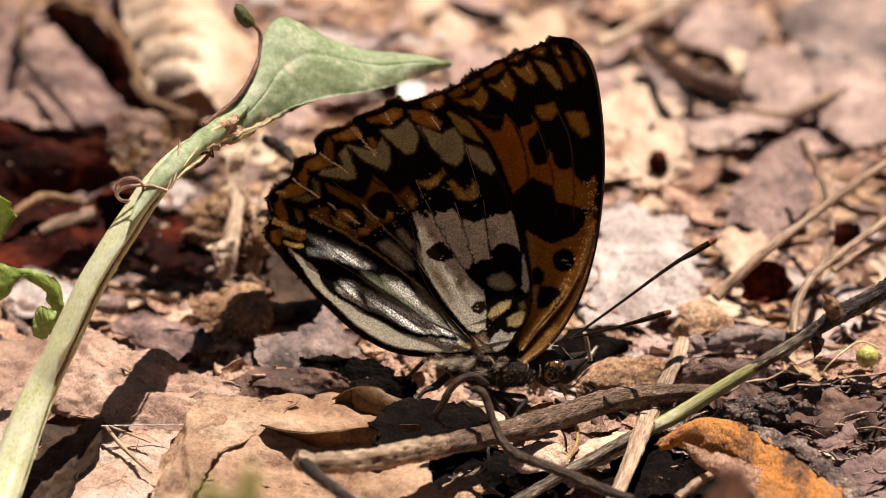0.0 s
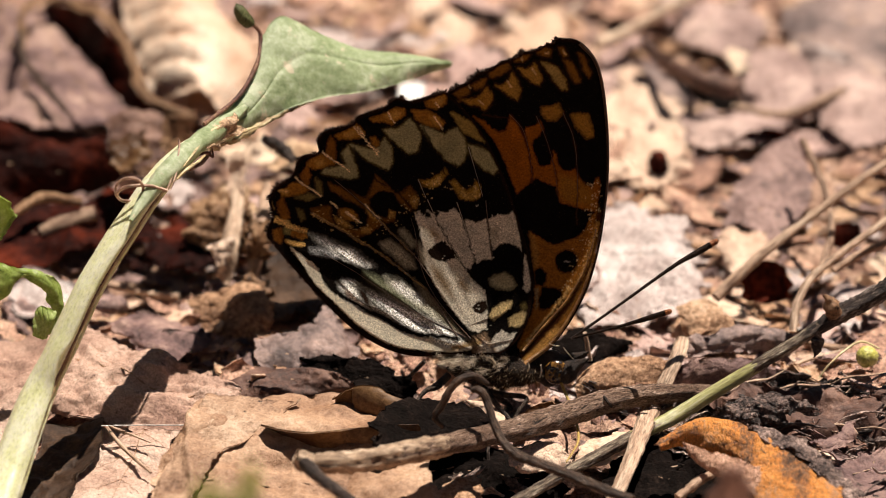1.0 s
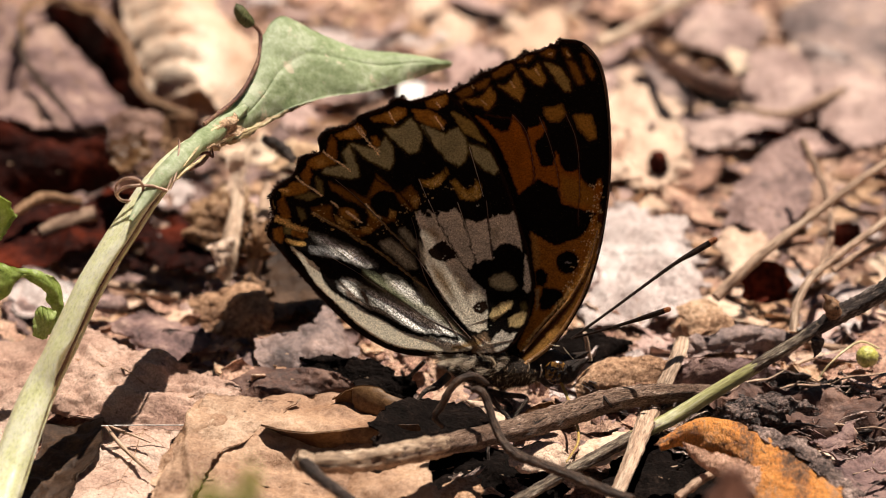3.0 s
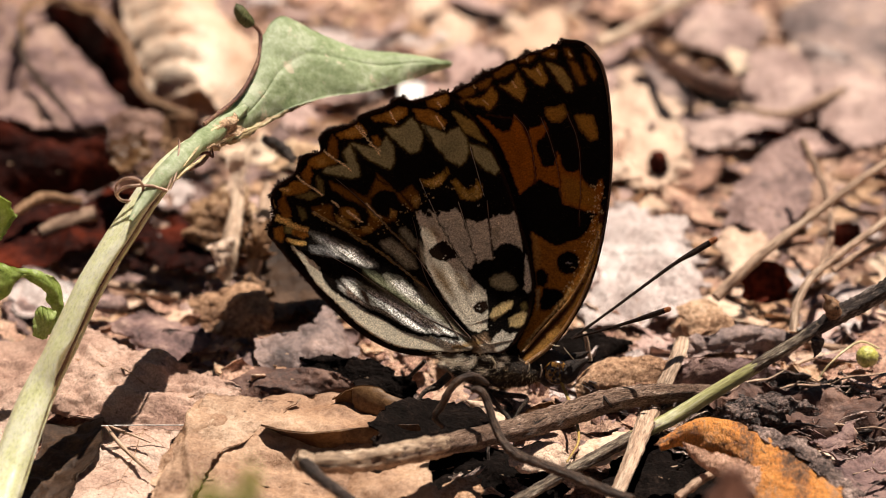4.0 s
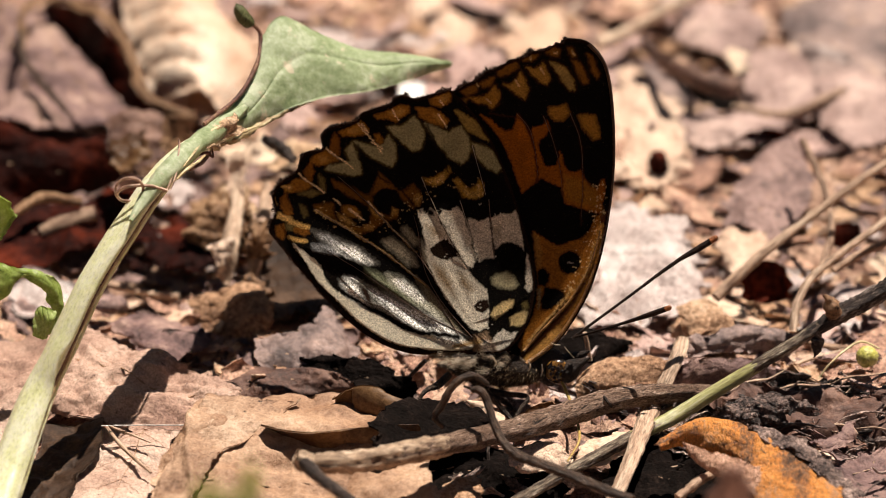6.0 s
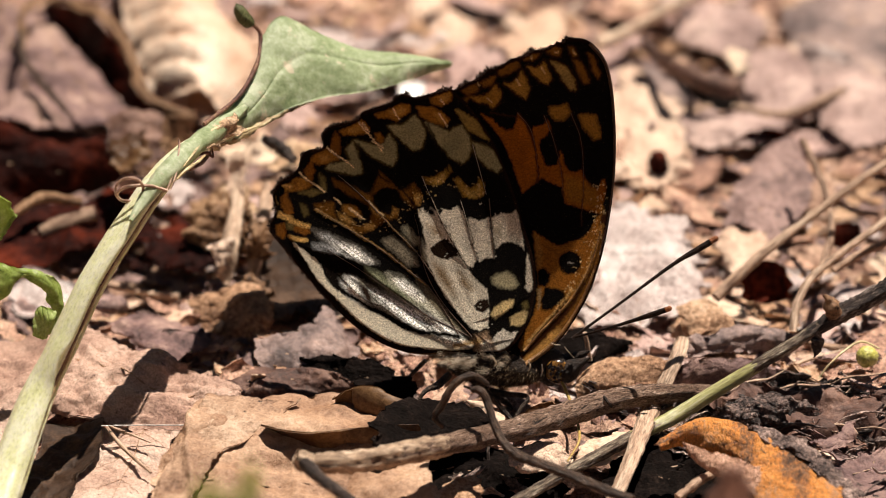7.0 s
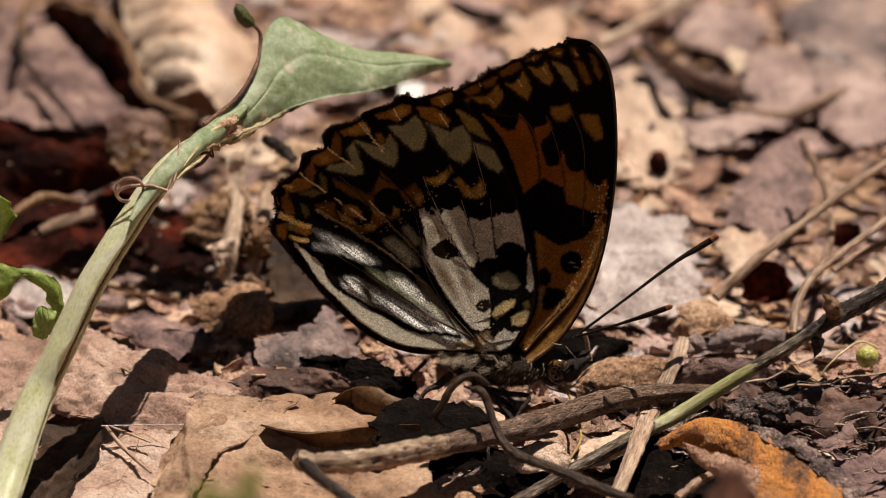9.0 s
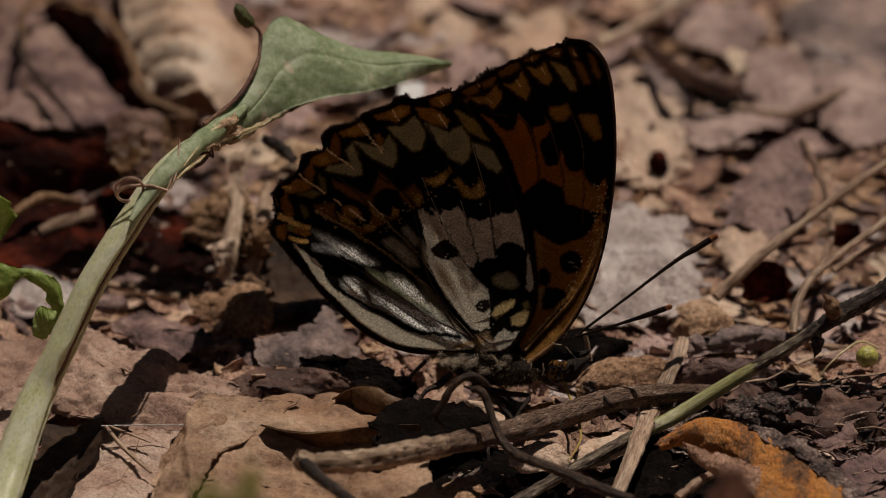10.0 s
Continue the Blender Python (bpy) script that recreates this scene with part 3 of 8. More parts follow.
dark_costa_mat = surface("dark_wing_costa", [(0.3, (0.012, 0.005, 0.003)), (0.7, (0.07, 0.028, 0.012))], 0.4, 5.0, 0.5, spec=0.3)
fur_mat = surface("pale_fur", [(0.3, (0.26, 0.17, 0.09)), (0.7, (0.62, 0.48, 0.31))], 0.4, 3.0, 0.5, spec=0.5)
silver_fur_mat = surface("silver_fur", [(0.3, (0.34, 0.25, 0.165)), (0.7, (0.80, 0.69, 0.53))], 0.4, 3.0, 0.4, spec=0.6, grit_amount=0.3)
dark_fur_mat = surface("brown_fur", [(0.3, (0.022, 0.012, 0.006)), (0.7, (0.13, 0.075, 0.035))], 0.4, 3.0, 0.7, spec=0.1)
body_mat = surface("butterfly_body", [(0.3, (0.010, 0.007, 0.005)), (0.7, (0.06, 0.035, 0.02))], 0.5, 4.0, 0.6, bump=1.0)
abdomen_mat = surface("butterfly_abdomen", [(0.3, (0.10, 0.065, 0.04)), (0.7, (0.34, 0.25, 0.17))], 0.5, 4.0, 0.6, bump=1.0)
head_mat = surface("butterfly_head", [(0.3, (0.010, 0.007, 0.006)), (0.7, (0.05, 0.03, 0.02))], 0.6, 4.0, 0.6, bump=1.0)
eye_mat = surface("butterfly_eye", [(0.3, (0.08, 0.032, 0.006)), (0.5, (0.20, 0.095, 0.02)), (0.7, (0.34, 0.19, 0.05))], 0.5, 5.0, 0.25, (0.012, 0.006, 0.004), 0.47, 0.8, 0.2, 0.05, spec=0.8)
leg_mat = surface("butterfly_leg", [(0.3, (0.014, 0.009, 0.007)), (0.6, (0.07, 0.045, 0.03)), (0.75, (0.22, 0.15, 0.10))], 0.8, 4.0, 0.5, bump=0.8)
antenna_mat = surface("antenna_shaft", [(0.3, (0.006, 0.004, 0.003)), (0.7, (0.032, 0.017, 0.011))], 1.2, 5.0, 0.6, spec=0.12)
tip_mat = surface("antenna_tip", [(0.3, (0.12, 0.03, 0.008)), (0.7, (0.40, 0.14, 0.04))], 1.0, 4.0, 0.4)
tongue_mat = surface("proboscis_skin", [(0.3, (0.42, 0.27, 0.06)), (0.7, (0.60, 0.43, 0.14))], 1.0, 4.0, 0.35, grit_amount=0.3)


def margin(groups):
    """The closed outline of a wing: runs of (tips, dent, samples); between neighbouring tips the rim dips by dent."""
    out = []
    for tips, dent, n in groups:
        line = curve(tips, n)
        if dent:
            p = np.array(tips, float)
            seg = np.sqrt(np.sqrt((np.diff(p, axis=0) ** 2).sum(1)))
            t = np.concatenate([[0], np.cumsum(seg)])
            q = np.interp(np.linspace(0, t[-1], n), t, np.arange(len(t)))
            d = np.gradient(line, axis=0)
            nrm = np.stack([-d[:, 1], d[:, 0]], 1) / (np.linalg.norm(d, axis=1)[:, None] + 1e-9)
            line = line + nrm * (dent * np.abs(np.sin(np.pi * q)) ** 0.8)[:, None]
        out.append(line[:-1])
    out = np.concatenate(out)
    return np.concatenate([out, out[:1]])


def wing_surface(outline, centre, nr):
    rho = np.linspace(0, 1, nr) ** 0.8
    p = np.array(centre) + rho[:, None, None] * (outline[None, :-1] - np.array(centre))
    return p.reshape(-1, 2), grid_faces(nr, len(outline) - 1, True)


def camber(y):
    """The wings bow: root and tip stand a little nearer to the viewer than the middle."""
    return 0.0043 * (y - 22.5) ** 2 - 1.2


def ridge(x, y, crest, height, up, down):
    """A fold along a crest line: it falls off gently above the line and steeply below it."""
    p = curve(crest, 30)
    best, side = np.full(len(x), 1e9), np.zeros(len(x))
    for (ax, ay), (bx, by) in zip(p[:-1], p[1:]):
        ex, ey = bx - ax, by - ay
        t = np.clip(((x - ax) * ex + (y - ay) * ey) / (ex * ex + ey * ey + 1e-9), 0, 1)
        d = np.hypot(x - ax - t * ex, y - ay - t * ey)
        near = d < best
        best = np.where(near, d, best)
        side = np.where(near, ex * (y - ay) - ey * (x - ax), side)
    return height * np.exp(-(best / np.where(side > 0, up, down)) ** 1.3)


FOLDS = [([(-22.59, 13.13), (-19.35, 12.32), (-16.41, 11.15), (-14.79, 9.61), (-11.85, 7.56), (-8.62, 5.23), (-4.50, 1.96)], 0.48, 1.15, 0.7), ([(-17.74, 8.29), (-15.68, 6.54), (-13.77, 5.81), (-12.29, 4.87), (-10.82, 3.70), (-9.06, 2.83), (-4.50, 1.31)], 0.40, 1.2, 0.6),
         ([(-23.32, 11.07), (-22.30, 9.54), (-20.83, 8.00), (-19.36, 6.61), (-17.15, 4.43), (-14.94, 2.76), (-12.74, 1.53), (-10.53, 0.80), (-7.59, 0.44), (-4.64, 0.23), (-1.99, 0.59)], 0.80, 2.3, 0.5), ([(-8.61, 14.60), (-8.17, 12.40), (-7.29, 10.20), (-5.38, 7.27), (-1.99, 2.32)], 0.55, 4.2, 0.8),
         ([(-7.29, 19.77), (-5.82, 16.67), (-4.20, 13.72), (-2.58, 10.93)], 0.12, 0.9, 0.4), ([(0.51, 4.36), (1.98, 4.87), (3.60, 5.81)], 0.25, 1.6, 0.6), ([(0.65, 0.59), (1.83, -0.28), (3.30, 1.31)], 0.3, 1.8, 0.6)]



def hind_relief(x, y):
    """Height towards the outer side: fluted folds near the body, shallow flutes elsewhere."""
    r = np.hypot(x, y)
    a = np.degrees(np.arctan2(y, x))
    fold = np.clip((a - 128) / 10, 0, 1)
    z = 0.05 * (1 - fold) * np.clip(r / 14, 0, 1) * np.sin(2 * np.pi * a / 11.5)
    for crest, height, up, down in FOLDS:
        z = z + ridge(np.asarray(x, float), np.asarray(y, float), crest, height, up, down)
    return z + 0.35 + camber(y)


def fore_relief(x, y):
    r = np.hypot(x - 4, y)
    a = np.degrees(np.arctan2(y, x - 4))
    return 0.035 * np.clip((r - 9) / 14, 0, 1) * np.sin(2 * np.pi * a / 9) - 0.45 - 0.0009 * (x - 6) ** 2 + camber(y) + 0.022 * (y - 14)


def paint_hind(c):
    brown, painted_glint, amber = (0.29, 0.125, 0.018), (0.95, 0.72, 0.40), (0.42, 0.22, 0.045)
    rust, pale, dim = (0.15, 0.062, 0.008), (0.30, 0.275, 0.145), (0.14, 0.105, 0.035)
    # border row: each cell holds an upright and a lying brown patch
    for q in ([(-20.05, 27.64), (-19.53, 28.46), (-19.02, 27.34), (-19.17, 25.41), (-19.91, 25.56), (-20.42, 26.00), (-20.20, 26.90)], [(-23.36, 24.07), (-22.77, 24.67), (-22.41, 23.48), (-22.71, 21.84), (-23.30, 22.14), (-23.73, 23.33)], [(-26.68, 19.77), (-26.17, 20.51), (-25.66, 19.33), (-25.15, 17.70), (-25.88, 17.40), (-26.61, 18.44)], [(-27.43, 16.22), (-26.40, 16.52), (-26.04, 15.34), (-26.55, 14.31), (-27.43, 14.90)],
              [(-24.49, 16.22), (-23.32, 15.78), (-23.02, 15.19), (-23.76, 14.90), (-25.08, 15.49), (-25.37, 15.93)]):
        c.patch(q, (0.21, 0.080, 0.011), 0.35, bend=0.1)
    for q in ([(-22.77, 25.26), (-20.93, 26.15), (-20.05, 25.71), (-19.18, 24.96), (-20.50, 24.37), (-21.82, 24.15), (-22.85, 24.59)], [(-26.46, 21.25), (-24.32, 22.51), (-23.15, 21.84), (-22.71, 21.33), (-23.89, 20.81), (-25.36, 20.58), (-26.31, 20.66)], [(-19.09, 28.61), (-17.69, 29.13), (-16.37, 30.03), (-15.64, 29.43), (-15.13, 28.68), (-15.94, 28.16), (-17.70, 28.01), (-18.87, 28.01)], [(-14.61, 30.77), (-12.71, 31.29), (-11.17, 32.12), (-9.92, 31.89), (-9.92, 31.15), (-11.10, 30.47), (-11.76, 29.80), (-12.71, 30.32), (-14.32, 30.32)],
              [(-9.34, 31.82), (-7.28, 31.74), (-5.89, 31.07), (-4.79, 29.88), (-5.53, 29.13), (-7.14, 29.73), (-8.60, 30.62)], [(-7.43, 32.86), (-5.97, 33.46), (-4.65, 34.06), (-4.50, 32.56), (-5.97, 31.89), (-7.28, 32.12)], [(-14.62, 28.24), (-13.88, 28.39), (-13.45, 27.49), (-13.60, 26.60), (-14.33, 27.34)]):
        c.patch(q, brown, 0.35, bend=0.1)
    for q in ([(-3.55, 30.18), (-2.01, 29.58), (-0.25, 28.54), (1.22, 27.49), (0.49, 27.19), (-0.98, 27.86), (-2.45, 28.76)], [(-4.21, 31.37), (-2.89, 30.92), (-0.98, 29.73), (0.63, 28.54), (0.19, 28.24), (-1.57, 29.28), (-3.33, 30.32)]):
        c.patch(q, (0.28, 0.19, 0.05), 0.35, bend=0.08)
    for q in ([(-21.82, 25.26), (-20.79, 25.41), (-20.50, 24.81), (-21.53, 24.52)], [(-26.09, 21.40), (-25.36, 21.40), (-25.43, 20.81), (-26.09, 20.81)], [(-12.71, 30.92), (-11.09, 31.67), (-10.36, 31.44), (-11.24, 30.62)], [(-6.85, 30.92), (-5.67, 30.47), (-5.23, 29.73), (-5.97, 29.73)], [(-17.99, 28.68), (-16.67, 29.28), (-16.08, 28.68), (-17.40, 28.31)], [(-6.26, 33.01), (-4.94, 33.46), (-4.94, 32.71), (-5.97, 32.41)]):
        c.patch(q, amber, 0.6, bend=0.1)
    # pale chevrons
    for q in ([(-2.01, 27.05), (-0.69, 26.75), (0.93, 25.86), (1.81, 24.81), (2.11, 23.70), (1.37, 23.03), (0.20, 23.70), (-0.98, 24.89), (-1.79, 26.00)], [(-7.95, 29.73), (-6.41, 29.06), (-4.94, 28.24), (-4.21, 28.83), (-3.25, 29.28), (-2.30, 27.72), (-2.08, 26.30), (-2.52, 24.89), (-3.32, 24.29), (-4.35, 24.89), (-5.53, 26.00), (-6.85, 27.64)], [(-12.86, 29.28), (-10.95, 29.28), (-10.14, 29.80), (-9.41, 30.62), (-8.68, 29.88), (-8.09, 28.61), (-8.24, 27.05), (-8.68, 26.00), (-9.49, 26.00), (-10.95, 27.12), (-11.98, 28.09)],
              [(-17.26, 27.34), (-15.21, 26.82), (-14.04, 26.30), (-13.37, 26.90), (-12.64, 28.01), (-11.91, 26.82), (-11.69, 24.96), (-12.21, 24.00), (-13.16, 24.29), (-14.92, 25.26), (-16.38, 26.30)], [(-18.22, 26.30), (-17.48, 27.05), (-16.83, 25.71), (-16.32, 24.22), (-16.32, 23.03), (-17.27, 22.81), (-19.33, 23.18), (-20.87, 23.55), (-20.50, 24.07), (-18.88, 24.37), (-17.64, 24.67), (-18.07, 25.63)]):
        c.patch(q, dim, 0.8, bend=0.08)
        c.patch(q, pale, 0.3, bend=0.06)
    for q in ([(-21.82, 23.18), (-21.24, 22.59), (-20.88, 20.81), (-21.17, 20.36), (-21.76, 21.70)], [(-24.62, 20.44), (-22.71, 20.88), (-21.39, 20.44), (-22.86, 19.92)], [(-24.33, 19.18), (-23.38, 18.88), (-23.09, 17.55), (-23.75, 17.26), (-24.12, 18.14)], [(-26.11, 16.52), (-25.23, 16.22), (-25.23, 15.63), (-25.96, 15.78)]):
        c.patch(q, dim, 0.4, bend=0.06)
    # rust band with the eye spots
    for q in ([(-22.43, 18.88), (-20.07, 19.25), (-19.19, 18.00), (-19.49, 17.11), (-21.40, 17.70)], [(-20.21, 22.29), (-18.60, 21.70), (-15.66, 20.21), (-14.34, 19.62), (-15.67, 19.03), (-18.16, 20.21), (-19.63, 21.10)], [(-13.90, 23.25), (-12.72, 22.07), (-11.55, 20.66), (-10.37, 20.81), (-9.42, 21.62), (-8.46, 20.14), (-8.69, 19.33), (-9.42, 18.44), (-10.38, 19.33), (-11.55, 20.07), (-12.72, 20.36), (-14.34, 20.66), (-15.22, 20.07), (-14.63, 21.55)], [(-19.64, 17.85), (-18.46, 16.52), (-16.41, 15.78), (-15.23, 16.37), (-14.93, 18.00), (-15.67, 19.18), (-14.34, 18.88), (-14.05, 17.70), (-12.73, 17.40), (-11.55, 18.14), (-11.70, 17.26), (-13.32, 16.67), (-14.64, 15.78), (-16.41, 15.19), (-18.46, 15.93)]):
        c.patch(q, rust, 0.5, bend=0.08)
    c.spot(-17.50, 17.92, 2.45, 1.75, -15, BLACK, 0.35)
    c.spot(-17.58, 18.07, 1.30, 0.75, -25, (0.27, 0.125, 0.022), 0.35)
    c.spot(-12.95, 19.55, 1.78, 1.58, 0, BLACK, 0.3)
    c.spot(-19.48, 20.14, 1.2, 0.9, -35, BLACK, 0.4)
    for q in ([(-19.34, 17.85), (-18.17, 17.26), (-17.14, 16.37), (-18.02, 16.37), (-19.20, 17.11)], [(-15.30, 19.40), (-14.34, 18.14), (-13.46, 17.48), (-14.20, 17.26), (-15.23, 18.29)], [(-15.82, 16.30), (-14.79, 16.30), (-14.79, 15.63), (-15.82, 15.78)], [(-12.29, 18.59), (-11.55, 18.29), (-11.70, 17.70), (-12.43, 17.70)], [(-9.20, 20.36), (-8.46, 20.07), (-8.91, 18.88), (-9.49, 19.62)]):
        c.patch(q, (0.40, 0.22, 0.055), 0.45, 0.2, 0.05)
    # golden crescents above the disc
    for q in ([(-8.46, 22.44), (-7.44, 22.29), (-6.41, 22.59), (-5.53, 23.25), (-4.87, 24.00), (-4.50, 23.33), (-5.09, 22.44), (-5.97, 21.70), (-7.00, 21.47), (-8.02, 21.84)], [(-4.35, 22.14), (-3.76, 22.44), (-3.03, 21.55), (-2.15, 20.81), (-1.27, 21.40), (-0.83, 22.14), (-0.31, 21.55), (-0.46, 20.07), (-1.56, 19.62), (-3.03, 19.92), (-3.69, 20.96)]):
        c.patch(q, (0.33, 0.185, 0.032), 0.4, 0.15, 0.06)
    for q in ([(-7.29, 22.14), (-6.11, 22.44), (-5.38, 23.03), (-5.38, 22.29), (-6.41, 21.70)], [(-3.03, 20.96), (-1.85, 20.36), (-0.83, 21.10), (-0.82, 20.07), (-2.29, 19.84)]):
        c.patch(q, (0.50, 0.31, 0.08), 0.5, 0.3, 0.05)
    # pale cells of the disc
    white = (0.60, 0.545, 0.44)
    for q in ([(-9.05, 18.29), (-8.32, 18.59), (-7.88, 17.70), (-7.29, 18.59), (-6.41, 17.70), (-5.38, 15.93), (-4.50, 14.01), (-3.69, 12.18), (-2.58, 10.85), (-2.00, 9.76), (-1.11, 8.73), (-0.08, 7.85), (0.21, 6.25), (0.36, 4.65), (0.07, 3.05), (-0.96, 2.61), (-1.99, 2.90), (-3.17, 4.07), (-4.64, 5.81), (-6.41, 8.66), (-7.59, 11.22), (-7.95, 13.13), (-8.32, 15.93)],
              [(-6.26, 17.40), (-5.67, 18.29), (-4.64, 18.14), (-3.76, 18.73), (-3.10, 17.85), (-2.51, 16.67), (-2.00, 14.90), (-1.48, 12.69), (-1.26, 11.81), (-1.85, 10.85), (-2.58, 10.85), (-3.54, 12.40), (-4.64, 14.60), (-5.60, 16.52)], [(-2.44, 17.26), (-0.97, 16.74), (0.35, 17.18), (0.72, 14.60), (0.95, 11.96), (-0.08, 11.96), (-1.11, 11.44), (-1.56, 13.13), (-2.07, 15.34)],
              [(0.65, 17.11), (1.97, 17.70), (3.07, 17.55), (4.03, 18.36), (4.32, 16.81), (4.62, 14.60), (4.77, 12.98), (4.18, 13.65), (3.08, 14.01), (1.97, 13.87), (1.09, 13.06), (0.87, 14.60)], [(5.21, 12.40), (5.51, 11.66), (5.88, 9.46), (5.88, 7.85), (5.36, 7.49), (4.99, 8.00), (5.14, 10.20)]):
        c.patch(q, white, 0.22, 0.15, 0.04)
    for q in ([(-8.91, 14.60), (-8.17, 13.13), (-7.88, 11.51), (-8.32, 12.25)], [(0.65, 16.22), (1.82, 16.67), (1.83, 14.60), (0.94, 14.01)]):
        c.patch(q, (0.40, 0.35, 0.26), 0.8, 0.1, 0.05)
    c.patch([(-7.44, 13.28), (-6.56, 14.01), (-5.16, 14.60), (-4.64, 13.79), (-3.76, 12.98), (-3.83, 12.18), (-4.94, 11.73), (-6.11, 11.96), (-7.14, 12.47)], (0.012, 0.006, 0.003), 0.2, bend=0.05)
    c.patch([(-1.77, 5.74), (-1.11, 6.54), (0.07, 6.47), (0.36, 5.52), (-0.52, 4.94), (-1.48, 5.16)], (0.014, 0.007, 0.004), 0.25, bend=0.06)
    c.patch([(-7.73, 18.44), (-7.00, 18.14), (-6.85, 17.55), (-7.58, 17.55)], BLACK, 0.3, bend=0.05)
    c.patch([(0.65, 9.32), (1.54, 9.83), (2.71, 10.12), (3.60, 9.46), (4.04, 8.44), (3.01, 7.93), (1.54, 8.07), (0.73, 8.59)], (0.36, 0.325, 0.20), 0.6, 0.1, 0.06)
    for q in ([(0.43, 4.65), (0.95, 5.45), (1.98, 6.18), (3.60, 6.61), (3.16, 5.59), (2.05, 4.65), (0.87, 4.07)], [(3.01, 4.14), (3.89, 4.72), (4.92, 5.16), (5.58, 4.57), (5.14, 3.56), (4.04, 3.12), (3.08, 3.27)]):
        c.patch(q, (0.56, 0.42, 0.20), 0.35, 0.15, 0.06)
    c.patch([(4.48, 6.10), (5.22, 6.25), (5.51, 5.37), (4.77, 5.23)], dim, 0.5, 0, 0.05)
    c.patch([(0.43, 1.02), (1.24, 2.18), (2.13, 2.83), (3.01, 2.25), (3.96, 2.40), (3.38, 1.38), (2.42, 0.30), (1.76, -0.50), (1.17, 0.23)], (0.62, 0.57, 0.48), 0.2, 0.35, 0.04)
    # brown bloom on the lower cell
    for q in ([(-7.00, 11.22), (-5.67, 10.63), (-4.64, 8.73), (-4.20, 6.98), (-5.38, 8.15), (-6.56, 9.76)], [(-3.76, 10.20), (-2.73, 9.32), (-1.85, 7.85), (-2.44, 7.56), (-3.47, 8.73)], [(-7.88, 16.37), (-6.70, 16.08), (-5.82, 14.90), (-6.85, 14.90)]):
        c.patch(q, (0.30, 0.215, 0.125), 1.0, 0.1, 0.05)
    # grey wedges beside the gilded vein
    c.patch([(-11.11, 15.93), (-10.38, 16.15), (-9.42, 15.04), (-9.13, 13.79), (-9.57, 13.20), (-10.45, 14.16), (-11.11, 15.12)], (0.28, 0.255, 0.18), 0.6, 0.25, 0.06)
    c.patch([(-13.61, 14.23), (-12.44, 14.68), (-10.82, 13.50), (-9.35, 12.03), (-8.91, 10.93), (-10.16, 10.93), (-11.63, 12.32), (-12.81, 13.20)], (0.30, 0.275, 0.205), 0.7, 0.35, 0.06)
    # silver flutes, olive in their troughs; their sheen, duller towards the border, is painted
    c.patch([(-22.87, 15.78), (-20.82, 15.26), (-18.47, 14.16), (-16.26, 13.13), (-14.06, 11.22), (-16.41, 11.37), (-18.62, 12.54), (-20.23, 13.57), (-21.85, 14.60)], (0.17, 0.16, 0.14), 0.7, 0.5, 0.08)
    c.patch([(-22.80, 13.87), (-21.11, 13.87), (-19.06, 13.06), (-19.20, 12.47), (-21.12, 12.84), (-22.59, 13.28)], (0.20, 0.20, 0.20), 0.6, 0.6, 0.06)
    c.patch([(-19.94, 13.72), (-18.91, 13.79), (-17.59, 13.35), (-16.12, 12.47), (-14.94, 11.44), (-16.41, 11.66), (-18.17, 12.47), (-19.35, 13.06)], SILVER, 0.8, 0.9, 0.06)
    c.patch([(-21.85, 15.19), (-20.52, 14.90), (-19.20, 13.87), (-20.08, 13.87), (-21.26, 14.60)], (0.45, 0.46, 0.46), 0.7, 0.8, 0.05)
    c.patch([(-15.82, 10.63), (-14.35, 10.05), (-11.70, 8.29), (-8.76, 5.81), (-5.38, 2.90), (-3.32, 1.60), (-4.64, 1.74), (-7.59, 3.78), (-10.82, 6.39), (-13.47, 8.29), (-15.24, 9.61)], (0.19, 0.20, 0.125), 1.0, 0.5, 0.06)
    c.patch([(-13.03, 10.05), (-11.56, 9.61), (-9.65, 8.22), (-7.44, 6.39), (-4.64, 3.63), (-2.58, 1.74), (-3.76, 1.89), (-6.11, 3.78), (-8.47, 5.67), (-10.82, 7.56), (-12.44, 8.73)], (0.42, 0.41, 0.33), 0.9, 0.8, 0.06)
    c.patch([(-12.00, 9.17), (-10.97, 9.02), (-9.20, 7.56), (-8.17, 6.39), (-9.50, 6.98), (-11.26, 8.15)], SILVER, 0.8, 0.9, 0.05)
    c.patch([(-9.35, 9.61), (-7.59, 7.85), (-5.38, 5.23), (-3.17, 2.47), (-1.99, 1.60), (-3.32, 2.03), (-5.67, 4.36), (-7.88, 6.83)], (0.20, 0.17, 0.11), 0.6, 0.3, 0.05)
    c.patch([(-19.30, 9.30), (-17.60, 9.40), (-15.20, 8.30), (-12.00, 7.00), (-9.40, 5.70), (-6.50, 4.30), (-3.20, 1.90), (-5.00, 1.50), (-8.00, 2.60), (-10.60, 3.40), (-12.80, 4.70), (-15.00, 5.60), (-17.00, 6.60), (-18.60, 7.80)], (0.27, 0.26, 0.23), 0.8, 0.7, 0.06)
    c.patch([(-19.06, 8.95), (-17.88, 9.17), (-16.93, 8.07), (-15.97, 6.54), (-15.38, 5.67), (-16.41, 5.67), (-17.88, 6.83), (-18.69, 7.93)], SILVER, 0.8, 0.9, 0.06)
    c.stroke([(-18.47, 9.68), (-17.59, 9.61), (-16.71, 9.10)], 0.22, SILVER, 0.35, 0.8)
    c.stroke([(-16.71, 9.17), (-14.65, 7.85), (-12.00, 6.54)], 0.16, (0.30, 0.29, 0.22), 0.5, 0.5)
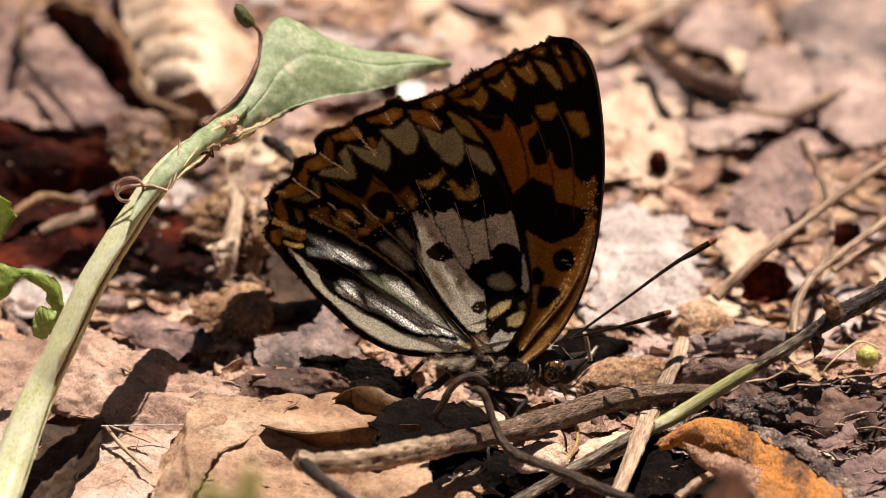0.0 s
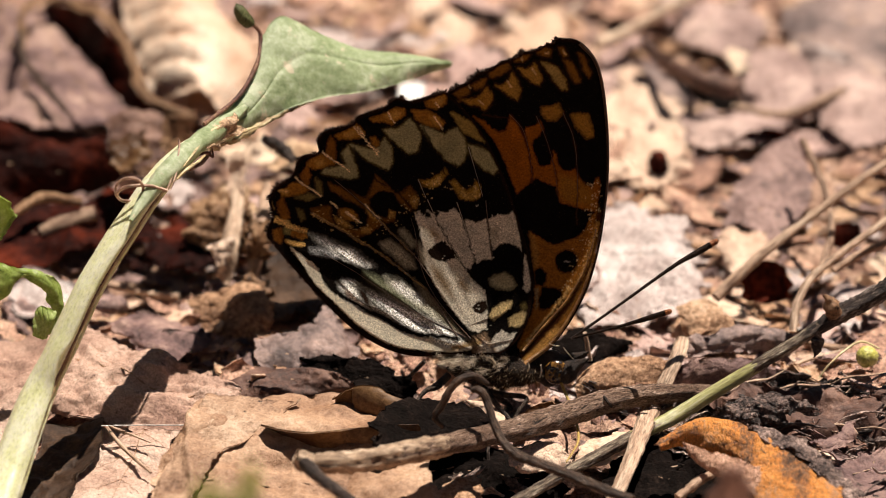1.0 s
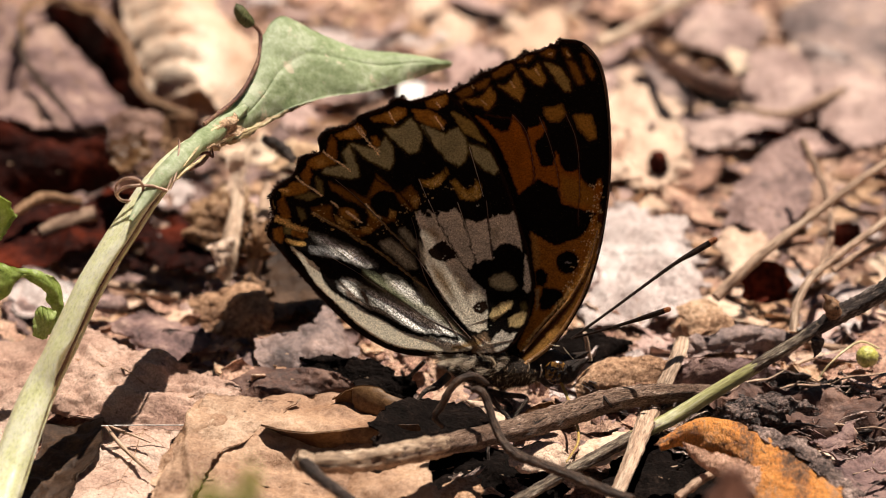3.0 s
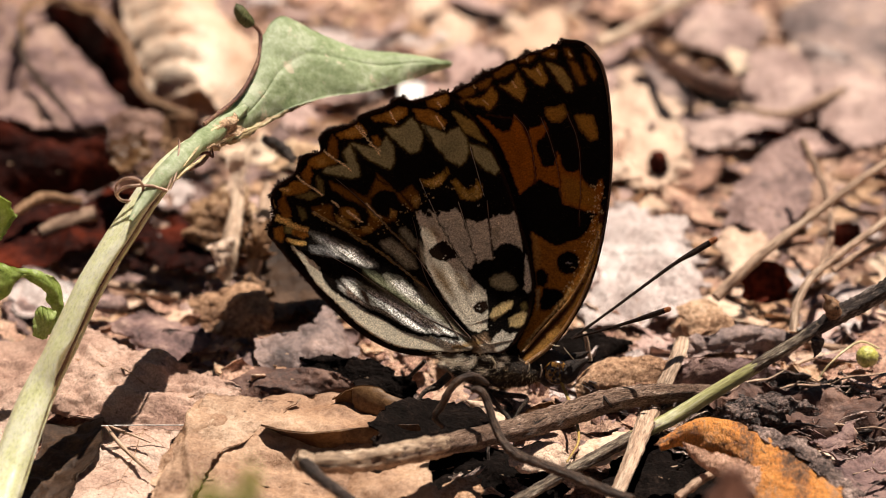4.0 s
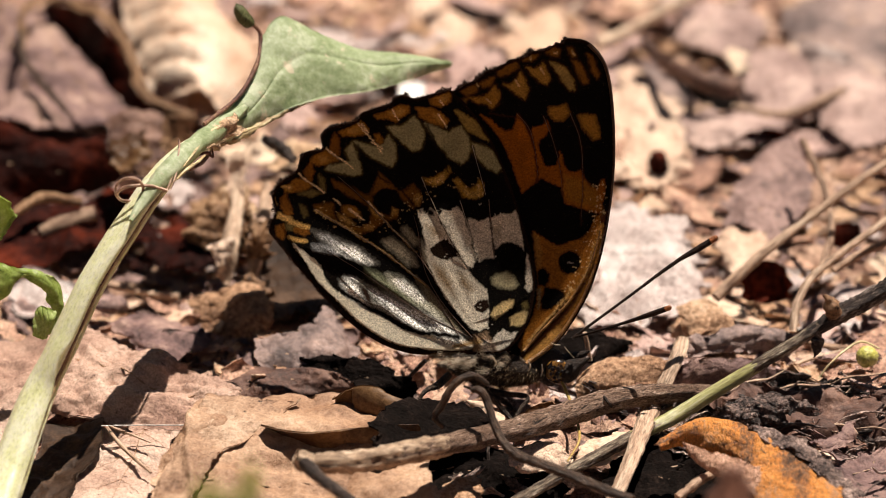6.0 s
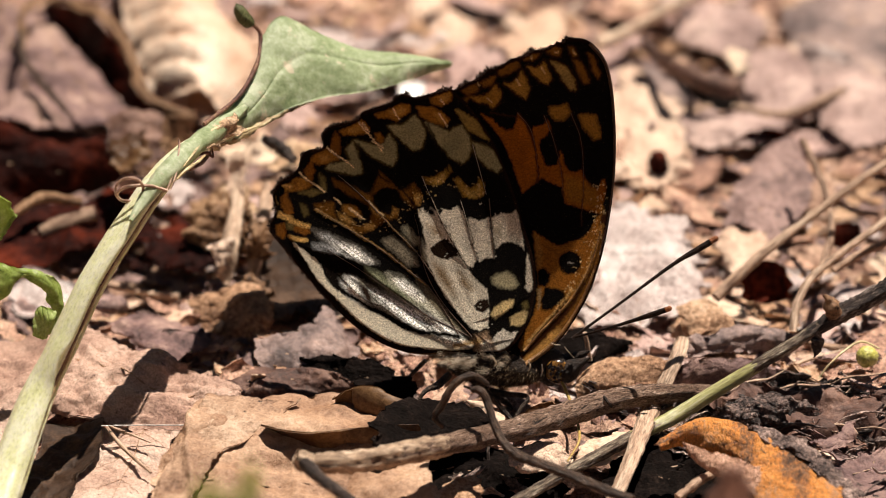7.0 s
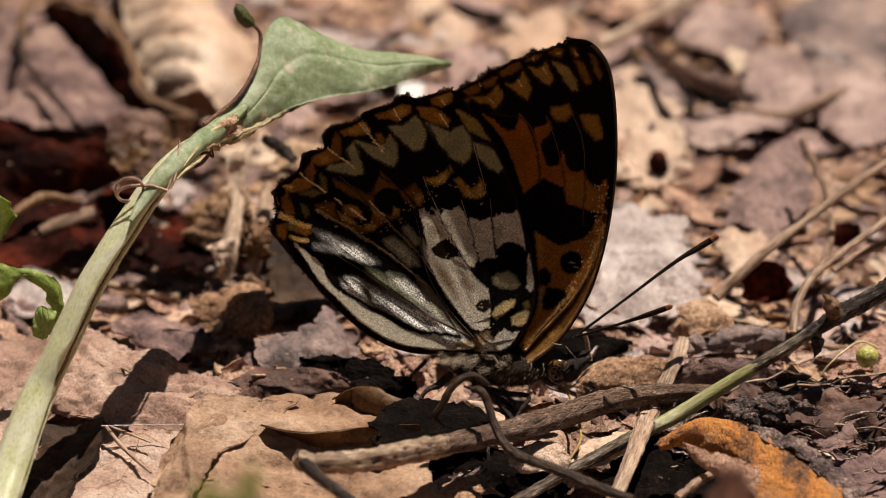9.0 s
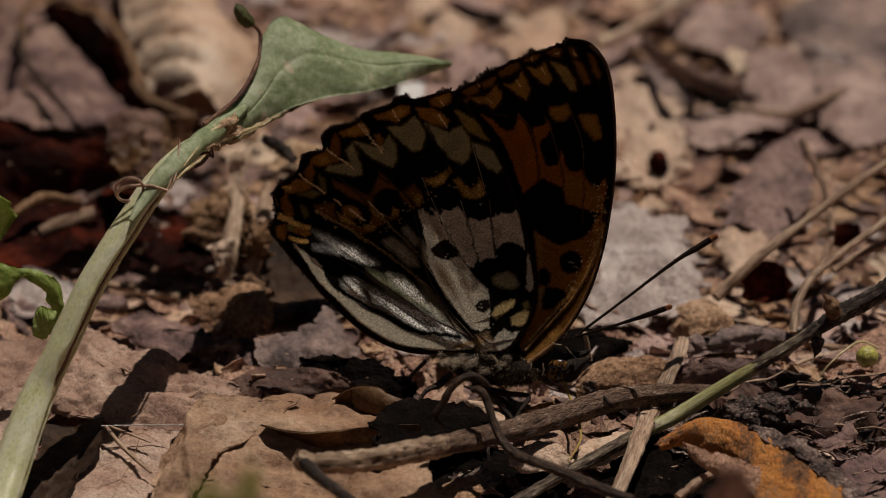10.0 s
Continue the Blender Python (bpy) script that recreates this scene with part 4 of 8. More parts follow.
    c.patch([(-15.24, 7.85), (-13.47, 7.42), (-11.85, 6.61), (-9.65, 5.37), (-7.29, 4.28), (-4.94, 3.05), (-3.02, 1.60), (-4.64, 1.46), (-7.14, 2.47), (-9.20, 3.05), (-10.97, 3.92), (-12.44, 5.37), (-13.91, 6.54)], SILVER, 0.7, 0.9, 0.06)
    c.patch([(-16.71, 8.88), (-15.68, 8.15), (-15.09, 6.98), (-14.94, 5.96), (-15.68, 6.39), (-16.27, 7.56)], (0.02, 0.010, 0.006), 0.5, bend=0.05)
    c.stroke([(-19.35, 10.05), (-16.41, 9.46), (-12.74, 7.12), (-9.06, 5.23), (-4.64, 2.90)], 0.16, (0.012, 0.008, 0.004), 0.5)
    # cream strip of the inner border
    c.patch([(-25.23, 14.01), (-23.40, 12.69), (-22.59, 12.10), (-21.85, 11.22), (-21.12, 9.46), (-20.09, 8.15), (-17.88, 6.69), (-15.68, 5.37), (-13.32, 4.21), (-11.12, 2.83), (-8.91, 2.18), (-6.70, 2.03), (-4.35, 1.74), (-1.85, 1.02), (-1.99, 0.37), (-4.64, 0.08), (-7.59, 0.30), (-10.53, 0.66), (-12.74, 1.38), (-14.94, 2.61), (-17.15, 4.28), (-19.36, 6.47), (-20.83, 7.93), (-22.30, 9.54), (-23.32, 11.37), (-24.50, 12.69)], (0.66, 0.60, 0.47), 0.22, 0.05, 0.05)
    c.patch([(-6.85, 2.03), (-4.64, 1.74), (-1.85, 1.02), (-1.99, 0.59), (-4.35, 0.73), (-6.41, 1.31)], SILVER, 0.5, 0.8, 0.05)
    c.stroke([(-20.97, 10.93), (-20.53, 9.32), (-19.36, 8.15), (-15.68, 5.81), (-12.00, 3.92), (-9.06, 2.54), (-6.11, 2.25), (-3.76, 1.89)], 0.30, BLACK, 0.35)
    c.patch([(-21.85, 12.03), (-20.68, 11.51), (-19.94, 10.20), (-19.21, 8.73), (-19.80, 8.44), (-20.83, 9.61), (-21.41, 10.93)], (0.005, 0.003, 0.002), 0.5, bend=0.04)
    # scaly root
    c.patch([(-1.85, 1.89), (-0.08, 2.32), (0.65, 1.02), (1.54, -0.71), (-0.23, -1.43), (-1.55, 0.01)], (0.36, 0.24, 0.15), 0.8, 0.3, 0.08)
    c.patch([(-0.96, 1.17), (0.07, 1.31), (1.09, -0.42), (0.51, -1.29), (-0.52, -0.57)], (0.85, 0.78, 0.66), 0.6, 0.5, 0.08)
    c.stroke([(-4.20, 0.73), (-2.44, 1.02), (-0.96, 1.31)], 0.3, (0.55, 0.36, 0.16), 0.4, 0.3)
    # black veins
    for q in ([(-1.99, 1.89), (-4.94, 5.08), (-7.14, 8.29), (-8.47, 11.81), (-8.91, 15.34), (-9.49, 17.55)], [(-7.44, 20.07), (-5.97, 16.96), (-4.50, 14.16), (-2.58, 10.85)], [(-3.62, 19.62), (-2.73, 17.11), (-2.00, 14.45), (-1.26, 11.81)], [(0.20, 19.77), (0.58, 16.08), (0.95, 12.03)], [(0.21, 7.85), (0.36, 4.36), (0.36, 2.18)]):
        c.stroke(q, 0.09, BLACK, 0.2)
    for q in ([(-12.72, 23.48), (-10.52, 20.14), (-8.69, 18.14)], [(-7.58, 29.43), (-6.11, 25.71), (-4.65, 22.73)], [(-1.86, 26.75), (-0.98, 23.48), (-0.09, 20.14)], [(-19.33, 22.73), (-16.40, 20.14), (-14.20, 17.92), (-11.63, 15.71), (-8.69, 12.40)], [(-25.21, 20.14), (-22.28, 18.14), (-18.61, 16.08)], [(-16.68, 26.75), (-14.92, 23.48), (-12.72, 21.84)], [(-16.39, 24.96), (-14.63, 23.48)]):
        c.stroke(q, 0.13, (0.005, 0.003, 0.002), 0.35)
    # sparkle of the scales on the bands, painted as pale and golden specks
    line = curve([(-22.28, 18.14), (-18.46, 16.67), (-15.67, 15.93), (-11.99, 17.26), (-8.46, 19.77), (-6.70, 22.14), (-2.29, 20.51), (-0.68, 21.25)], 120)
    rng = np.random.default_rng(29)
    for x0, y0 in line[rng.integers(0, 120, 120)] + rng.normal(0, 0.6, (120, 2)):
        c.spot(x0, y0, rng.uniform(0.05, 0.10), rng.uniform(0.04, 0.08), 0, (0.66, 0.46, 0.20), 0.12, 0.4)
    for x0, y0 in curve([(-6.85, 17.55), (-4.64, 16.08), (-0.97, 15.34), (2.71, 16.08), (-0.97, 13.87), (-4.64, 10.93), (-2.44, 7.27), (-0.96, 4.36)], 150)[rng.integers(0, 150, 170)] + rng.normal(0, 1.0, (170, 2)):
        c.spot(x0, y0, rng.uniform(0.05, 0.10), rng.uniform(0.04, 0.08), 0, (0.86, 0.80, 0.68), 0.12, 0.5)
    # glints along the border folds painted as bright strokes; golden veins
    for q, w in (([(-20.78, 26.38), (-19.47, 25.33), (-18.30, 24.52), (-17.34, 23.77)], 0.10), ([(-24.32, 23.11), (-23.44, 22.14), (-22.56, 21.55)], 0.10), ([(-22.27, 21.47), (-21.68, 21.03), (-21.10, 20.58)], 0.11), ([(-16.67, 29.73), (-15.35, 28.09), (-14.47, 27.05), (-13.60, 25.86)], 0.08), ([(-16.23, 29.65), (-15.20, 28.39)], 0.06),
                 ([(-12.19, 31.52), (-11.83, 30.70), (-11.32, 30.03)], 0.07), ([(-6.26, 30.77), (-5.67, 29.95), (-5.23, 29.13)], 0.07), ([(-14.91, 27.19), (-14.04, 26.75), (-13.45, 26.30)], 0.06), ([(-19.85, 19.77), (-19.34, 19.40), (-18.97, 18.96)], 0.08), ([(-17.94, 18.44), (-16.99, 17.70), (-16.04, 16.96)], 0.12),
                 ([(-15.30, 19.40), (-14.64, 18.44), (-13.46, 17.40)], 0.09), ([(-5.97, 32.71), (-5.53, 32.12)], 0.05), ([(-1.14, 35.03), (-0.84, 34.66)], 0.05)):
        c.stroke(q, w, painted_glint, 0.2, 0.5)
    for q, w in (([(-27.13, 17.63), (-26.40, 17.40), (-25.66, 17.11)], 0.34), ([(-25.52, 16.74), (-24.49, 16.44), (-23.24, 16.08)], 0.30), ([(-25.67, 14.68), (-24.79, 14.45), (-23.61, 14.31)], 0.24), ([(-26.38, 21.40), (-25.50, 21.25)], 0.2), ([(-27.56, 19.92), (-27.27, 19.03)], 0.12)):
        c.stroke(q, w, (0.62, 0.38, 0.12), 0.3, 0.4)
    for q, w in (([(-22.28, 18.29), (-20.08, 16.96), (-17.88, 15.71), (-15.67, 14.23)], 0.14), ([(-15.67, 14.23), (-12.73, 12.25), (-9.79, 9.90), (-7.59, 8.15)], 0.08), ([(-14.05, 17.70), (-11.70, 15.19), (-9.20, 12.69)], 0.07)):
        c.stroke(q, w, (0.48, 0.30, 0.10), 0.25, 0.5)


def paint_fore(c):
    field, ochre, rim = (0.26, 0.080, 0.005), (0.31, 0.165, 0.030), (0.19, 0.080, 0.012)
    gold = (0.30, 0.116, 0.016)
    # rows of marks along the border
    for q in ([(7.63, 39.11), (8.79, 39.56), (9.67, 39.18), (9.38, 38.43), (8.36, 38.51)], [(4.34, 38.51), (5.87, 39.11), (6.75, 38.58), (6.02, 37.83), (4.85, 37.91)], [(1.42, 36.40), (3.25, 37.53), (4.05, 37.83), (4.20, 36.93), (3.11, 36.18), (1.79, 35.80)], [(-0.77, 34.82), (0.40, 35.50), (1.13, 35.65), (0.77, 34.68), (-0.40, 34.30)], [(-3.33, 33.84), (-1.35, 34.67), (-1.06, 33.85), (-2.45, 33.32)],
              [(10.55, 39.56), (11.13, 39.40), (11.72, 38.35), (11.14, 38.35)], [(13.18, 38.80), (13.62, 38.50), (14.07, 37.45), (13.63, 37.75)], [(-4.65, 31.44), (-3.55, 32.49), (-2.30, 33.10), (-2.89, 31.90), (-4.06, 31.14)]):
        c.patch(q, (0.08, 0.034, 0.007), 0.9, bend=0.06)
        c.patch(q, rim, 0.35, bend=0.08)
    for q, col in (([(13.41, 38.05), (13.92, 37.60), (14.60, 36.10), (14.45, 35.42), (13.79, 36.40)], rim), ([(11.22, 37.90), (12.02, 37.53), (12.98, 36.10), (13.21, 34.82), (12.56, 34.82), (11.81, 36.25)], rim), ([(8.29, 37.68), (9.24, 37.45), (10.42, 36.70), (11.31, 35.35), (11.61, 33.85), (10.88, 33.85), (9.99, 35.05), (9.10, 36.40)], (0.30, 0.20, 0.06)),
                   ([(5.30, 36.93), (6.47, 36.70), (7.05, 37.23), (7.49, 37.61), (8.01, 36.48), (8.38, 35.28), (7.94, 34.68), (7.06, 35.05), (6.18, 35.80)], ochre), ([(2.23, 34.83), (3.04, 34.60), (3.99, 35.35), (4.57, 36.40), (5.16, 35.35), (5.53, 34.00), (5.10, 32.65), (4.44, 33.03), (3.41, 33.93)], ochre), ([(-2.16, 32.95), (-0.62, 32.95), (0.33, 33.48), (1.28, 34.53), (1.87, 33.48), (1.65, 32.43), (0.85, 31.45), (0.04, 32.13), (-0.98, 32.27)], (0.30, 0.145, 0.022))):
        c.patch(q, (0.08, 0.034, 0.007), 0.9, bend=0.06)
        c.patch(q, col, 0.35, bend=0.06)
    for q in ([(11.92, 30.48), (12.95, 30.70), (14.12, 30.47), (14.65, 28.90), (14.73, 27.41), (14.07, 27.18), (13.33, 27.86), (12.59, 28.76)], [(8.11, 31.61), (9.28, 31.60), (10.45, 32.05), (10.82, 30.85), (10.02, 29.81), (8.92, 29.88), (8.18, 30.71)]):
        c.patch(q, (0.30, 0.145, 0.022), 0.55, bend=0.06)
    # orange field between the black blotches
    for q in ([(-0.83, 30.85), (0.49, 30.10), (1.66, 29.06), (2.69, 28.39), (3.42, 28.69), (3.79, 29.73), (4.00, 30.63), (4.74, 29.81), (5.63, 28.31), (6.22, 26.52), (6.59, 24.13), (6.67, 21.89), (5.65, 21.08), (4.69, 20.26), (4.10, 21.89), (3.21, 24.50), (2.11, 27.11), (0.78, 28.91)], [(6.06, 29.06), (7.24, 29.21), (7.89, 29.81), (8.26, 28.91), (7.68, 27.86), (6.88, 27.27), (6.73, 26.07), (6.37, 26.22), (5.92, 27.86)],
              [(6.52, 24.58), (7.26, 23.98), (8.21, 23.61), (9.17, 24.05), (9.53, 25.77), (9.90, 24.58), (10.49, 23.31), (11.52, 22.93), (12.33, 23.23), (12.63, 22.19), (13.44, 21.07), (14.55, 20.69), (14.98, 21.88), (15.42, 22.03), (15.36, 20.02), (14.93, 17.57), (14.26, 17.72), (13.38, 17.95), (12.57, 18.25), (11.69, 18.47), (10.29, 18.69), (10.06, 20.03), (9.69, 21.07), (8.22, 21.74), (7.11, 22.27), (6.53, 21.89)], [(6.22, 26.52), (6.81, 26.22), (7.25, 24.88), (7.55, 23.98), (6.67, 24.28)]):
        c.patch(q, field, 0.3, bend=0.04)
    c.patch([(10.05, 22.49), (12.26, 22.04), (14.33, 20.40), (14.93, 18.02), (13.01, 18.47), (10.65, 19.06), (10.06, 20.40)], (0.27, 0.118, 0.014), 1.0, bend=0.05)
    # golden lower field, finely scaled
    c.patch([(6.10, 15.14), (7.13, 14.47), (8.31, 13.66), (9.71, 13.29), (10.82, 13.73), (12.29, 14.17), (13.46, 15.28), (14.34, 17.13), (14.93, 17.57), (14.79, 15.20), (14.21, 12.98), (13.47, 10.92), (12.59, 8.86), (11.27, 6.81), (10.09, 5.27), (8.33, 3.45), (6.41, 1.55), (4.49, -0.34), (4.05, 0.24), (5.38, 2.72), (6.41, 5.28), (6.70, 8.57), (6.55, 10.34), (6.33, 12.99)], gold, 0.3, 0.12, 0.04)
    c.patch([(6.10, 14.92), (6.84, 14.47), (7.14, 12.26), (6.99, 10.34), (6.55, 10.34), (6.33, 12.99)], (0.36, 0.17, 0.035), 0.5, 0.15, 0.04)
    c.patch([(14.93, 17.42), (15.66, 17.72), (14.94, 13.72), (13.62, 10.04), (11.86, 6.37), (9.50, 3.08), (6.41, -0.34), (4.94, -2.00), (4.35, -0.92), (6.41, 1.26), (8.92, 3.74), (10.98, 6.08), (12.74, 9.01), (14.06, 12.54)], (0.045, 0.014, 0.003), 0.4, bend=0.04)
    # ribs at the root
    c.stroke([(14.93, 15.94), (13.77, 11.88), (12.30, 8.57), (10.24, 5.64), (7.15, 2.43), (4.64, -0.05)], 0.26, (0.40, 0.205, 0.05), 0.35, 0.35)
    c.stroke([(15.67, 15.20), (14.21, 10.33), (12.30, 6.51), (10.09, 3.45), (7.15, 0.39), (4.94, -1.64)], 0.34, (0.22, 0.095, 0.018), 0.35, 0.2)
    c.stroke([(9.36, 2.13), (7.59, 0.54), (5.67, -1.21), (4.94, -1.86)], 0.50, (0.52, 0.28, 0.075), 0.4, 0.3)
    c.stroke([(10.98, 7.69), (10.09, 6.22), (7.88, 3.74), (5.38, 0.97)], 0.16, (0.60, 0.37, 0.13), 0.25, 0.4)
    c.stroke([(10.53, 6.22), (8.18, 3.74), (5.97, 1.26)], 0.14, (0.03, 0.012, 0.005), 0.25)
    c.patch([(6.56, 7.69), (7.00, 7.84), (7.00, 5.64), (6.70, 5.06)], (0.30, 0.20, 0.09), 0.3, bend=0.03)
    # black marks near the root
    c.spot(10.82, 11.07, 1.48, 1.52, 0, BLACK, 0.3)
    c.patch([(6.63, 10.19), (7.44, 10.41), (8.10, 9.68), (8.10, 8.57), (7.73, 7.99), (6.63, 8.13)], BLACK, 0.3, bend=0.06)
    c.patch([(7.59, 8.06), (8.62, 7.84), (10.02, 7.40), (10.17, 6.66), (9.36, 5.71), (8.25, 4.98), (7.15, 4.76), (7.00, 6.37)], BLACK, 0.3, bend=0.06)
    c.spot(10.90, 11.00, 0.34, 0.09, 0, (0.40, 0.36, 0.32), 0.15, 0.4)
    # short bright strokes on the marks of the border
    for q in ([(5.58, 38.66), (5.88, 37.91)], [(8.80, 38.96), (9.23, 38.88)], [(11.13, 39.10), (11.58, 38.50)], [(7.05, 36.85), (7.50, 36.10)], [(3.84, 35.35), (4.28, 34.45)], [(0.04, 32.80), (0.63, 32.20)], [(-1.13, 34.82), (-0.99, 34.45)]):
        c.stroke(q, 0.07, (0.72, 0.48, 0.2), 0.3, 0.3)
    # sparkle along the costa, painted as tiny golden dots
    line = curve([(14.76, 21.51), (14.48, 18.17), (13.76, 14.46), (12.59, 10.78), (11.27, 7.98), (9.36, 5.27)], 90)
    rng = np.random.default_rng(23)
    for x0, y0 in line[rng.integers(0, 90, 110)] + rng.normal(0, 1, (110, 2)) * np.array([0.55, 0.7]):
        c.spot(x0, y0, rng.uniform(0.05, 0.11), rng.uniform(0.05, 0.09), 0, (0.80, 0.58, 0.28), 0.12, 0.5)
    # thin veins
    for q in ([(0.48, 30.85), (4.52, 29.96), (6.00, 27.12), (6.67, 23.38), (6.53, 21.74)], [(4.00, 30.86), (5.62, 28.76), (6.37, 25.77), (6.75, 21.89)], [(7.45, 30.48), (8.71, 27.12), (9.61, 23.38), (9.92, 20.03)], [(10.90, 30.85), (12.24, 27.11), (12.56, 21.89), (12.28, 15.95)]):
        c.stroke(q, 0.08, (0.04, 0.012, 0.004), 0.3)


def wing(name, outline, centre, nr, relief, paint, ground, parent, label, seed, material=None):
    xy, faces = wing_surface(outline, centre, nr)
    z = relief(xy[:, 0], xy[:, 1])
    ob = part(name, (np.column_stack([xy, z]), faces), material or wing_mat, parent, label, at=(-0.18, 0.00, 8.64))
    c = Canvas(xy[:, 0], xy[:, 1], ground, seed)
    paint(c)
    # the colour of the shiny flutes is streaked lengthwise
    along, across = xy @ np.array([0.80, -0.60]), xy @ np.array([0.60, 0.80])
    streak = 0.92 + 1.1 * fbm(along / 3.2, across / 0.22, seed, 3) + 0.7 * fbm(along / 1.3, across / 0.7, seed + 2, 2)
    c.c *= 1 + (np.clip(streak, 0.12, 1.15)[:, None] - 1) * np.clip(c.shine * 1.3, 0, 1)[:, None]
    # narrow black border
    inset = ((1 - np.linspace(0, 1, nr) ** 0.8)[:, None] * np.linalg.norm(outline[:-1] - np.array(centre), axis=1)[None]).ravel()
    c.blend(np.arange(len(xy)), inset - 0.42 - 0.2 * fbm(xy[:, 0] / 0.5, xy[:, 1] / 0.5, seed, 2), (0.014, 0.0055, 0.003), 0.3, 0.0)
    me = ob.data
    at = me.color_attributes.new("scales", "FLOAT_COLOR", "POINT")
    at.data.foreach_set("color", np.column_stack([c.c, np.ones(len(xy))]).ravel())
    gl = me.attributes.new("gloss", "FLOAT", "POINT")
    gl.data.foreach_set("value", c.shine)
    return ob


def vein(parent, points, relief, radius, material, lift=0.05):
    p = curve(points, 30)
    z = relief(p[:, 0], p[:, 1]) + lift
    taper = np.linspace(1, 0.45, 30) * radius
    v, f = tube(np.column_stack([p, z, taper]), 30, 6)
    ob = new("vein", make_mesh("vein", v, f, material))
    ob.parent = parent
    return ob


def fringe(parent, line, relief, seed, length=0.62):
    """Ragged edging of dark scales along the outer border of a wing."""
    rng = np.random.default_rng(seed)
    n = len(line) * 3
    i = rng.integers(1, len(line) - 1, n)
    d = line[i + 1] - line[i - 1]
    out = np.stack([d[:, 1], -d[:, 0]], 1)
    out /= np.linalg.norm(out, axis=1)[:, None] + 1e-9
    clump = np.clip(value_noise(i / 7.0, i * 0.0, seed) * 1.5 - 0.15, 0.2, 1.5)
    root = line[i] - out * 0.12 + rng.normal(0, 0.05, (n, 2))
    z = relief(root[:, 0], root[:, 1]) + rng.normal(0, 0.03, n)
    way = np.column_stack([out + rng.normal(0, 0.35, (n, 2)), rng.normal(0, 0.3, n)])
    v, f = blades(np.column_stack([root, z]), way, length * clump * rng.uniform(0.6, 1.3, n), rng.uniform(0.05, 0.11, n), seed)
    ob = new("fringe", make_mesh("fringe", v, f, fringe_mat, False))
    ob.parent = parent
    return ob


def build_butterfly():
    fly = thing("butterfly", (-0.00, -0.30, 0.00), "orange, black and silver-white fritillary butterfly resting with closed wings", "butterfly")
    # body
    thorax = part("thorax", joined(ball((1.30, -0.20, 5.75), (6.3, 2.1, 2.45), 26, 30, 0.06, 3, -3)), body_mat, fly, "brown thorax with pale fur")
    part("abdomen", joined(ball((-7.40, 0.90, 8.65), (6.0, 1.2, 1.25), 30, 26, 0.04, 5, -24)), abdomen_mat, fly, "brown furry abdomen")
    head = part("head", joined(ball((8.10, 0.50, 5.60), (2.4, 1.5, 2.7), 24, 28, 0.06, 7, 20)), head_mat, fly, "black furry head")
    part("eye", ball((8.95, -0.90, 5.70), (1.62, 0.95, 1.75), 26, 34), eye_mat, head, "glossy golden-brown eye with dark flecks")
    part("eye", ball((9.00, 2.00, 4.60), (1.62, 0.95, 1.75), 20, 24), eye_mat, head, "glossy golden-brown eye with dark flecks")
    for dy in (-0.55, 1.3):
        v, f = tube([(8.41, 0.00, 4.08, 0.4), (10.16, 0.00, 5.43, 1.5), (11.63, 0.00, 6.61, 0.85), (13.24, 0.00, 7.54, 0.08)], 20, 10, 0.1, 3)
        part("palp", (moved(v, (0, dy, 0)), f), head_mat, head)
    for ex, ez, r in ((-0.55, 0.75, 0.26), (0.1, 0.95, 0.22), (0.62, 0.45, 0.24), (0.05, 0.2, 0.30), (-0.8, 0.1, 0.22), (0.75, -0.35, 0.22), (-0.35, -0.45, 0.24), (0.25, -0.9, 0.22)):
        depth = 0.95 * math.sqrt(max(0.05, 1 - (ex / 1.62) ** 2 - (ez / 1.75) ** 2))
        cx, cy, cz = (8.95, -0.90, 5.70)
        part("eye_fleck", ball((cx + ex, cy - depth - 0.02, cz + ez), (r, 0.10, r * 1.2), 8, 12), head_mat, head)
    rng = np.random.default_rng(4)
    n = 3000
    u, a = rng.uniform(-1, 1, n), rng.uniform(0, 6.28, n)
    cen, ax = np.array((-7.40, 0.90, 8.65)), np.array([math.cos(radians(-24)), 0, math.sin(radians(-24))])
    up = np.array([-ax[2], 0, ax[0]])
    ring = np.cos(a)[:, None] * up + np.sin(a)[:, None] * np.array([0, 1.0, 0])
    root = cen + u[:, None] * 5.8 * ax + ring * (1.2 * np.sqrt(1 - u**2))[:, None]
    part("fur", blades(root, ring * 0.5 - ax + rng.normal(0, 0.3, (n, 3)), rng.uniform(0.5, 1.3, n), rng.uniform(0.02, 0.04, n), 3), abdomen_mat, fly, "short brown fur of the abdomen", smooth=False)
    n = 4200
    px, a = rng.uniform(-1, 1, n), rng.uniform(-0.6, 3.5, n)
    c0 = np.array((1.30, -0.20, 5.75))
    root = c0 + np.column_stack([px * 5.9, -2.15 * np.sqrt(1 - px**2) * np.sin(a), 2.35 * np.sqrt(1 - px**2) * np.cos(a) - px * 0.3])
    way = (root - c0) * np.array([0.25, 1, 1]) + np.column_stack([-1.6 + 0 * px, 0 * px, -0.5 + 0 * px]) + rng.normal(0, 0.55, (n, 3))
    sel = rng.random(n) < 0.14
    part("fur", blades(root[sel], way[sel], rng.uniform(0.5, 1.2, sel.sum()), rng.uniform(0.012, 0.024, sel.sum()), 1), fur_mat, thorax, "long pale fur", smooth=False)
    part("fur", blades(root[~sel], way[~sel], rng.uniform(0.3, 0.8, (~sel).sum()), rng.uniform(0.012, 0.026, (~sel).sum()), 2), dark_fur_mat, thorax, smooth=False)
    n = 1300
    c1 = np.array((-0.64, -1.50, 8.97))
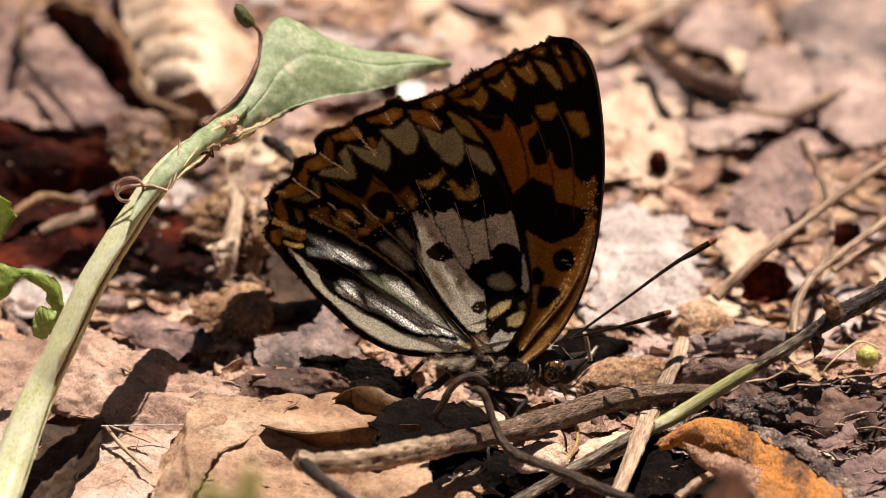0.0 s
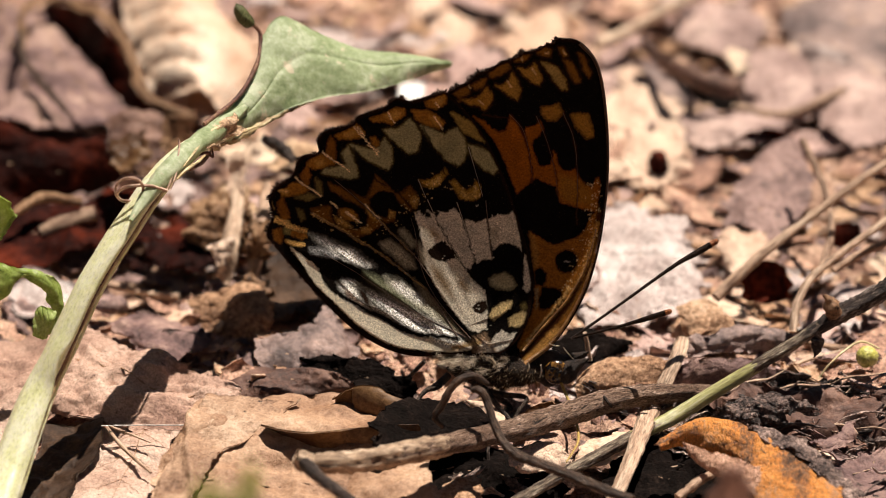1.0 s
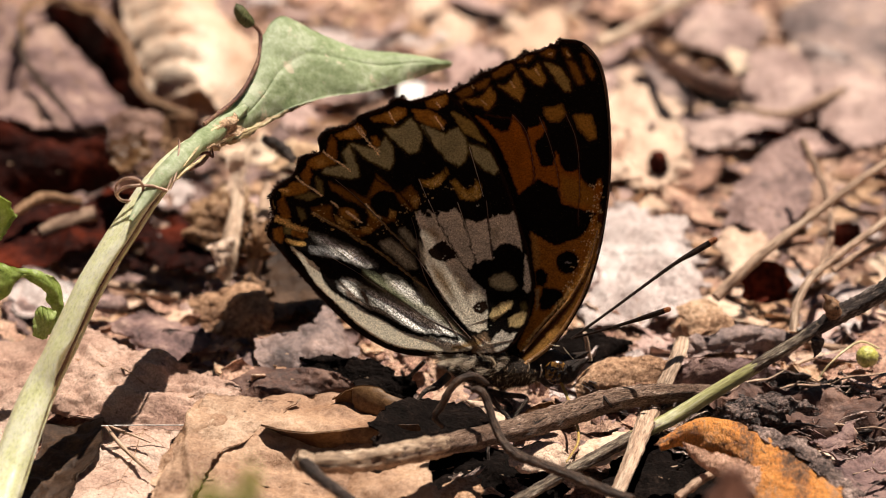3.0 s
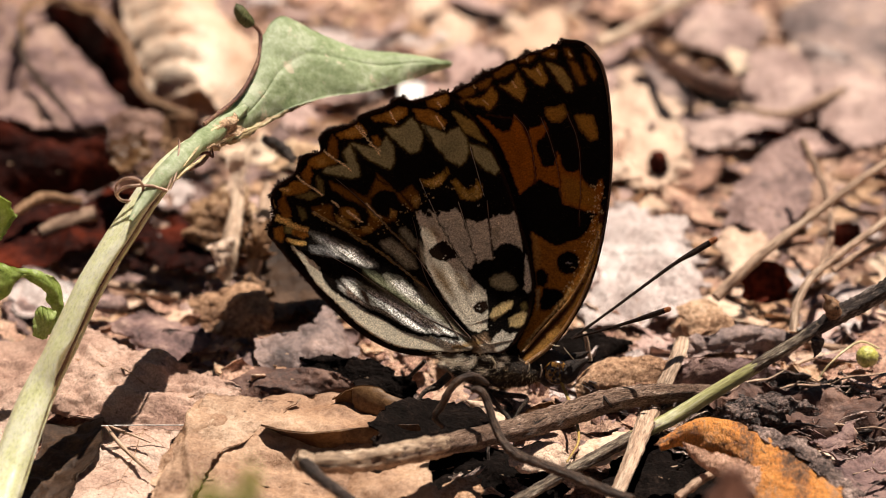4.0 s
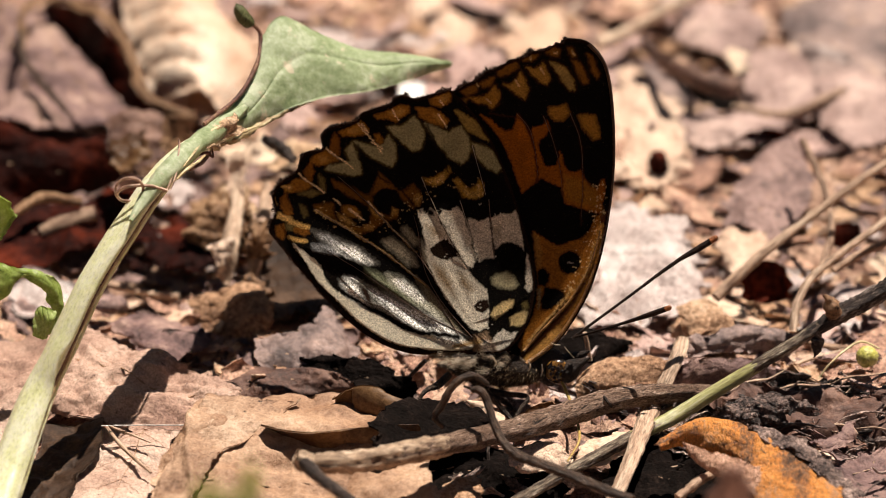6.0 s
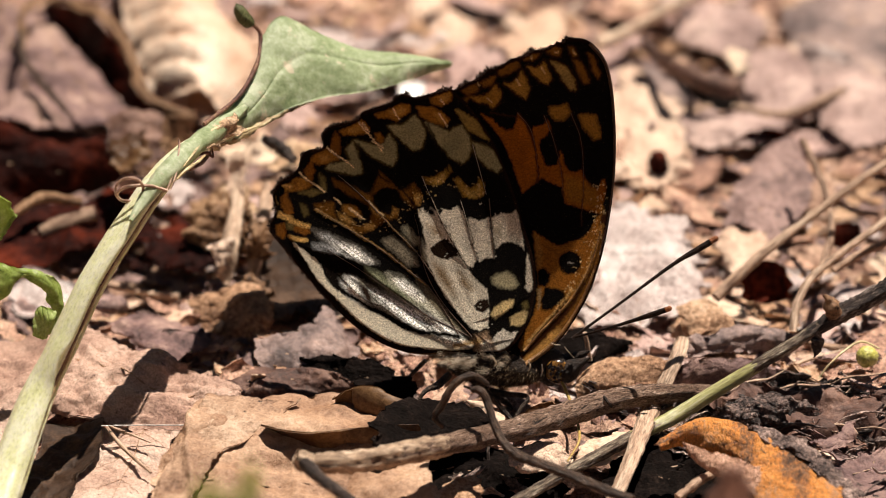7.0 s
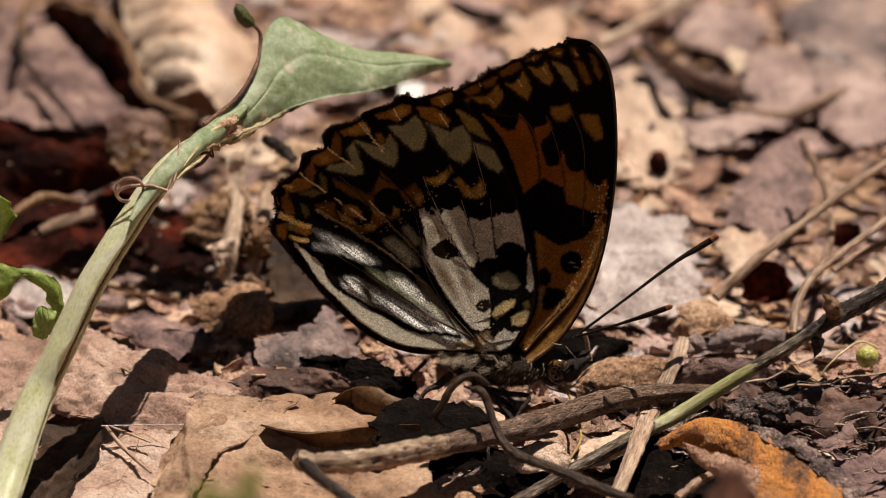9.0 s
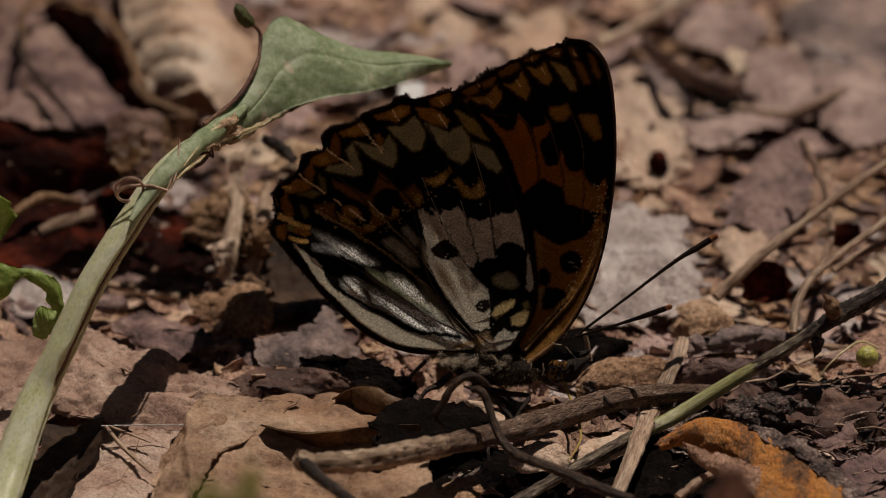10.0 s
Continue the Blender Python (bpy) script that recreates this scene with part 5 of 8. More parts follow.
    root = c1 + np.column_stack([rng.uniform(-3.6, 3.0, n), rng.uniform(-1.7, -0.7, n), rng.uniform(-0.9, 0.7, n)])
    tuft = rng.integers(0, 17, n)
    lean_x, lean_z = rng.normal(-0.6, 0.6, 17)[tuft], rng.normal(0.1, 0.6, 17)[tuft]
    root = c1 + np.column_stack([np.linspace(-5.6, 3.2, 17)[tuft] + rng.normal(0, 0.28, n), rng.uniform(-2.7, -1.6, n), (rng.uniform(-1.6, 0.9, 17) - np.clip(np.linspace(-5.6, 3.2, 17) - 2, 0, 9) * 0.35)[tuft] + rng.normal(0, 0.25, n)])
    way = np.column_stack([lean_x + rng.normal(0, 0.25, n), rng.normal(-0.5, 0.25, n), lean_z + rng.normal(0, 0.25, n)])
    part("fur", blades(root, way, rng.uniform(0.4, 1.1, n), rng.uniform(0.005, 0.010, n), 8), silver_fur_mat, thorax, "silvery tufts at the wing roots", smooth=False)
    n = 500
    c2 = np.array((7.96, 0.50, 5.83))
    d = rng.normal(size=(n, 3))
    d /= np.linalg.norm(d, axis=1)[:, None]
    d[:, 1] = np.abs(d[:, 1]) * np.where(rng.random(n) < 0.4, -0.5, 1)
    part("fur", blades(c2 + d * 1.6, d + np.array([0.5, 0, 0.2]), rng.uniform(0.4, 1.0, n), rng.uniform(0.03, 0.05, n), 9), head_mat, head, smooth=False)
    for q in ([(5.23, -3.20, 8.40, 0.10), (5.38, -3.30, 7.78, 0.12), (5.16, -3.20, 7.05, 0.08)], [(6.93, -2.60, 7.73, 0.09), (7.01, -2.70, 6.77, 0.11), (6.80, -2.60, 5.88, 0.07)], [(0.52, -3.40, 9.18, 0.12), (0.97, -3.50, 8.40, 0.13), (0.68, -3.40, 7.84, 0.08)],
              [(8.05, -0.60, 9.81, 0.05), (8.78, -0.80, 9.59, 0.06), (9.37, -0.80, 9.59, 0.05)], [(9.89, -0.80, 9.33, 0.05), (10.40, -1.00, 8.69, 0.06), (11.15, -1.00, 7.76, 0.05)]):
        part("white_tuft", tube(q, 14, 8, 0.3, 3), silver_fur_mat, head, "white hair tuft")
    # long silvery hair lying back along the side of the body
    n = 220
    r0 = np.array((-2.11, -3.00, 8.46))
    root = r0 + np.column_stack([rng.uniform(-3.6, 0.6, n), rng.uniform(-0.4, 0.5, n), rng.normal(0, 0.32, n)])
    part("fur", blades(root, np.column_stack([np.full(n, -1.0), rng.normal(-0.1, 0.2, n), rng.normal(-0.18, 0.22, n)]), rng.uniform(0.8, 1.8, n), rng.uniform(0.008, 0.016, n), 21), silver_fur_mat, fly, "long silvery hair along the body", smooth=False)
    part("proboscis", tube([(9.56, -1.20, 4.41, 0.22), (10.43, -3.00, 3.06, 0.22), (11.10, -6.00, 2.56, 0.2), (11.59, -10.50, 2.78, 0.19), (11.49, -15.00, 3.18, 0.16), (9.94, -20.00, 3.23, 0.1)], 40, 10), tongue_mat, fly, "thin yellow proboscis")
    # legs: thigh, shin and foot in one jointed rod each
    for q in ([(-5.04, -1.40, 5.61, 0.5), (-6.52, -2.60, 4.68, 0.52), (-7.99, -3.60, 4.48, 0.36), (-8.80, -4.20, 3.81, 0.26), (-9.38, -5.00, 2.32, 0.22), (-9.60, -5.60, 1.22, 0.14)],
              [(-8.22, 2.00, 5.74, 0.3), (-10.15, 2.20, 3.42, 0.26), (-11.35, 2.40, 1.61, 0.22), (-12.17, 2.60, 0.13, 0.12)],
              [(-0.39, -2.00, 3.58, 0.4), (1.23, -3.20, 2.06, 0.34), (2.55, -4.20, 0.93, 0.3), (3.21, -4.80, 0.43, 0.22)],
              [(-0.68, -0.60, 2.96, 0.4), (1.98, -1.40, 2.65, 0.42), (5.06, -2.40, 2.71, 0.3), (4.17, -3.60, 1.61, 0.28), (3.13, -4.80, 0.43, 0.16)]):
        part("leg", tube(q, 36, 9, 0.12, 5), leg_mat, fly, "dark jointed leg")
    # antennae, each turning at its root
    roots = ((10.88, 0.90, 9.66), (11.28, -0.30, 10.49))
    ends = ([(10.88, 0.90, 9.66), (16.93, 3.40, 13.33), (24.32, 6.20, 18.02), (27.27, 7.00, 19.60), (29.92, 7.60, 21.12)],
            [(11.28, -0.30, 10.49), (14.63, -1.00, 11.96), (18.24, -2.00, 13.77), (21.11, -3.00, 15.40), (23.55, -3.60, 16.73)])
    feelers = []
    for root, line in zip(roots, ends):
        p = np.array(line) - np.array(root)
        r = np.array([0.20, 0.19, 0.27, 0.43, 0.40])
        shaft = curve(np.column_stack([p, r * (1 if root[1] > 0 else 0.85)]), 60)
        an = part("antenna", tube(shaft[:56], 56, 9, 0.05, 2), antenna_mat, fly, "black clubbed antenna", at=root)
        tip = new("antenna_tip", make_mesh("antenna_tip", *tube([*shaft[55:59].tolist(), (*shaft[59, :3], 0.16)], 10, 9), tip_mat))
        tip.parent = an
        tagged(tip, "rusty orange club tip")
        feelers.append(an)
    # wings
    hind_tips = [(-4.65, 34.13), (-6.84, 33.61), (-9.26, 33.01), (-10.80, 33.46), (-11.82, 33.01), (-12.56, 32.34), (-14.76, 31.59), (-16.22, 31.07), (-16.89, 30.10), (-19.01, 29.58), (-20.70, 28.98), (-21.44, 27.94), (-21.37, 26.38), (-23.13, 26.08), (-24.09, 25.33), (-24.69, 23.55), (-26.31, 22.36), (-27.41, 21.33), (-27.86, 19.92), (-27.50, 18.00), (-28.16, 16.59), (-28.32, 15.34)]
    hind_line = margin([([(-1.33, -0.57), (2.9, 0.3), (5.6, 4.4), (6.25, 10.3), (4.53, 16.99), (2.61, 22.92), (0.26, 28.1), (-2.6, 32.16), (-4.65, 34.13)], 0, 260), (hind_tips, 0, 330),
                        ([(-28.32, 15.34), (-25.82, 12.25), (-23.40, 9.46), (-20.97, 6.69), (-17.15, 3.05), (-12.73, 0.44), (-8.69, -0.42), (-5.01, -0.14), (-1.33, -0.57)], 0, 190)])
    fore_tips = [(10.39, 40.91), (9.08, 40.23), (6.02, 39.18), (3.10, 38.06), (0.03, 36.55), (-2.75, 34.90), (-6.11, 33.46)]
    fore_line = margin([([(4.94, -2.36), (8.99, 0.53), (12.75, 5.93), (14.80, 11.36), (16.11, 17.72), (16.73, 24.49), (16.46, 32.34), (15.39, 37.60), (13.32, 40.30), (10.39, 40.91)], 0, 330), (fore_tips, 0.3, 230),
                        ([(-6.11, 33.46), (-8.32, 24.85), (-3.91, 12.98), (1.25, 1.99), (3.46, -1.64), (4.94, -2.36)], 0, 120)])
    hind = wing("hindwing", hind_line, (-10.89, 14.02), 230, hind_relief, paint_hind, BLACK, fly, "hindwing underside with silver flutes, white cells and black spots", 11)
    fore = wing("forewing", fore_line, (7.09, 19.22), 210, fore_relief, paint_fore, BLACK, fly, "forewing underside, orange with black blotches", 12)
    fringe(hind, hind_line[258:590], hind_relief, 5)
    fringe(hind, hind_line[590:690], hind_relief, 9, 0.25)
    fringe(fore, fore_line[300:560], fore_relief, 6)
    fringe(fore, fore_line[40:300], fore_relief, 7, 0.12)
    for q in ([(-7.29, 19.92), (-5.97, 16.96), (-4.50, 14.16), (-2.66, 11.07)], [(-3.47, 19.47), (-2.73, 17.11), (-2.00, 14.45), (-1.33, 11.96)], [(-8.46, 22.59), (-7.44, 20.07)], [(-1.86, 26.75), (-0.98, 23.48), (-0.09, 20.14)]):
        vein(hind, q, hind_relief, 0.05, vein_mat)
    for q in ([(0.28, 19.62), (0.58, 16.08), (0.95, 12.03)], [(-1.99, 1.89), (-4.94, 5.08), (-7.14, 8.29), (-8.47, 11.81), (-8.91, 15.34), (-9.49, 17.55)], [(-3.76, 2.18), (-7.59, 8.15), (-9.79, 9.90), (-12.73, 12.25), (-15.67, 14.23), (-20.08, 16.96), (-22.57, 18.51)], [(-6.85, 9.46), (-9.20, 12.69), (-11.70, 15.19), (-14.05, 17.70), (-16.40, 20.14), (-19.33, 22.73)], [(-1.99, 1.74), (-9.06, 5.23), (-13.47, 8.29), (-16.41, 10.34), (-20.82, 13.13)]):
        vein(hind, q, hind_relief, 0.07, dark_vein_mat)
    for q in ([(4.00, 30.86), (5.62, 28.76), (6.37, 25.77), (6.75, 21.89)], [(7.45, 30.48), (8.71, 27.12), (9.61, 23.38), (9.92, 20.03)], [(10.90, 30.85), (12.24, 27.11), (12.56, 21.89), (12.28, 15.95)]):
        vein(fore, q, fore_relief, 0.05, dark_vein_mat, -0.02)
    vein(fore, [(4.79, -0.34), (7.15, 2.28), (10.24, 5.49), (12.30, 8.42), (13.77, 11.73), (14.79, 15.20)], fore_relief, 0.20, costa_mat, 0.0)
    vein(fore, [(4.94, -2.07), (8.77, 0.83), (12.30, 6.07), (14.21, 10.77)], fore_relief, 0.36, costa_mat, -0.05)
    vein(fore, [(13.32, 40.00), (15.32, 37.45), (16.31, 32.34), (16.59, 24.49), (15.96, 17.72), (14.65, 12.10)], fore_relief, 0.26, dark_costa_mat, -0.05)
    # wings of the far side, seen along their rims
    far_hind = wing("hindwing", hind_line[::3] * 0.90, (-10.89, 14.02), 40, lambda x, y: camber(y) - 0.9, lambda c: c.patch([(-24.26, 12.68), (-21.19, 8.66), (-15.32, 3.59), (-7.81, 1.5), (-1.92, 1.64), (-7.81, -0.15), (-16.79, 2.09), (-23.54, 8.81)], CREAM),
                    (0.16, 0.075, 0.035), fly, "brown hindwing of the far side", 13, far_wing_mat)
    far_fore = wing("forewing", fore_line[::3] * 0.985, (7.09, 19.22), 40, lambda x, y: camber(y) - 1.3 - 0.0009 * (x - 6) ** 2 + 0.022 * (y - 14), lambda c: None, SOOT, fly, "orange-brown forewing of the far side", 14, far_wing_mat)
    fringe(far_hind, hind_line[590:690] * 0.90, lambda x, y: camber(y) - 0.9, 15, 0.5)
    return fly, fore, hind, far_fore, far_hind, feelers


butterfly, fore_wing, hind_wing, far_fore_wing, far_hind_wing, feelers = build_butterfly()


# ---- plant with a pale stem and one green leaf ----
def build_plant():
    line = [(-64.64, -46.00, 2.84, 2.5), (-62.51, -34.00, 3.67, 2.45), (-57.78, -19.00, 12.45, 2.2), (-54.49, -14.50, 18.16, 2.1), (-51.12, -10.00, 23.91, 2.0), (-46.98, -5.00, 29.01, 1.95), (-43.07, 0.00, 32.93, 1.85), (-39.51, 6.00, 34.19, 1.7), (-35.80, 14.00, 32.92, 1.4), (-31.89, 19.00, 33.14, 0.8)]
    plant = thing("green_plant", (-64.64, -46.00, 2.84), "pale green plant stem arching up to one torn green leaf", "plant")
    stem = part("stem", tube([(x, y, z, r * 1.06) for x, y, z, r in line], 140, 40, 0.03, 4, 0.6, 6, 0.04), stem_mat, plant, "pale yellow-green ribbed stem")
    for u, size, lift, material, label in ((0.34, 0.06, 1.0, rim_mat, "thin brown groove along the stem"), (0.52, 0.17, 0.90, stem_mat, "pale raised rib of the stem"), (0.70, 0.09, 0.92, rim_mat, "dark brown streak along the stem"),
                                           (0.82, 0.13, 0.82, rib_mat, "tan rib of the stem"), (0.97, 0.12, 0.6, stem_mat, "pale edge of the stem")):
        q = np.array(line)
        r = q[:, 3].copy()
        out = math.sqrt(1 - u * u) * lift if u < 0.95 else 0.1
        q[:, 0] += r * u * 0.92
        q[:, 1] -= r * out * 0.84
        q[:, 2] += r * (0.34 * out - 0.46 * u)
        q[:, 3] = r * size
        part("rib", tube(q.tolist(), 120, 12, 0.14, int(u * 50)), material, stem, label)
    part("leaf_blade", leaf_sheet([(-36.74, 14, 34.24), (-32.97, 19, 35.37), (-30.64, 24, 37.54), (-30.12, 28, 39.73), (-27.66, 32, 41.12), (-23.21, 33, 38.47), (-17.23, 34, 35.31), (-11.97, 36, 33.75), (-5.46, 38, 31.5)], [(-35.79, 13, 31.44), (-31.86, 17, 31.4), (-28.97, 20, 32.05), (-26.03, 22, 32.71), (-21.62, 25, 32.72), (-16.43, 28, 31.98), (-13.45, 31, 31.41), (-10.08, 34, 31.11), (-5.31, 38, 31)],
                                  bulge=0.9, ribs=7, rib_h=0.10, wrinkle=0.15, crease=0.12, ragged=0.12, seed=4, nu=90, nv=44, midrib=0.15), green_mat, plant, "soft green leaf with a curled brown margin")
    part("leaf_sheath", tube([(-45.78, -7.60, 31.44, 0.3), (-44.07, -3.60, 32.60, 1.0), (-41.45, 0.20, 34.38, 1.45), (-38.33, 6.00, 35.01, 1.5), (-35.21, 12.60, 34.45, 1.4), (-31.84, 18.00, 34.88, 0.5)], 70, 26, 0.06, 14, 0.9, 4, 0.05), green_mat, plant, "green leaf base running down the stem")
    for q in ([(-40.09, -1.20, 34.12, 0.14), (-38.85, 0.60, 34.66, 0.22), (-37.79, 3.00, 34.25, 0.2), (-36.72, 5.60, 34.06, 0.12)], [(-39.27, 0.40, 35.09, 0.1), (-37.95, 4.00, 35.53, 0.2), (-36.90, 7.40, 35.77, 0.24), (-35.98, 10.00, 35.60, 0.14)],
              [(-36.23, 8.00, 33.99, 0.2), (-34.46, 11.60, 33.48, 0.3), (-32.48, 14.00, 33.09, 0.26), (-30.21, 17.00, 32.57, 0.12)], [(-36.23, 9.00, 35.61, 0.3), (-34.88, 12.00, 35.25, 0.42), (-33.65, 14.60, 34.77, 0.2)]):
        part("torn_fibre", tube(q, 24, 8, 0.45, 6), rib_mat, plant, "torn brown fibre")
    part("torn_tissue", leaf_sheet([(-36.93, 8, 35.3), (-35.44, 11.4, 35.39), (-33.62, 14, 35.4)], [(-36.07, 7.8, 34.09), (-34.42, 10.8, 33.88), (-32.59, 13.4, 34.05)], bulge=0.4, wrinkle=0.8, crease=0.6, ragged=1.4, seed=91, nu=36, nv=20, grain=2, thick=0.12), straw_crumb_mat, plant, "dry torn tissue at the leaf base")
    part("leaf_rim", tube([(-37.11, 12.60, 34.95, 0.34), (-32.93, 18.20, 36.10, 0.30), (-30.67, 23.00, 38.11, 0.30), (-30.09, 27.00, 39.72, 0.26), (-30.25, 28.00, 40.89, 0.24), (-31.13, 28.00, 42.05, 0.2), (-31.57, 28.00, 42.71, 0.12)], 40, 8, 0.25, 3), rim_mat, plant, "dark dried leaf margin")
    part("leaf_lobe", leaf_sheet([(-33.47, 28, 44.86), (-32.43, 28, 44.53), (-31.41, 28, 43.37), (-31.05, 28, 42.21)], [(-33.4, 28, 44.53), (-33.18, 27.5, 43.28), (-32.31, 27.5, 41.96), (-31.13, 28, 41.88)], bulge=0.5, wrinkle=0.1, ragged=0.1, seed=8, nu=20, nv=10), olive_mat, plant, "small dark green curled lobe")
    part("torn_edge", tube([(-36.14, 12.40, 31.75, 0.4), (-32.58, 16.40, 31.38, 0.45), (-28.96, 19.60, 32.09, 0.35), (-26.04, 22.00, 32.55, 0.28), (-23.39, 24.00, 32.71, 0.12)], 60, 10, 0.7, 9), rib_mat, plant, "torn yellow-brown leaf edge")
    # dried tendril curled round the stem, and a few withered hairs
    part("tendril", tube([(-41.35, -2.60, 33.22, 0.2), (-43.62, -3.20, 34.18, 0.2), (-46.49, -3.40, 34.12, 0.2), (-47.71, -3.00, 32.78, 0.2), (-46.74, -2.60, 31.59, 0.2), (-44.86, -2.40, 32.14, 0.19),
                          (-44.32, -3.60, 34.23, 0.19), (-45.13, -4.00, 35.57, 0.19), (-46.74, -3.60, 35.36, 0.18), (-47.81, -3.20, 34.02, 0.17), (-47.59, -2.80, 32.18, 0.15), (-45.72, -2.80, 31.69, 0.14)], 90, 8), tendril_mat, plant, "thin dry curled tendril")
    for q in ([(-41.37, -2.40, 32.95, 0.12), (-40.81, -1.20, 34.12, 0.14), (-40.16, 1.20, 35.58, 0.13), (-39.86, 3.40, 36.82, 0.12), (-40.09, 4.00, 37.33, 0.08)], [(-40.94, -2.20, 33.01, 0.1), (-40.38, -1.20, 34.12, 0.12), (-39.94, 1.00, 35.27, 0.1)],
              [(-43.34, -3.00, 34.08, 0.13), (-42.49, -2.80, 33.73, 0.13), (-41.50, -2.60, 33.06, 0.12)]):
        part("withered_hair", tube(q, 20, 7, 0.2, 2), tendril_mat, plant)
    for q in ([(-41.03, 0.00, 33.18, 0.16), (-40.17, 1.00, 34.46, 0.15), (-39.91, 2.50, 36.14, 0.12), (-40.09, 4.00, 37.17, 0.07)], [(-38.06, 6.00, 33.86, 0.2), (-36.49, 7.00, 33.68, 0.2), (-35.77, 7.00, 33.02, 0.15), (-35.89, 7.00, 34.50, 0.08)],
              [(-37.69, 8.50, 35.13, 0.3), (-36.61, 11.00, 35.26, 0.35), (-35.21, 13.00, 35.41, 0.2)], [(-38.68, 3.00, 33.43, 0.3), (-37.25, 7.00, 32.36, 0.34), (-36.08, 11.00, 31.97, 0.2)]):
        part("withered_hair", tube(q, 20, 7, 0.3, 2), rim_mat, plant)
    return plant


build_plant()


# ---- large fallen leaves ----
def fallen_leaf(name, a, b, material, label, rib=0.5, side_ribs=3, rib_size=0.12, rib_mat_used=None, **shape):
    if rib is not None:
        thick = shape.pop("thick", 0.22)
        p = leaf_grid(a, b, **shape)
        nu, nv = p.shape[:2]
        low = p.reshape(-1, 3)[:, 2].argmin()
        leaf = thing(name, tuple(float(q) for q in p.reshape(-1, 3)[low]), label, "dead leaf", "fallen leaves")
        part("blade", slab(p, thick), material, leaf)
        lift = np.array([0, -0.05, 0.08])
        mat = rib_mat_used or leaf_rib_mat

        def along(u0, v0, u1, v1, r0, r1, n=14):
            rows = []
            for q in np.linspace(0, 1, n):
                i, j = (u0 + (u1 - u0) * q) * (nu - 1), (v0 + (v1 - v0) * (q ** 0.85)) * (nv - 1)
                w = p[min(max(int(round(i)), 0), nu - 1), min(max(int(round(j)), 0), nv - 1)] + lift
                rows.append((*w, r0 + (r1 - r0) * q))
            return tube(rows, n * 3, 7, 0.15, 3)

        part("midrib", along(0.02, rib, 0.97, rib, rib_size, rib_size * 0.4, 20), mat, leaf, "raised midrib of the leaf")
        for k in range(side_ribs):
            u = 0.08 + 0.8 * k / side_ribs
            for end in (0.04, 0.96):
                part("side_rib", along(u, rib, min(u + 0.16, 0.97), end, rib_size * 0.5, rib_size * 0.18), mat, leaf)
        return leaf
    return solo(name, leaf_sheet(a, b, **shape), material, label, "dead leaf", "fallen leaves")

fallen_leaf("dead_leaf", [(-54.97, 129.53, 3), (-53.19, 107.45, 6), (-51.14, 96.02, 6), (-48.97, 87.08, 4), (-43.93, 78.71, 2)], [(-43.34, 127.4, 4), (-38.8, 107.61, 5), (-34.29, 96.2, 5), (-32.7, 88.92, 4), (-37.41, 77.46, 2)], pale_mat,
            "large pale cream dead leaf with raised ribs", rib=0.06, side_ribs=0, bulge=6, ribs=7, rib_h=1.5, one_side=True, wrinkle=0.5, seed=2, nu=80, nv=50)
fallen_leaf("dead_leaf", [(-68.4, 107.61, 5), (-66.05, 94.32, 5), (-61.83, 81.77, 5), (-57.03, 68.99, 6)], [(-64.32, 111.24, 4), (-59.07, 98.25, 4), (-54.26, 85.24, 4), (-48.5, 71.12, 6)], plum_mat,
            "greyish pink dead leaf, hollowed and curled", bulge=0.6, wrinkle=0.7, seed=3, ragged=0.3)
fallen_leaf("dead_leaf", [(-77.33, 113.86, 2), (-74.81, 102.35, 2), (-73.03, 89.28, 2), (-71.13, 74.58, 3)], [(-66.5, 111.54, 4.6), (-63.56, 96.3, 4.4), (-59.51, 83.63, 4.8), (-54.68, 69.47, 5.4)], plum_mat,
            "pinkish tan dead leaf, blotched", bulge=1, wrinkle=1.2, seed=31)
# dark wall set under the rim to give the hollow its shade
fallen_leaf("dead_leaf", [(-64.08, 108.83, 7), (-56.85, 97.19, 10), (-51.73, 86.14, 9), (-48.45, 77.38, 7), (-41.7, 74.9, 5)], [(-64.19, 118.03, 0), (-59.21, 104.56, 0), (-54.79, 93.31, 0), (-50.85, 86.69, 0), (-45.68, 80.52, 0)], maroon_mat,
            "dark sheet for the shaded hollow of a curled dead leaf", bulge=-1.5, wrinkle=0.5, seed=4)
fallen_leaf("dead_leaf", [(-67.42, 93.49, 6.5), (-68.02, 98.62, 8.4), (-66.37, 104.06, 9), (-63.22, 106.63, 8.6), (-56.11, 98.71, 10), (-50.59, 86.14, 9), (-48.11, 77.02, 7), (-41.28, 74.54, 5)], [(-66.5, 92, 6.5), (-67.29, 97.48, 8.4), (-65.76, 102.33, 9), (-62.98, 105.28, 8.6), (-56.34, 96.81, 10), (-51.19, 85.03, 9), (-48.54, 75.94, 7), (-41.73, 73.65, 5)], brown_mat,
            "rolled brown rim of a dead leaf", rib=None, bulge=0.4, wrinkle=0.2, seed=5, thick=0.4, nv=10)
fallen_leaf("dead_leaf", [(-72.08, 68.71, 9), (-67.87, 65.51, 9), (-62.91, 61.86, 8), (-57.3, 60.81, 8), (-51.98, 65.03, 8), (-45.5, 72.7, 7)], [(-71.37, 54.27, 0), (-66.73, 55.63, 0), (-62.05, 56.66, 0), (-56.67, 59.4, 0), (-51.38, 64.59, 0), (-45.37, 73.37, 0)], maroon_mat,
            "dark maroon dead leaf curled upright", bulge=2.2, wrinkle=1.0, seed=6, nu=70)
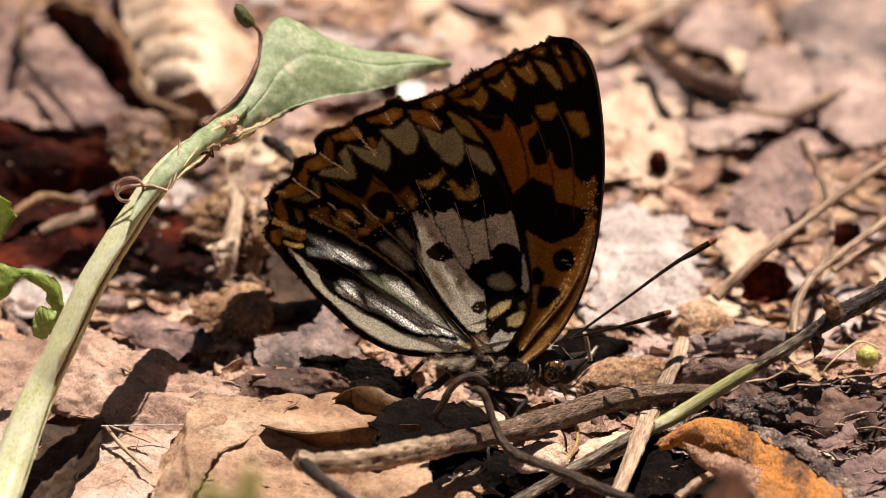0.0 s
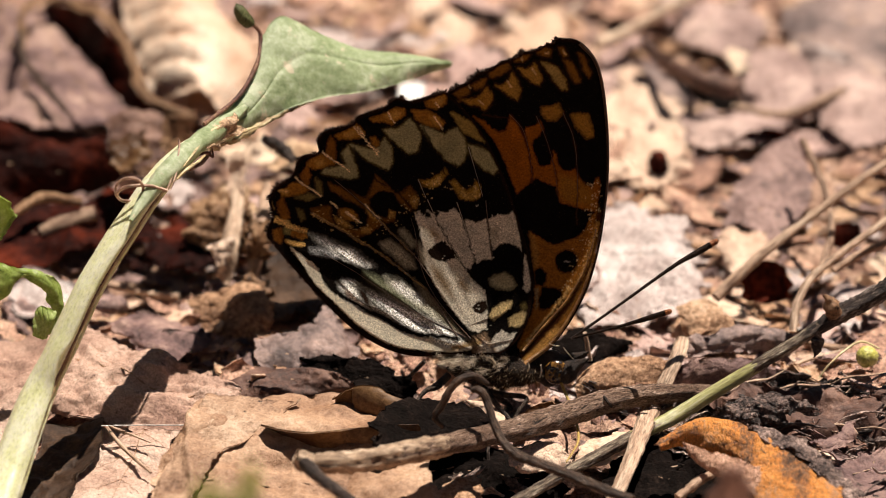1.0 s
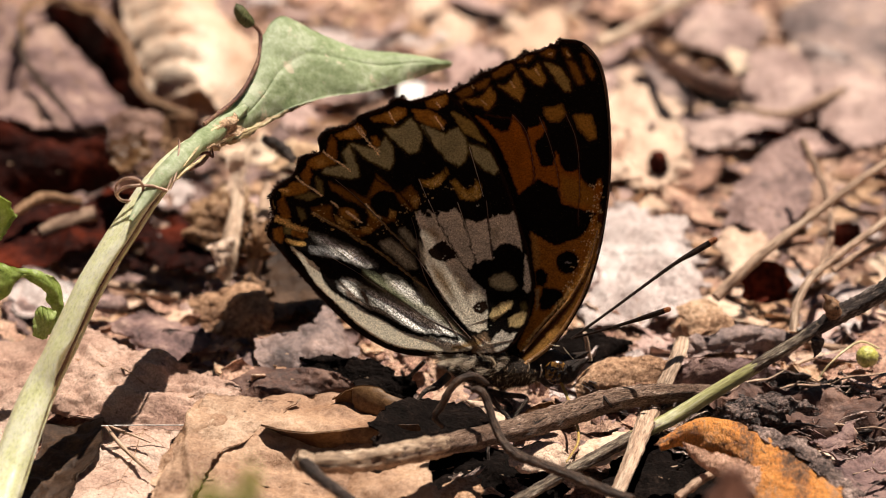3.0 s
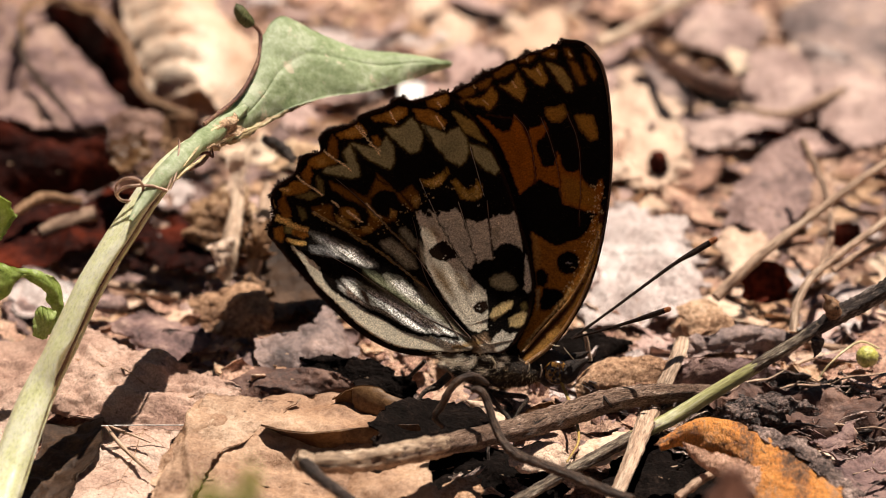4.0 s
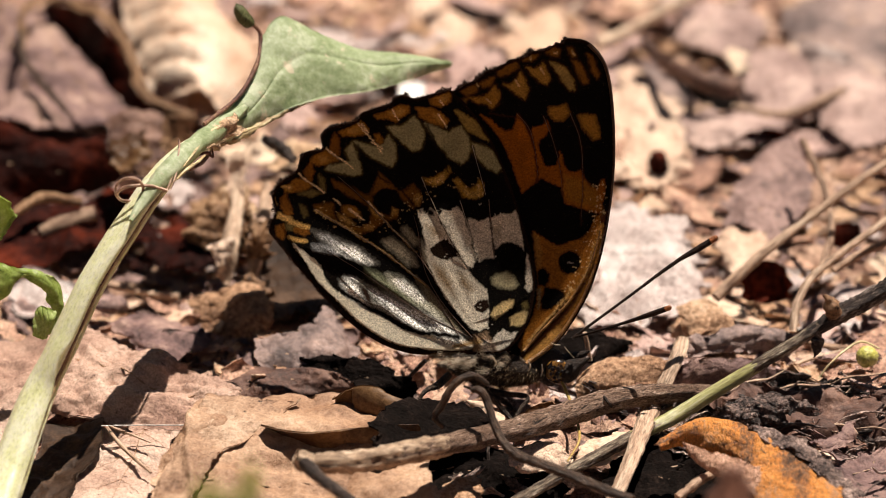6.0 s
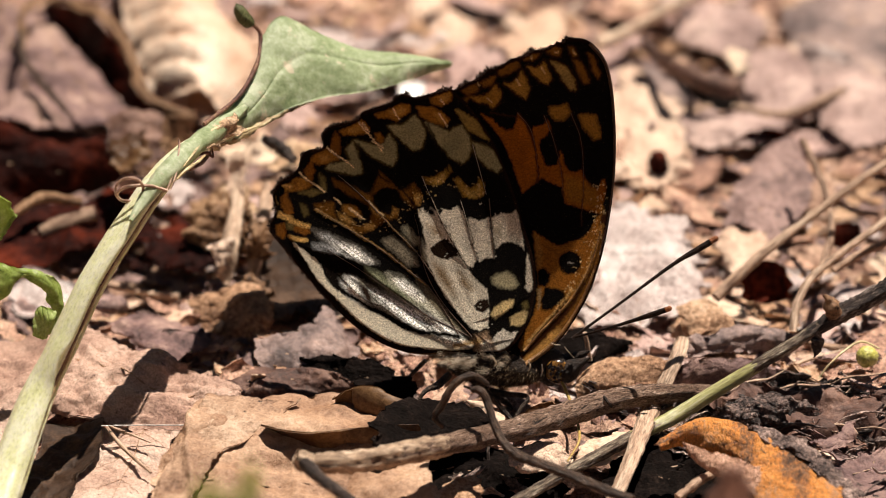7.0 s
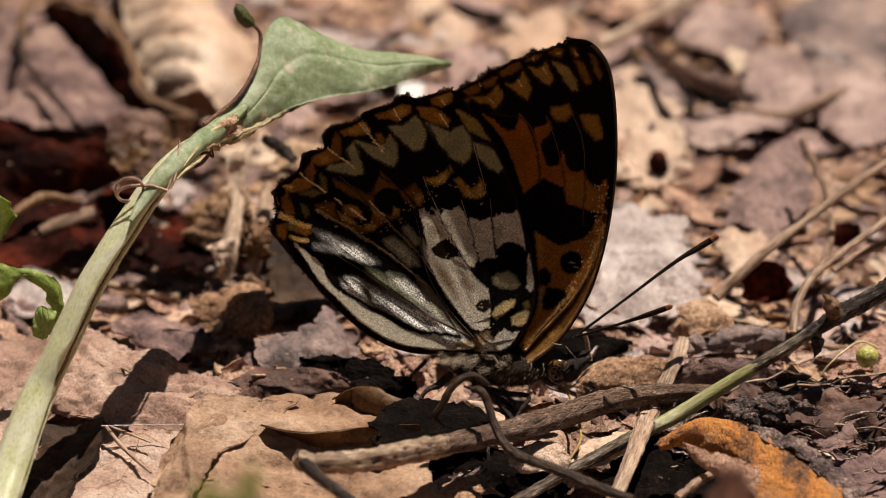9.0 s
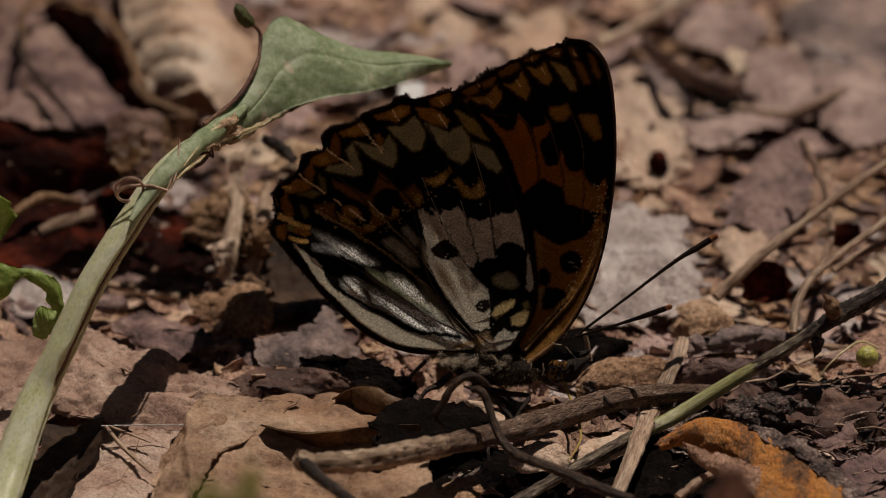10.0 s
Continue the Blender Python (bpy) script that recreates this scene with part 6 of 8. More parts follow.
fallen_leaf("dead_leaf", [(-49.03, 66.13, 1), (-46.19, 67.75, 6), (-45, 69.1, 8), (-43.7, 68.57, 8)], [(-47.95, 62.85, 0), (-44.24, 66.13, 1), (-41.99, 71.02, 3), (-41.54, 71.3, 6)], brown_mat, "dark brown folded leaf scrap", rib=None, bulge=1, wrinkle=0.5, seed=7)
fallen_leaf("dead_leaf", [(-67.7, 15.38, 2), (-59.3, 14.19, 3), (-53.2, 12.85, 3.4), (-46.91, 6.93, 3.6), (-40.09, 3.99, 3.2), (-33.66, -0.09, 2.6), (-31.36, -2.92, 2)], [(-65.86, -10.63, 1), (-59.47, -7.39, 1.5), (-55.13, -6.19, 2), (-49.15, -8.26, 2), (-43.94, -10.33, 1.5), (-39.62, -8.87, 1), (-38.15, -5.33, 1)], beige_mat,
            "pinkish beige dead leaf with fine veins", rib=0.42, side_ribs=6, rib_size=0.16, bulge=0.8, wrinkle=1.3, crease=1.1, seed=8, ragged=0.8, nu=110, nv=70, grain=9)
fallen_leaf("dead_leaf", [(-50.15, -8.61, 2.2), (-51.01, -14.59, 1.6), (-52.88, -20.41, 0.8), (-55.91, -30.33, 0)], [(-40.39, -10.91, 2), (-41.08, -15.69, 1.4), (-42.35, -21.83, 0.8), (-43.63, -30.33, 0)], beige_mat, "flat beige dead leaf with a forked rib", rib=0.55, side_ribs=3, rib_size=0.07, bulge=0.4, crease=0.6, wrinkle=0.6, seed=9, ragged=0.6, nu=70, nv=50)
# sepia darker than the scrap itself: the stem's shadow is in the colour
fallen_leaf("dead_leaf", [(-57.27, -9.31, 2.6), (-58.28, -14.59, 1.6), (-60.08, -20.75, 1), (-62, -28.94, -0)], [(-50.06, -9.59, 3.6), (-49.88, -15.9, 3.2), (-52.73, -22.46, 2), (-55, -28.94, -0)], sepia_mat, "brown leaf scrap, coloured dark for the stem's shadow", rib=None, bulge=-0.6, wrinkle=0.4, seed=10, ragged=0.3)
fallen_leaf("dead_leaf", [(-42.03, -17.01, 2), (-39.43, -12.65, 3), (-37.91, -9.57, 4.6), (-36.53, -6.89, 5.6), (-33.03, -6.91, 4.6), (-27.21, -5.67, 4.4), (-21.35, -4.83, 4.6), (-15.49, -4.06, 4), (-10.34, -4.68, 3)], [(-44.29, -34.49, 0), (-38.67, -33.11, 0), (-33.69, -33.11, 0), (-28.71, -33.11, 0), (-23.73, -33.11, 0), (-19.46, -33.11, 0), (-13.77, -33.11, 0), (-8.08, -33.11, 0), (-5.23, -33.11, 0)], golden_mat,
            "broad golden tan dead leaf with small dark specks", rib=0.62, side_ribs=7, rib_size=0.13, rib_mat_used=dark_rib_mat, fold=(0.20, -0.15, 0.045, 1.2), crease=0.65, bulge=1.0, wrinkle=1.5, seed=11, ragged=0.5, nu=100, nv=70, grain=11, midrib=0.3)
fallen_leaf("dead_leaf", [(-43.51, -32.35, 1.2), (-41.45, -22.86, 3.4), (-38.78, -17, 5), (-37.49, -12.09, 6.2), (-36.72, -8.78, 7)], [(-38.55, -35.07, 2), (-35.95, -23.94, 3.2), (-32.66, -18.33, 4.6), (-29.15, -14.2, 5.4), (-24.2, -8.14, 5.8)], umber_mat, "crumpled tan dead leaf with deep creases", rib=0.5, side_ribs=3, rib_size=0.12, bulge=0.3, wrinkle=1.1, crease=0.35, fold=(0.55, -0.4, 0.05, 0.9), seed=50, ragged=0.4, nu=90, nv=60, grain=10)
# dark strip below the curl: brown leaf with its shade coloured in
fallen_leaf("dead_leaf", [(-29.25, -15.54, 6), (-25.44, -17.52, 6.3), (-21.82, -17.98, 6.4), (-16.77, -17.17, 6.6), (-13.17, -16.24, 6.4), (-9.2, -15.25, 6)], [(-28.07, -12.59, 2.8), (-24.82, -14.69, 2.5), (-20.43, -16.55, 2.4), (-16.08, -17.18, 2.6), (-12.46, -16.31, 2.6), (-8.84, -15.15, 2.6)], rolled_mat, "brown curled leaf edge, its shade put into the colour", rib=0.6, side_ribs=0, rib_size=0.08, rib_mat_used=dark_rib_mat, bulge=0.5, wrinkle=0.12, crease=0.15, seed=12, ragged=0.1, nu=70, nv=24)
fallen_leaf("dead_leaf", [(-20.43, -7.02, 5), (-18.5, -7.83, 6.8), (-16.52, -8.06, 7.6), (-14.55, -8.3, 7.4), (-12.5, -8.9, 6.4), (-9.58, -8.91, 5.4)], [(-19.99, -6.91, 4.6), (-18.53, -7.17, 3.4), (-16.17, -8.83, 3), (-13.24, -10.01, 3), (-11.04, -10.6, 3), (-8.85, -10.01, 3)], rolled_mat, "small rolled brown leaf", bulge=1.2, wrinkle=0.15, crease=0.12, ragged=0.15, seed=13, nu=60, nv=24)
# the shadow beneath the body is put into this leaf's black colour
fallen_leaf("dead_leaf", [(-11.06, -6.45, 4), (-6.66, -5.98, 3.4), (-2.26, -6.76, 3), (1.39, -8.26, 2)], [(-10.31, -11.33, 1.4), (-5.93, -12.09, 1), (-1.55, -11.4, 0.6), (1.38, -10.67, 0.6)], black_mat, "leaf under the butterfly, coloured dark for its shadow", bulge=1.2, wrinkle=0.7, seed=14)
# added dark sheet, imitates the deep shade under the main twig
fallen_leaf("dead_leaf", [(-13.25, -10.97, -1), (-5.93, -9.51, -1), (1.39, -10.09, -1), (9.47, -9.23, -1.5)], [(-12.45, -21.07, -3), (-5.21, -20.4, -3.4), (2.04, -19.38, -4), (10.05, -17.96, -4)], black_mat, "black sheet for the shade beneath the twig", bulge=0.8, wrinkle=1.2, seed=51, ragged=0.8, grain=5)
# sunlit here, so the butterfly's shade is given as black colour
fallen_leaf("dead_leaf", [(-15.33, -16.46, 6.60), (-12.84, -11.73, 6.40), (-9.22, -8.60, 5.80), (-4.83, -7.79, 5.00), (-0.30, -9.87, 4.00)], [(-14.35, -20.86, 5.80), (-12.05, -20.19, 5.00), (-9.54, -18.18, 4.00), (-5.56, -15.58, 3.00), (-0.17, -11.83, 2.60)], black_mat, "leaf under the butterfly's feet, black for the shade on it", rib=0.5, side_ribs=2, rib_mat_used=dark_rib_mat, bulge=0.5, wrinkle=0.35, crease=0.4, seed=88, ragged=0.8, nu=70, nv=34)
fallen_leaf("dead_leaf", [(-2.99, -4.09, 3), (-0.05, -4.87, 2.6), (2.51, -6.79, 2)], [(-2.1, -4.17, 2.2), (0.09, -6.97, 1.6), (2.12, -9.52, 1.2)], pale_mat, "pale tan leaf scrap", rib=None, bulge=0.4, wrinkle=0.3, seed=15)
fallen_leaf("dead_leaf", [(20.98, -19.53, 5.20), (23.03, -18.09, 6.20), (25.51, -16.87, 7.00), (28.04, -16.70, 7.40), (30.89, -17.63, 7.60), (33.71, -19.02, 7.40), (36.51, -20.92, 7.00), (39.62, -23.55, 6.20), (43.01, -27.46, 5.00), (46.31, -32.37, 3.60)], [(21.57, -19.50, 4.60), (23.46, -18.90, 5.00), (25.60, -19.24, 5.20), (28.42, -20.97, 5.20), (31.10, -22.34, 5.00), (32.56, -24.93, 4.60), (33.16, -27.73, 4.00), (33.46, -30.64, 3.40), (33.50, -33.11, 2.80), (33.73, -34.54, 2.00)], orange_mat,
            "orange and grey-brown dead leaf, curled over a dark hollow", rib=0.45, side_ribs=6, rib_size=0.15, rib_mat_used=dark_rib_mat, bulge=1.1, crease=0.4, wrinkle=0.4, seed=16, ragged=0.25, nu=110, nv=50, grain=5)
fallen_leaf("dead_leaf", [(24.88, -20.69, 6.20), (26.75, -22.32, 6.40), (29.21, -23.61, 6.40), (31.69, -24.41, 6.20), (34.47, -26.28, 5.80)], [(25.67, -21.48, 5.00), (26.88, -23.65, 4.60), (28.55, -25.24, 4.20), (31.04, -27.17, 4.00), (34.32, -30.64, 3.40)], flap_mat, "torn pinkish inner flap of the orange leaf", rib=None, bulge=0.3, wrinkle=0.35, crease=0.3, seed=17, ragged=0.4, nu=60, nv=40, grain=4)
# black sheet laid over the scraps in place of the hollow's shadow
fallen_leaf("dead_leaf", [(16.02, -11.13, -0.50), (20.85, -8.34, 0.00), (26.63, -10.53, 0.00), (33.66, -16.92, -0.50)], [(13.92, -22.93, -2.00), (19.69, -22.93, -2.00), (26.19, -22.93, -2.00), (33.40, -22.93, -2.00)], black_mat, "black sheet for the shaded hollow under the orange leaf", bulge=-0.6, wrinkle=1.0, seed=71, ragged=0.8, grain=5)
fallen_leaf("dead_leaf", [(33.39, -18.29, 7.40), (36.34, -19.83, 7.20), (39.70, -21.95, 6.60), (43.15, -24.80, 5.60), (47.19, -29.56, 4.00)], [(33.66, -19.95, 7.60), (36.21, -22.27, 7.20), (38.84, -24.47, 6.40), (41.57, -27.29, 5.40), (44.22, -31.30, 4.20)], char_mat, "rotten grey margin along the orange leaf", rib=None, bulge=0.3, wrinkle=0.6, seed=74, ragged=1.0, grain=3, nu=80, nv=20)
fallen_leaf("dead_leaf", [(44.47, -17.76, 1.6), (46.72, -16.43, 2), (49.41, -15.28, 2), (53.79, -13.13, 1.6)], [(43.57, -26.14, 0), (45.64, -27.54, 0), (49.22, -27.54, 0), (53.62, -26.14, 0)], plum_mat, "pinkish grey dead leaf with dark shadows", bulge=0.6, wrinkle=1.0, seed=75, ragged=0.9, nu=40, nv=30)
# rotten base layer whose dark colour also gives the heap's shaded cavities
fallen_leaf("dead_leaf", [(29.05, -3.57, 3.20), (34.27, -2.03, 3.60), (40.88, -2.39, 3.80), (46.71, -3.53, 3.60), (52.70, -2.47, 3.00)], [(31.05, -9.30, 1.40), (35.32, -11.88, 1.20), (41.06, -13.72, 1.00), (46.25, -12.26, 1.00), (52.12, -11.92, 0.80)], brown_flake_mat, "dark rotten leaf layer, dark also for the heap's shaded cavities", rib=0.4, side_ribs=3, rib_size=0.16, rib_mat_used=dark_rib_mat, bulge=0.4, wrinkle=1.3, seed=76, ragged=1.2, nu=70, nv=40, grain=4)
fallen_leaf("dead_leaf", [(41.44, -17.77, 4.60), (44.02, -16.64, 5.20), (46.69, -14.37, 5.40)], [(42.28, -18.55, 3.80), (45.08, -17.74, 4.00), (47.25, -15.25, 4.40)], plum_mat, "pinkish ribbed scrap of leaf on the heap", rib=0.5, side_ribs=3, rib_size=0.12, bulge=0.3, wrinkle=0.4, crease=0.6, seed=105, ragged=0.8, nu=40, nv=20)
fallen_leaf("dead_leaf", [(31.58, -11.53, 5.20), (35.30, -9.55, 6.00), (38.98, -9.01, 6.20), (42.57, -10.32, 5.60)], [(33.78, -11.93, 4.00), (36.37, -10.83, 4.80), (39.31, -10.15, 5.00), (42.18, -11.21, 4.60)], char_mat, "grey rotten leaf ridge on the heap", rib=None, bulge=0.3, wrinkle=0.8, crease=0.9, seed=106, ragged=1.4, nu=60, nv=24, grain=2)
fallen_leaf("dead_leaf", [(31.05, -8.32, 5.4), (33.53, -7.95, 6.2), (36.57, -8.55, 6.2), (38.86, -9.8, 5.4)], [(30.56, -10.47, 3.6), (33.37, -12.34, 4), (36.46, -11.76, 4), (38.58, -10.47, 3.6)], char_mat, "grey fibrous rotten leaf", bulge=0.5, wrinkle=1.0, seed=77, ragged=1.4, nu=50, nv=26, grain=2.5)
# the curl's dark colour includes the shade of its hollow
fallen_leaf("dead_leaf", [(34.36, 26.91, 4), (35.73, 28.03, 6), (38.04, 28.57, 6.4), (40.45, 27.53, 5.4), (41.47, 25.95, 4)], [(34.79, 27.96, 1), (36.56, 26.68, 1), (38.55, 26.68, 1), (40.43, 27.64, 1), (41.44, 29.25, 1)], maroon_mat, "dark brown curled leaf, dark also for its shaded hollow", bulge=-1.2, wrinkle=0.4, seed=78, ragged=0.4, nu=40, nv=24)
# scrap added where a small hollow lies in black shade
fallen_leaf("dead_leaf", [(47.46, 43.52, 3), (48.7, 43.95, 4), (50.54, 43.62, 4), (51.64, 43.18, 3)], [(47.77, 44.72, 0.6), (49.13, 44.05, 0.6), (50.53, 44.05, 0.6), (51.69, 45.05, 0.6)], maroon_mat, "small dark scrap standing for a shaded hollow", rib=None, bulge=-0.8, wrinkle=0.3, seed=79, ragged=0.4, nu=30, nv=20)
# maroon sheet in place of the shade below the arch
fallen_leaf("dead_leaf", [(34.74, 71.45, 2.6), (38.27, 72.24, 4), (41.52, 72.95, 4), (46.05, 67.49, 3)], [(35.25, 71.41, 1), (38.77, 74.25, 1), (41.63, 73.54, 1), (45.28, 66.83, 1)], maroon_mat, "dark sheet for the shade under an arched leaf", bulge=-0.5, wrinkle=0.5, seed=85, ragged=0.6, nu=40, nv=20)
fallen_leaf("dead_leaf", [(13.51, 20.62, 0.5), (13.01, 32.48, 1), (15.93, 44.69, 1.5), (17.75, 54.06, 1)], [(27.55, 22.86, 1), (29.42, 31.55, 1.5), (27.95, 43.02, 1.5), (25.57, 52.36, 1)], ash_mat, "bleached whitish leaf remains", rib=0.45, side_ribs=3, rib_size=0.12, bulge=0.8, wrinkle=1.2, seed=18, ragged=1.0, nu=70, nv=60, grain=6)
fallen_leaf("dead_leaf", [(14.79, 61.89, 0.5), (15.93, 76.35, 1.2), (18.42, 90.89, 1.2), (20.65, 99.55, 0.6)], [(25.87, 60.35, 0.4), (28.18, 69.25, 1.2), (28.32, 83.56, 1.2), (25.43, 93.95, 0.6)], peach_mat, "pale peach dead leaf lying flat", bulge=0.4, wrinkle=1.4, seed=19, ragged=1.6, grain=8)
# added over lit litter; its dark colour stands for the curled leaf's shade
fallen_leaf("dead_leaf", [(-69.61, 53.29, 3), (-61.53, 49.9, 3), (-53.84, 52.61, 3), (-47.56, 56.03, 3)], [(-68.33, 34.61, 1.6), (-60.81, 37.55, 1.6), (-52.44, 40.19, 1.6), (-45.23, 43.83, 1.6)], maroon_mat, "dark maroon leaf added for the shade by the curled leaf", bulge=0.6, wrinkle=1.2, seed=54, ragged=1.2)
# covers the litter behind the stem to imitate its black shaded gaps
fallen_leaf("dead_leaf", [(-44.11, 45.76, 3.4), (-40.3, 48.12, 3.4), (-37.15, 47.2, 3), (-35.46, 42.99, 2.4)], [(-48.37, 36.24, 1.6), (-43.66, 34.56, 1.8), (-39.77, 33.59, 1.8), (-35.96, 34.61, 1.6)], maroon_mat, "dark leaf added for the shaded gaps behind the stem", bulge=0.4, wrinkle=1.2, seed=55, ragged=1.2)
fallen_leaf("dead_leaf", [(-52.38, 53, 11.09), (-49.86, 56, 11.5), (-47.34, 56, 11.85)], [(-50.99, 47, 10.83), (-48.34, 47, 10.83), (-45.93, 49, 11.55)], rolled_mat, "small brown scrap of dead leaf", rib=None, bulge=0.6, wrinkle=0.8, ragged=0.8, seed=83, nu=30, nv=20, grain=3)
scrap_lines = [([(-36.86, 46, 7.85), (-34.7, 47, 8.64), (-32.34, 46, 8.55)], [(-36.28, 42, 6.78), (-34.16, 41, 6.6), (-32.08, 42, 7.3)]), ([(-35.56, 43, 5.47), (-33.41, 44, 5.56), (-31.38, 43, 4.85)], [(-35.71, 38, 5.04), (-33.56, 38, 4.16), (-31.54, 38, 4.69)])]
scrap_lines += [([(-32.17, 31, 10.47), (-30.33, 31, 10.9), (-29.13, 31, 9.6)], [(-32.66, 30, 6.68), (-30.76, 30, 5.64), (-29.3, 30, 6.68)]), ([(-30.33, 58, 8.54), (-26.44, 60, 8.06), (-22.45, 58, 7.84)], [(-29.38, 52, 8.96), (-26.26, 52, 8.26), (-22.75, 53, 8.63)]),
                            ([(-37.09, 34, 6.29), (-35.54, 34, 7.15), (-34.28, 33, 6.82)], [(-36.92, 32, 3), (-35.56, 32, 2.13), (-34.31, 32, 3.35)]), ([(-33.76, 27, 3.95), (-31.83, 27, 4.82), (-29.87, 27, 3.52)], [(-33.36, 25, 1.13), (-31.46, 25, 0.53), (-29.54, 25, 1.57)])]
for k, (a, b) in enumerate(scrap_lines):
    fallen_leaf("dead_leaf", a, b, (straw_crumb_mat, peach_mat, brown_mat)[k % 3], "crumpled scrap of pale dry leaf", rib=None, bulge=1.0, wrinkle=1.0, ragged=1.0, seed=60 + k, nu=30, nv=20, grain=3)
# sepia leaf added for the dark hollow behind the hindwing
fallen_leaf("dead_leaf", [(-31.37, 41.85, 3), (-28.48, 44.43, 3.4), (-23.78, 42.76, 3.4), (-20.6, 38.54, 3)], [(-30.5, 21.18, 1.4), (-26.73, 18.93, 1.6), (-22.98, 20.82, 1.6), (-20.38, 24.15, 1.6)], sepia_mat, "dark brown dead leaf added for the hollow behind the butterfly", bulge=-0.6, wrinkle=1.2, seed=57, ragged=1.2)
fallen_leaf("dead_leaf", [(33.18, 47.08, 2), (35.18, 57.05, 3), (40.55, 69.25, 3), (43.19, 72.99, 2)], [(39.21, 42.31, 1), (43.43, 48.77, 2), (45.45, 57.05, 3), (44.6, 69.45, 2)], mauve_mat, "pinkish grey dead leaf", rib=0.5, side_ribs=4, rib_size=0.14, bulge=1.6, wrinkle=0.7, seed=22)
fallen_leaf("dead_leaf", [(11.16, 2.75, 1), (14.16, 5.26, 3), (18.65, 6.52, 4), (23.81, 4.99, 4)], [(11.88, 1.5, 0), (15.58, 1.86, 1.5), (20.04, 2.49, 2), (24.5, 2.49, 2)], tan_mat, "peach-coloured curled dead leaf", rib=0.5, side_ribs=4, rib_size=0.14, bulge=1.0, wrinkle=0.6, seed=23)
fallen_leaf("dead_leaf", [(23.92, 7.05, 2), (28.95, 3.92, 4.6), (34.15, 3.92, 4.6), (39.38, 3.74, 3)], [(24.61, 4.52, 0), (29.73, 2.75, 1), (34.92, 2.75, 1), (39.51, 4.52, 0)], plum_mat, "dark grey-brown arched dead leaf", rib=0.5, side_ribs=4, rib_size=0.14, bulge=0.8, wrinkle=0.5, seed=24)
fallen_leaf("dead_leaf", [(25.85, 19.21, 3), (28.81, 18.7, 5), (31.69, 15.55, 5), (34.62, 12.95, 3)], [(24.28, 16.57, 1), (27.92, 14.04, 2.4), (31.66, 13.21, 2), (34.62, 11.91, 1)], tan_mat, "peach dead leaf with a raised edge", bulge=0.8, wrinkle=0.7, seed=25)
fallen_leaf("dead_leaf", [(-31.14, 14.76, 2), (-27.67, 12.69, 4), (-23.17, 13.26, 5.4), (-21.73, 16.86, 6)], [(-29.69, 2.75, 1), (-24.53, 4.26, 1), (-20.09, 6.41, 1.5), (-17.17, 11.66, 2)], slate_mat, "slate-brown dead leaf in half shade", rib=0.5, side_ribs=4, rib_size=0.14, bulge=0.8, wrinkle=1.0, seed=26)
# shadow band left of the body, made as a black sheet
fallen_leaf("dead_leaf", [(-28.19, 9.19, 3.2), (-23.06, 6.68, 3.4), (-17.1, 6.68, 3.4), (-12.61, 3.38, 3.2), (-9.25, 0.11, 3)], [(-29.22, 7.97, 2), (-23.06, 5.83, 2), (-17.04, 1.33, 1.8), (-13.32, -0.72, 1.6), (-10.36, -1.87, 1.4)], black_mat, "black sheet for the shadow band beside the butterfly", bulge=-0.6, wrinkle=0.7, seed=73, ragged=1.0, grain=5)
fallen_leaf("dead_leaf", [(-36.27, 0.18, 1.6), (-33.38, 2.93, 2.6), (-27.5, 5.26, 3), (-20.03, 3.74, 3)], [(-31.81, -1.06, 0.6), (-27.39, -0.21, 0.8), (-21.49, 1.24, 1), (-15.58, 2.75, 1)], brown_flake_mat, "dark weathered plum-brown leaf lying in the hollow", bulge=0.8, wrinkle=0.8, seed=27)
fallen_leaf("dead_leaf", [(-39.88, 26.04, 1), (-36.39, 25.56, 3), (-32.53, 25.06, 5), (-30.16, 21.87, 5)], [(-38.59, 21.52, 0), (-33.85, 16.57, 1), (-30.01, 14.76, 2), (-28.64, 20.3, 2.4)], tan_mat, "crumpled tan dead leaf", bulge=1.0, wrinkle=1.2, seed=28)
fallen_leaf("dead_leaf", [(-51, 19.71, 1), (-48.39, 21.03, 2), (-44.6, 21.03, 2), (-40.71, 18.61, 1.6)], [(-46.52, 12.81, 0.5), (-42.64, 10.37, 1), (-38.96, 11.91, 1), (-36.87, 16.57, 1)], plum_mat, "greyish weathered flat dead leaf", rib=0.5, side_ribs=4, rib_size=0.14, bulge=0.8, wrinkle=0.8, seed=29)
fallen_leaf("dead_leaf", [(43.14, 3.01, 0), (45.65, 8.58, 2), (49.79, 14.76, 2), (57.21, 22.86, 1)], [(48.15, 0, 0), (51.26, 2.75, 1), (54.56, 7.31, 1), (58.02, 13.46, 1)], litter_mat, "pinkish dead leaf under the seed", bulge=0.6, wrinkle=0.6, seed=30)
fallen_leaf("dead_leaf", [(12.31, -12.09, 1), (15.22, -11.64, 2), (17.43, -10.91, 2), (18.87, -11.78, 2)], [(10.05, -16.17, 0), (12.95, -16.17, 0), (15.89, -14.86, 0.5), (18.13, -12.69, 0.5)], pale_mat, "pale dry leaf scrap among twigs", bulge=0.5, wrinkle=0.4, seed=33)
fallen_leaf("dead_leaf", [(-40.88, 44.06, 7.00), (-37.36, 44.42, 9.00), (-33.42, 42.74, 9.00), (-31.36, 37.40, 7.00)], [(-40.41, 40.00, 3.00), (-36.80, 36.59, 3.50), (-33.30, 35.77, 3.50), (-31.58, 34.37, 2.50)], brown_mat, "brownish crumpled dry leaf standing behind the stem", rib=None, bulge=0.8, wrinkle=1.1, crease=0.9, ragged=0.9, seed=101, nu=50, nv=36, grain=4)
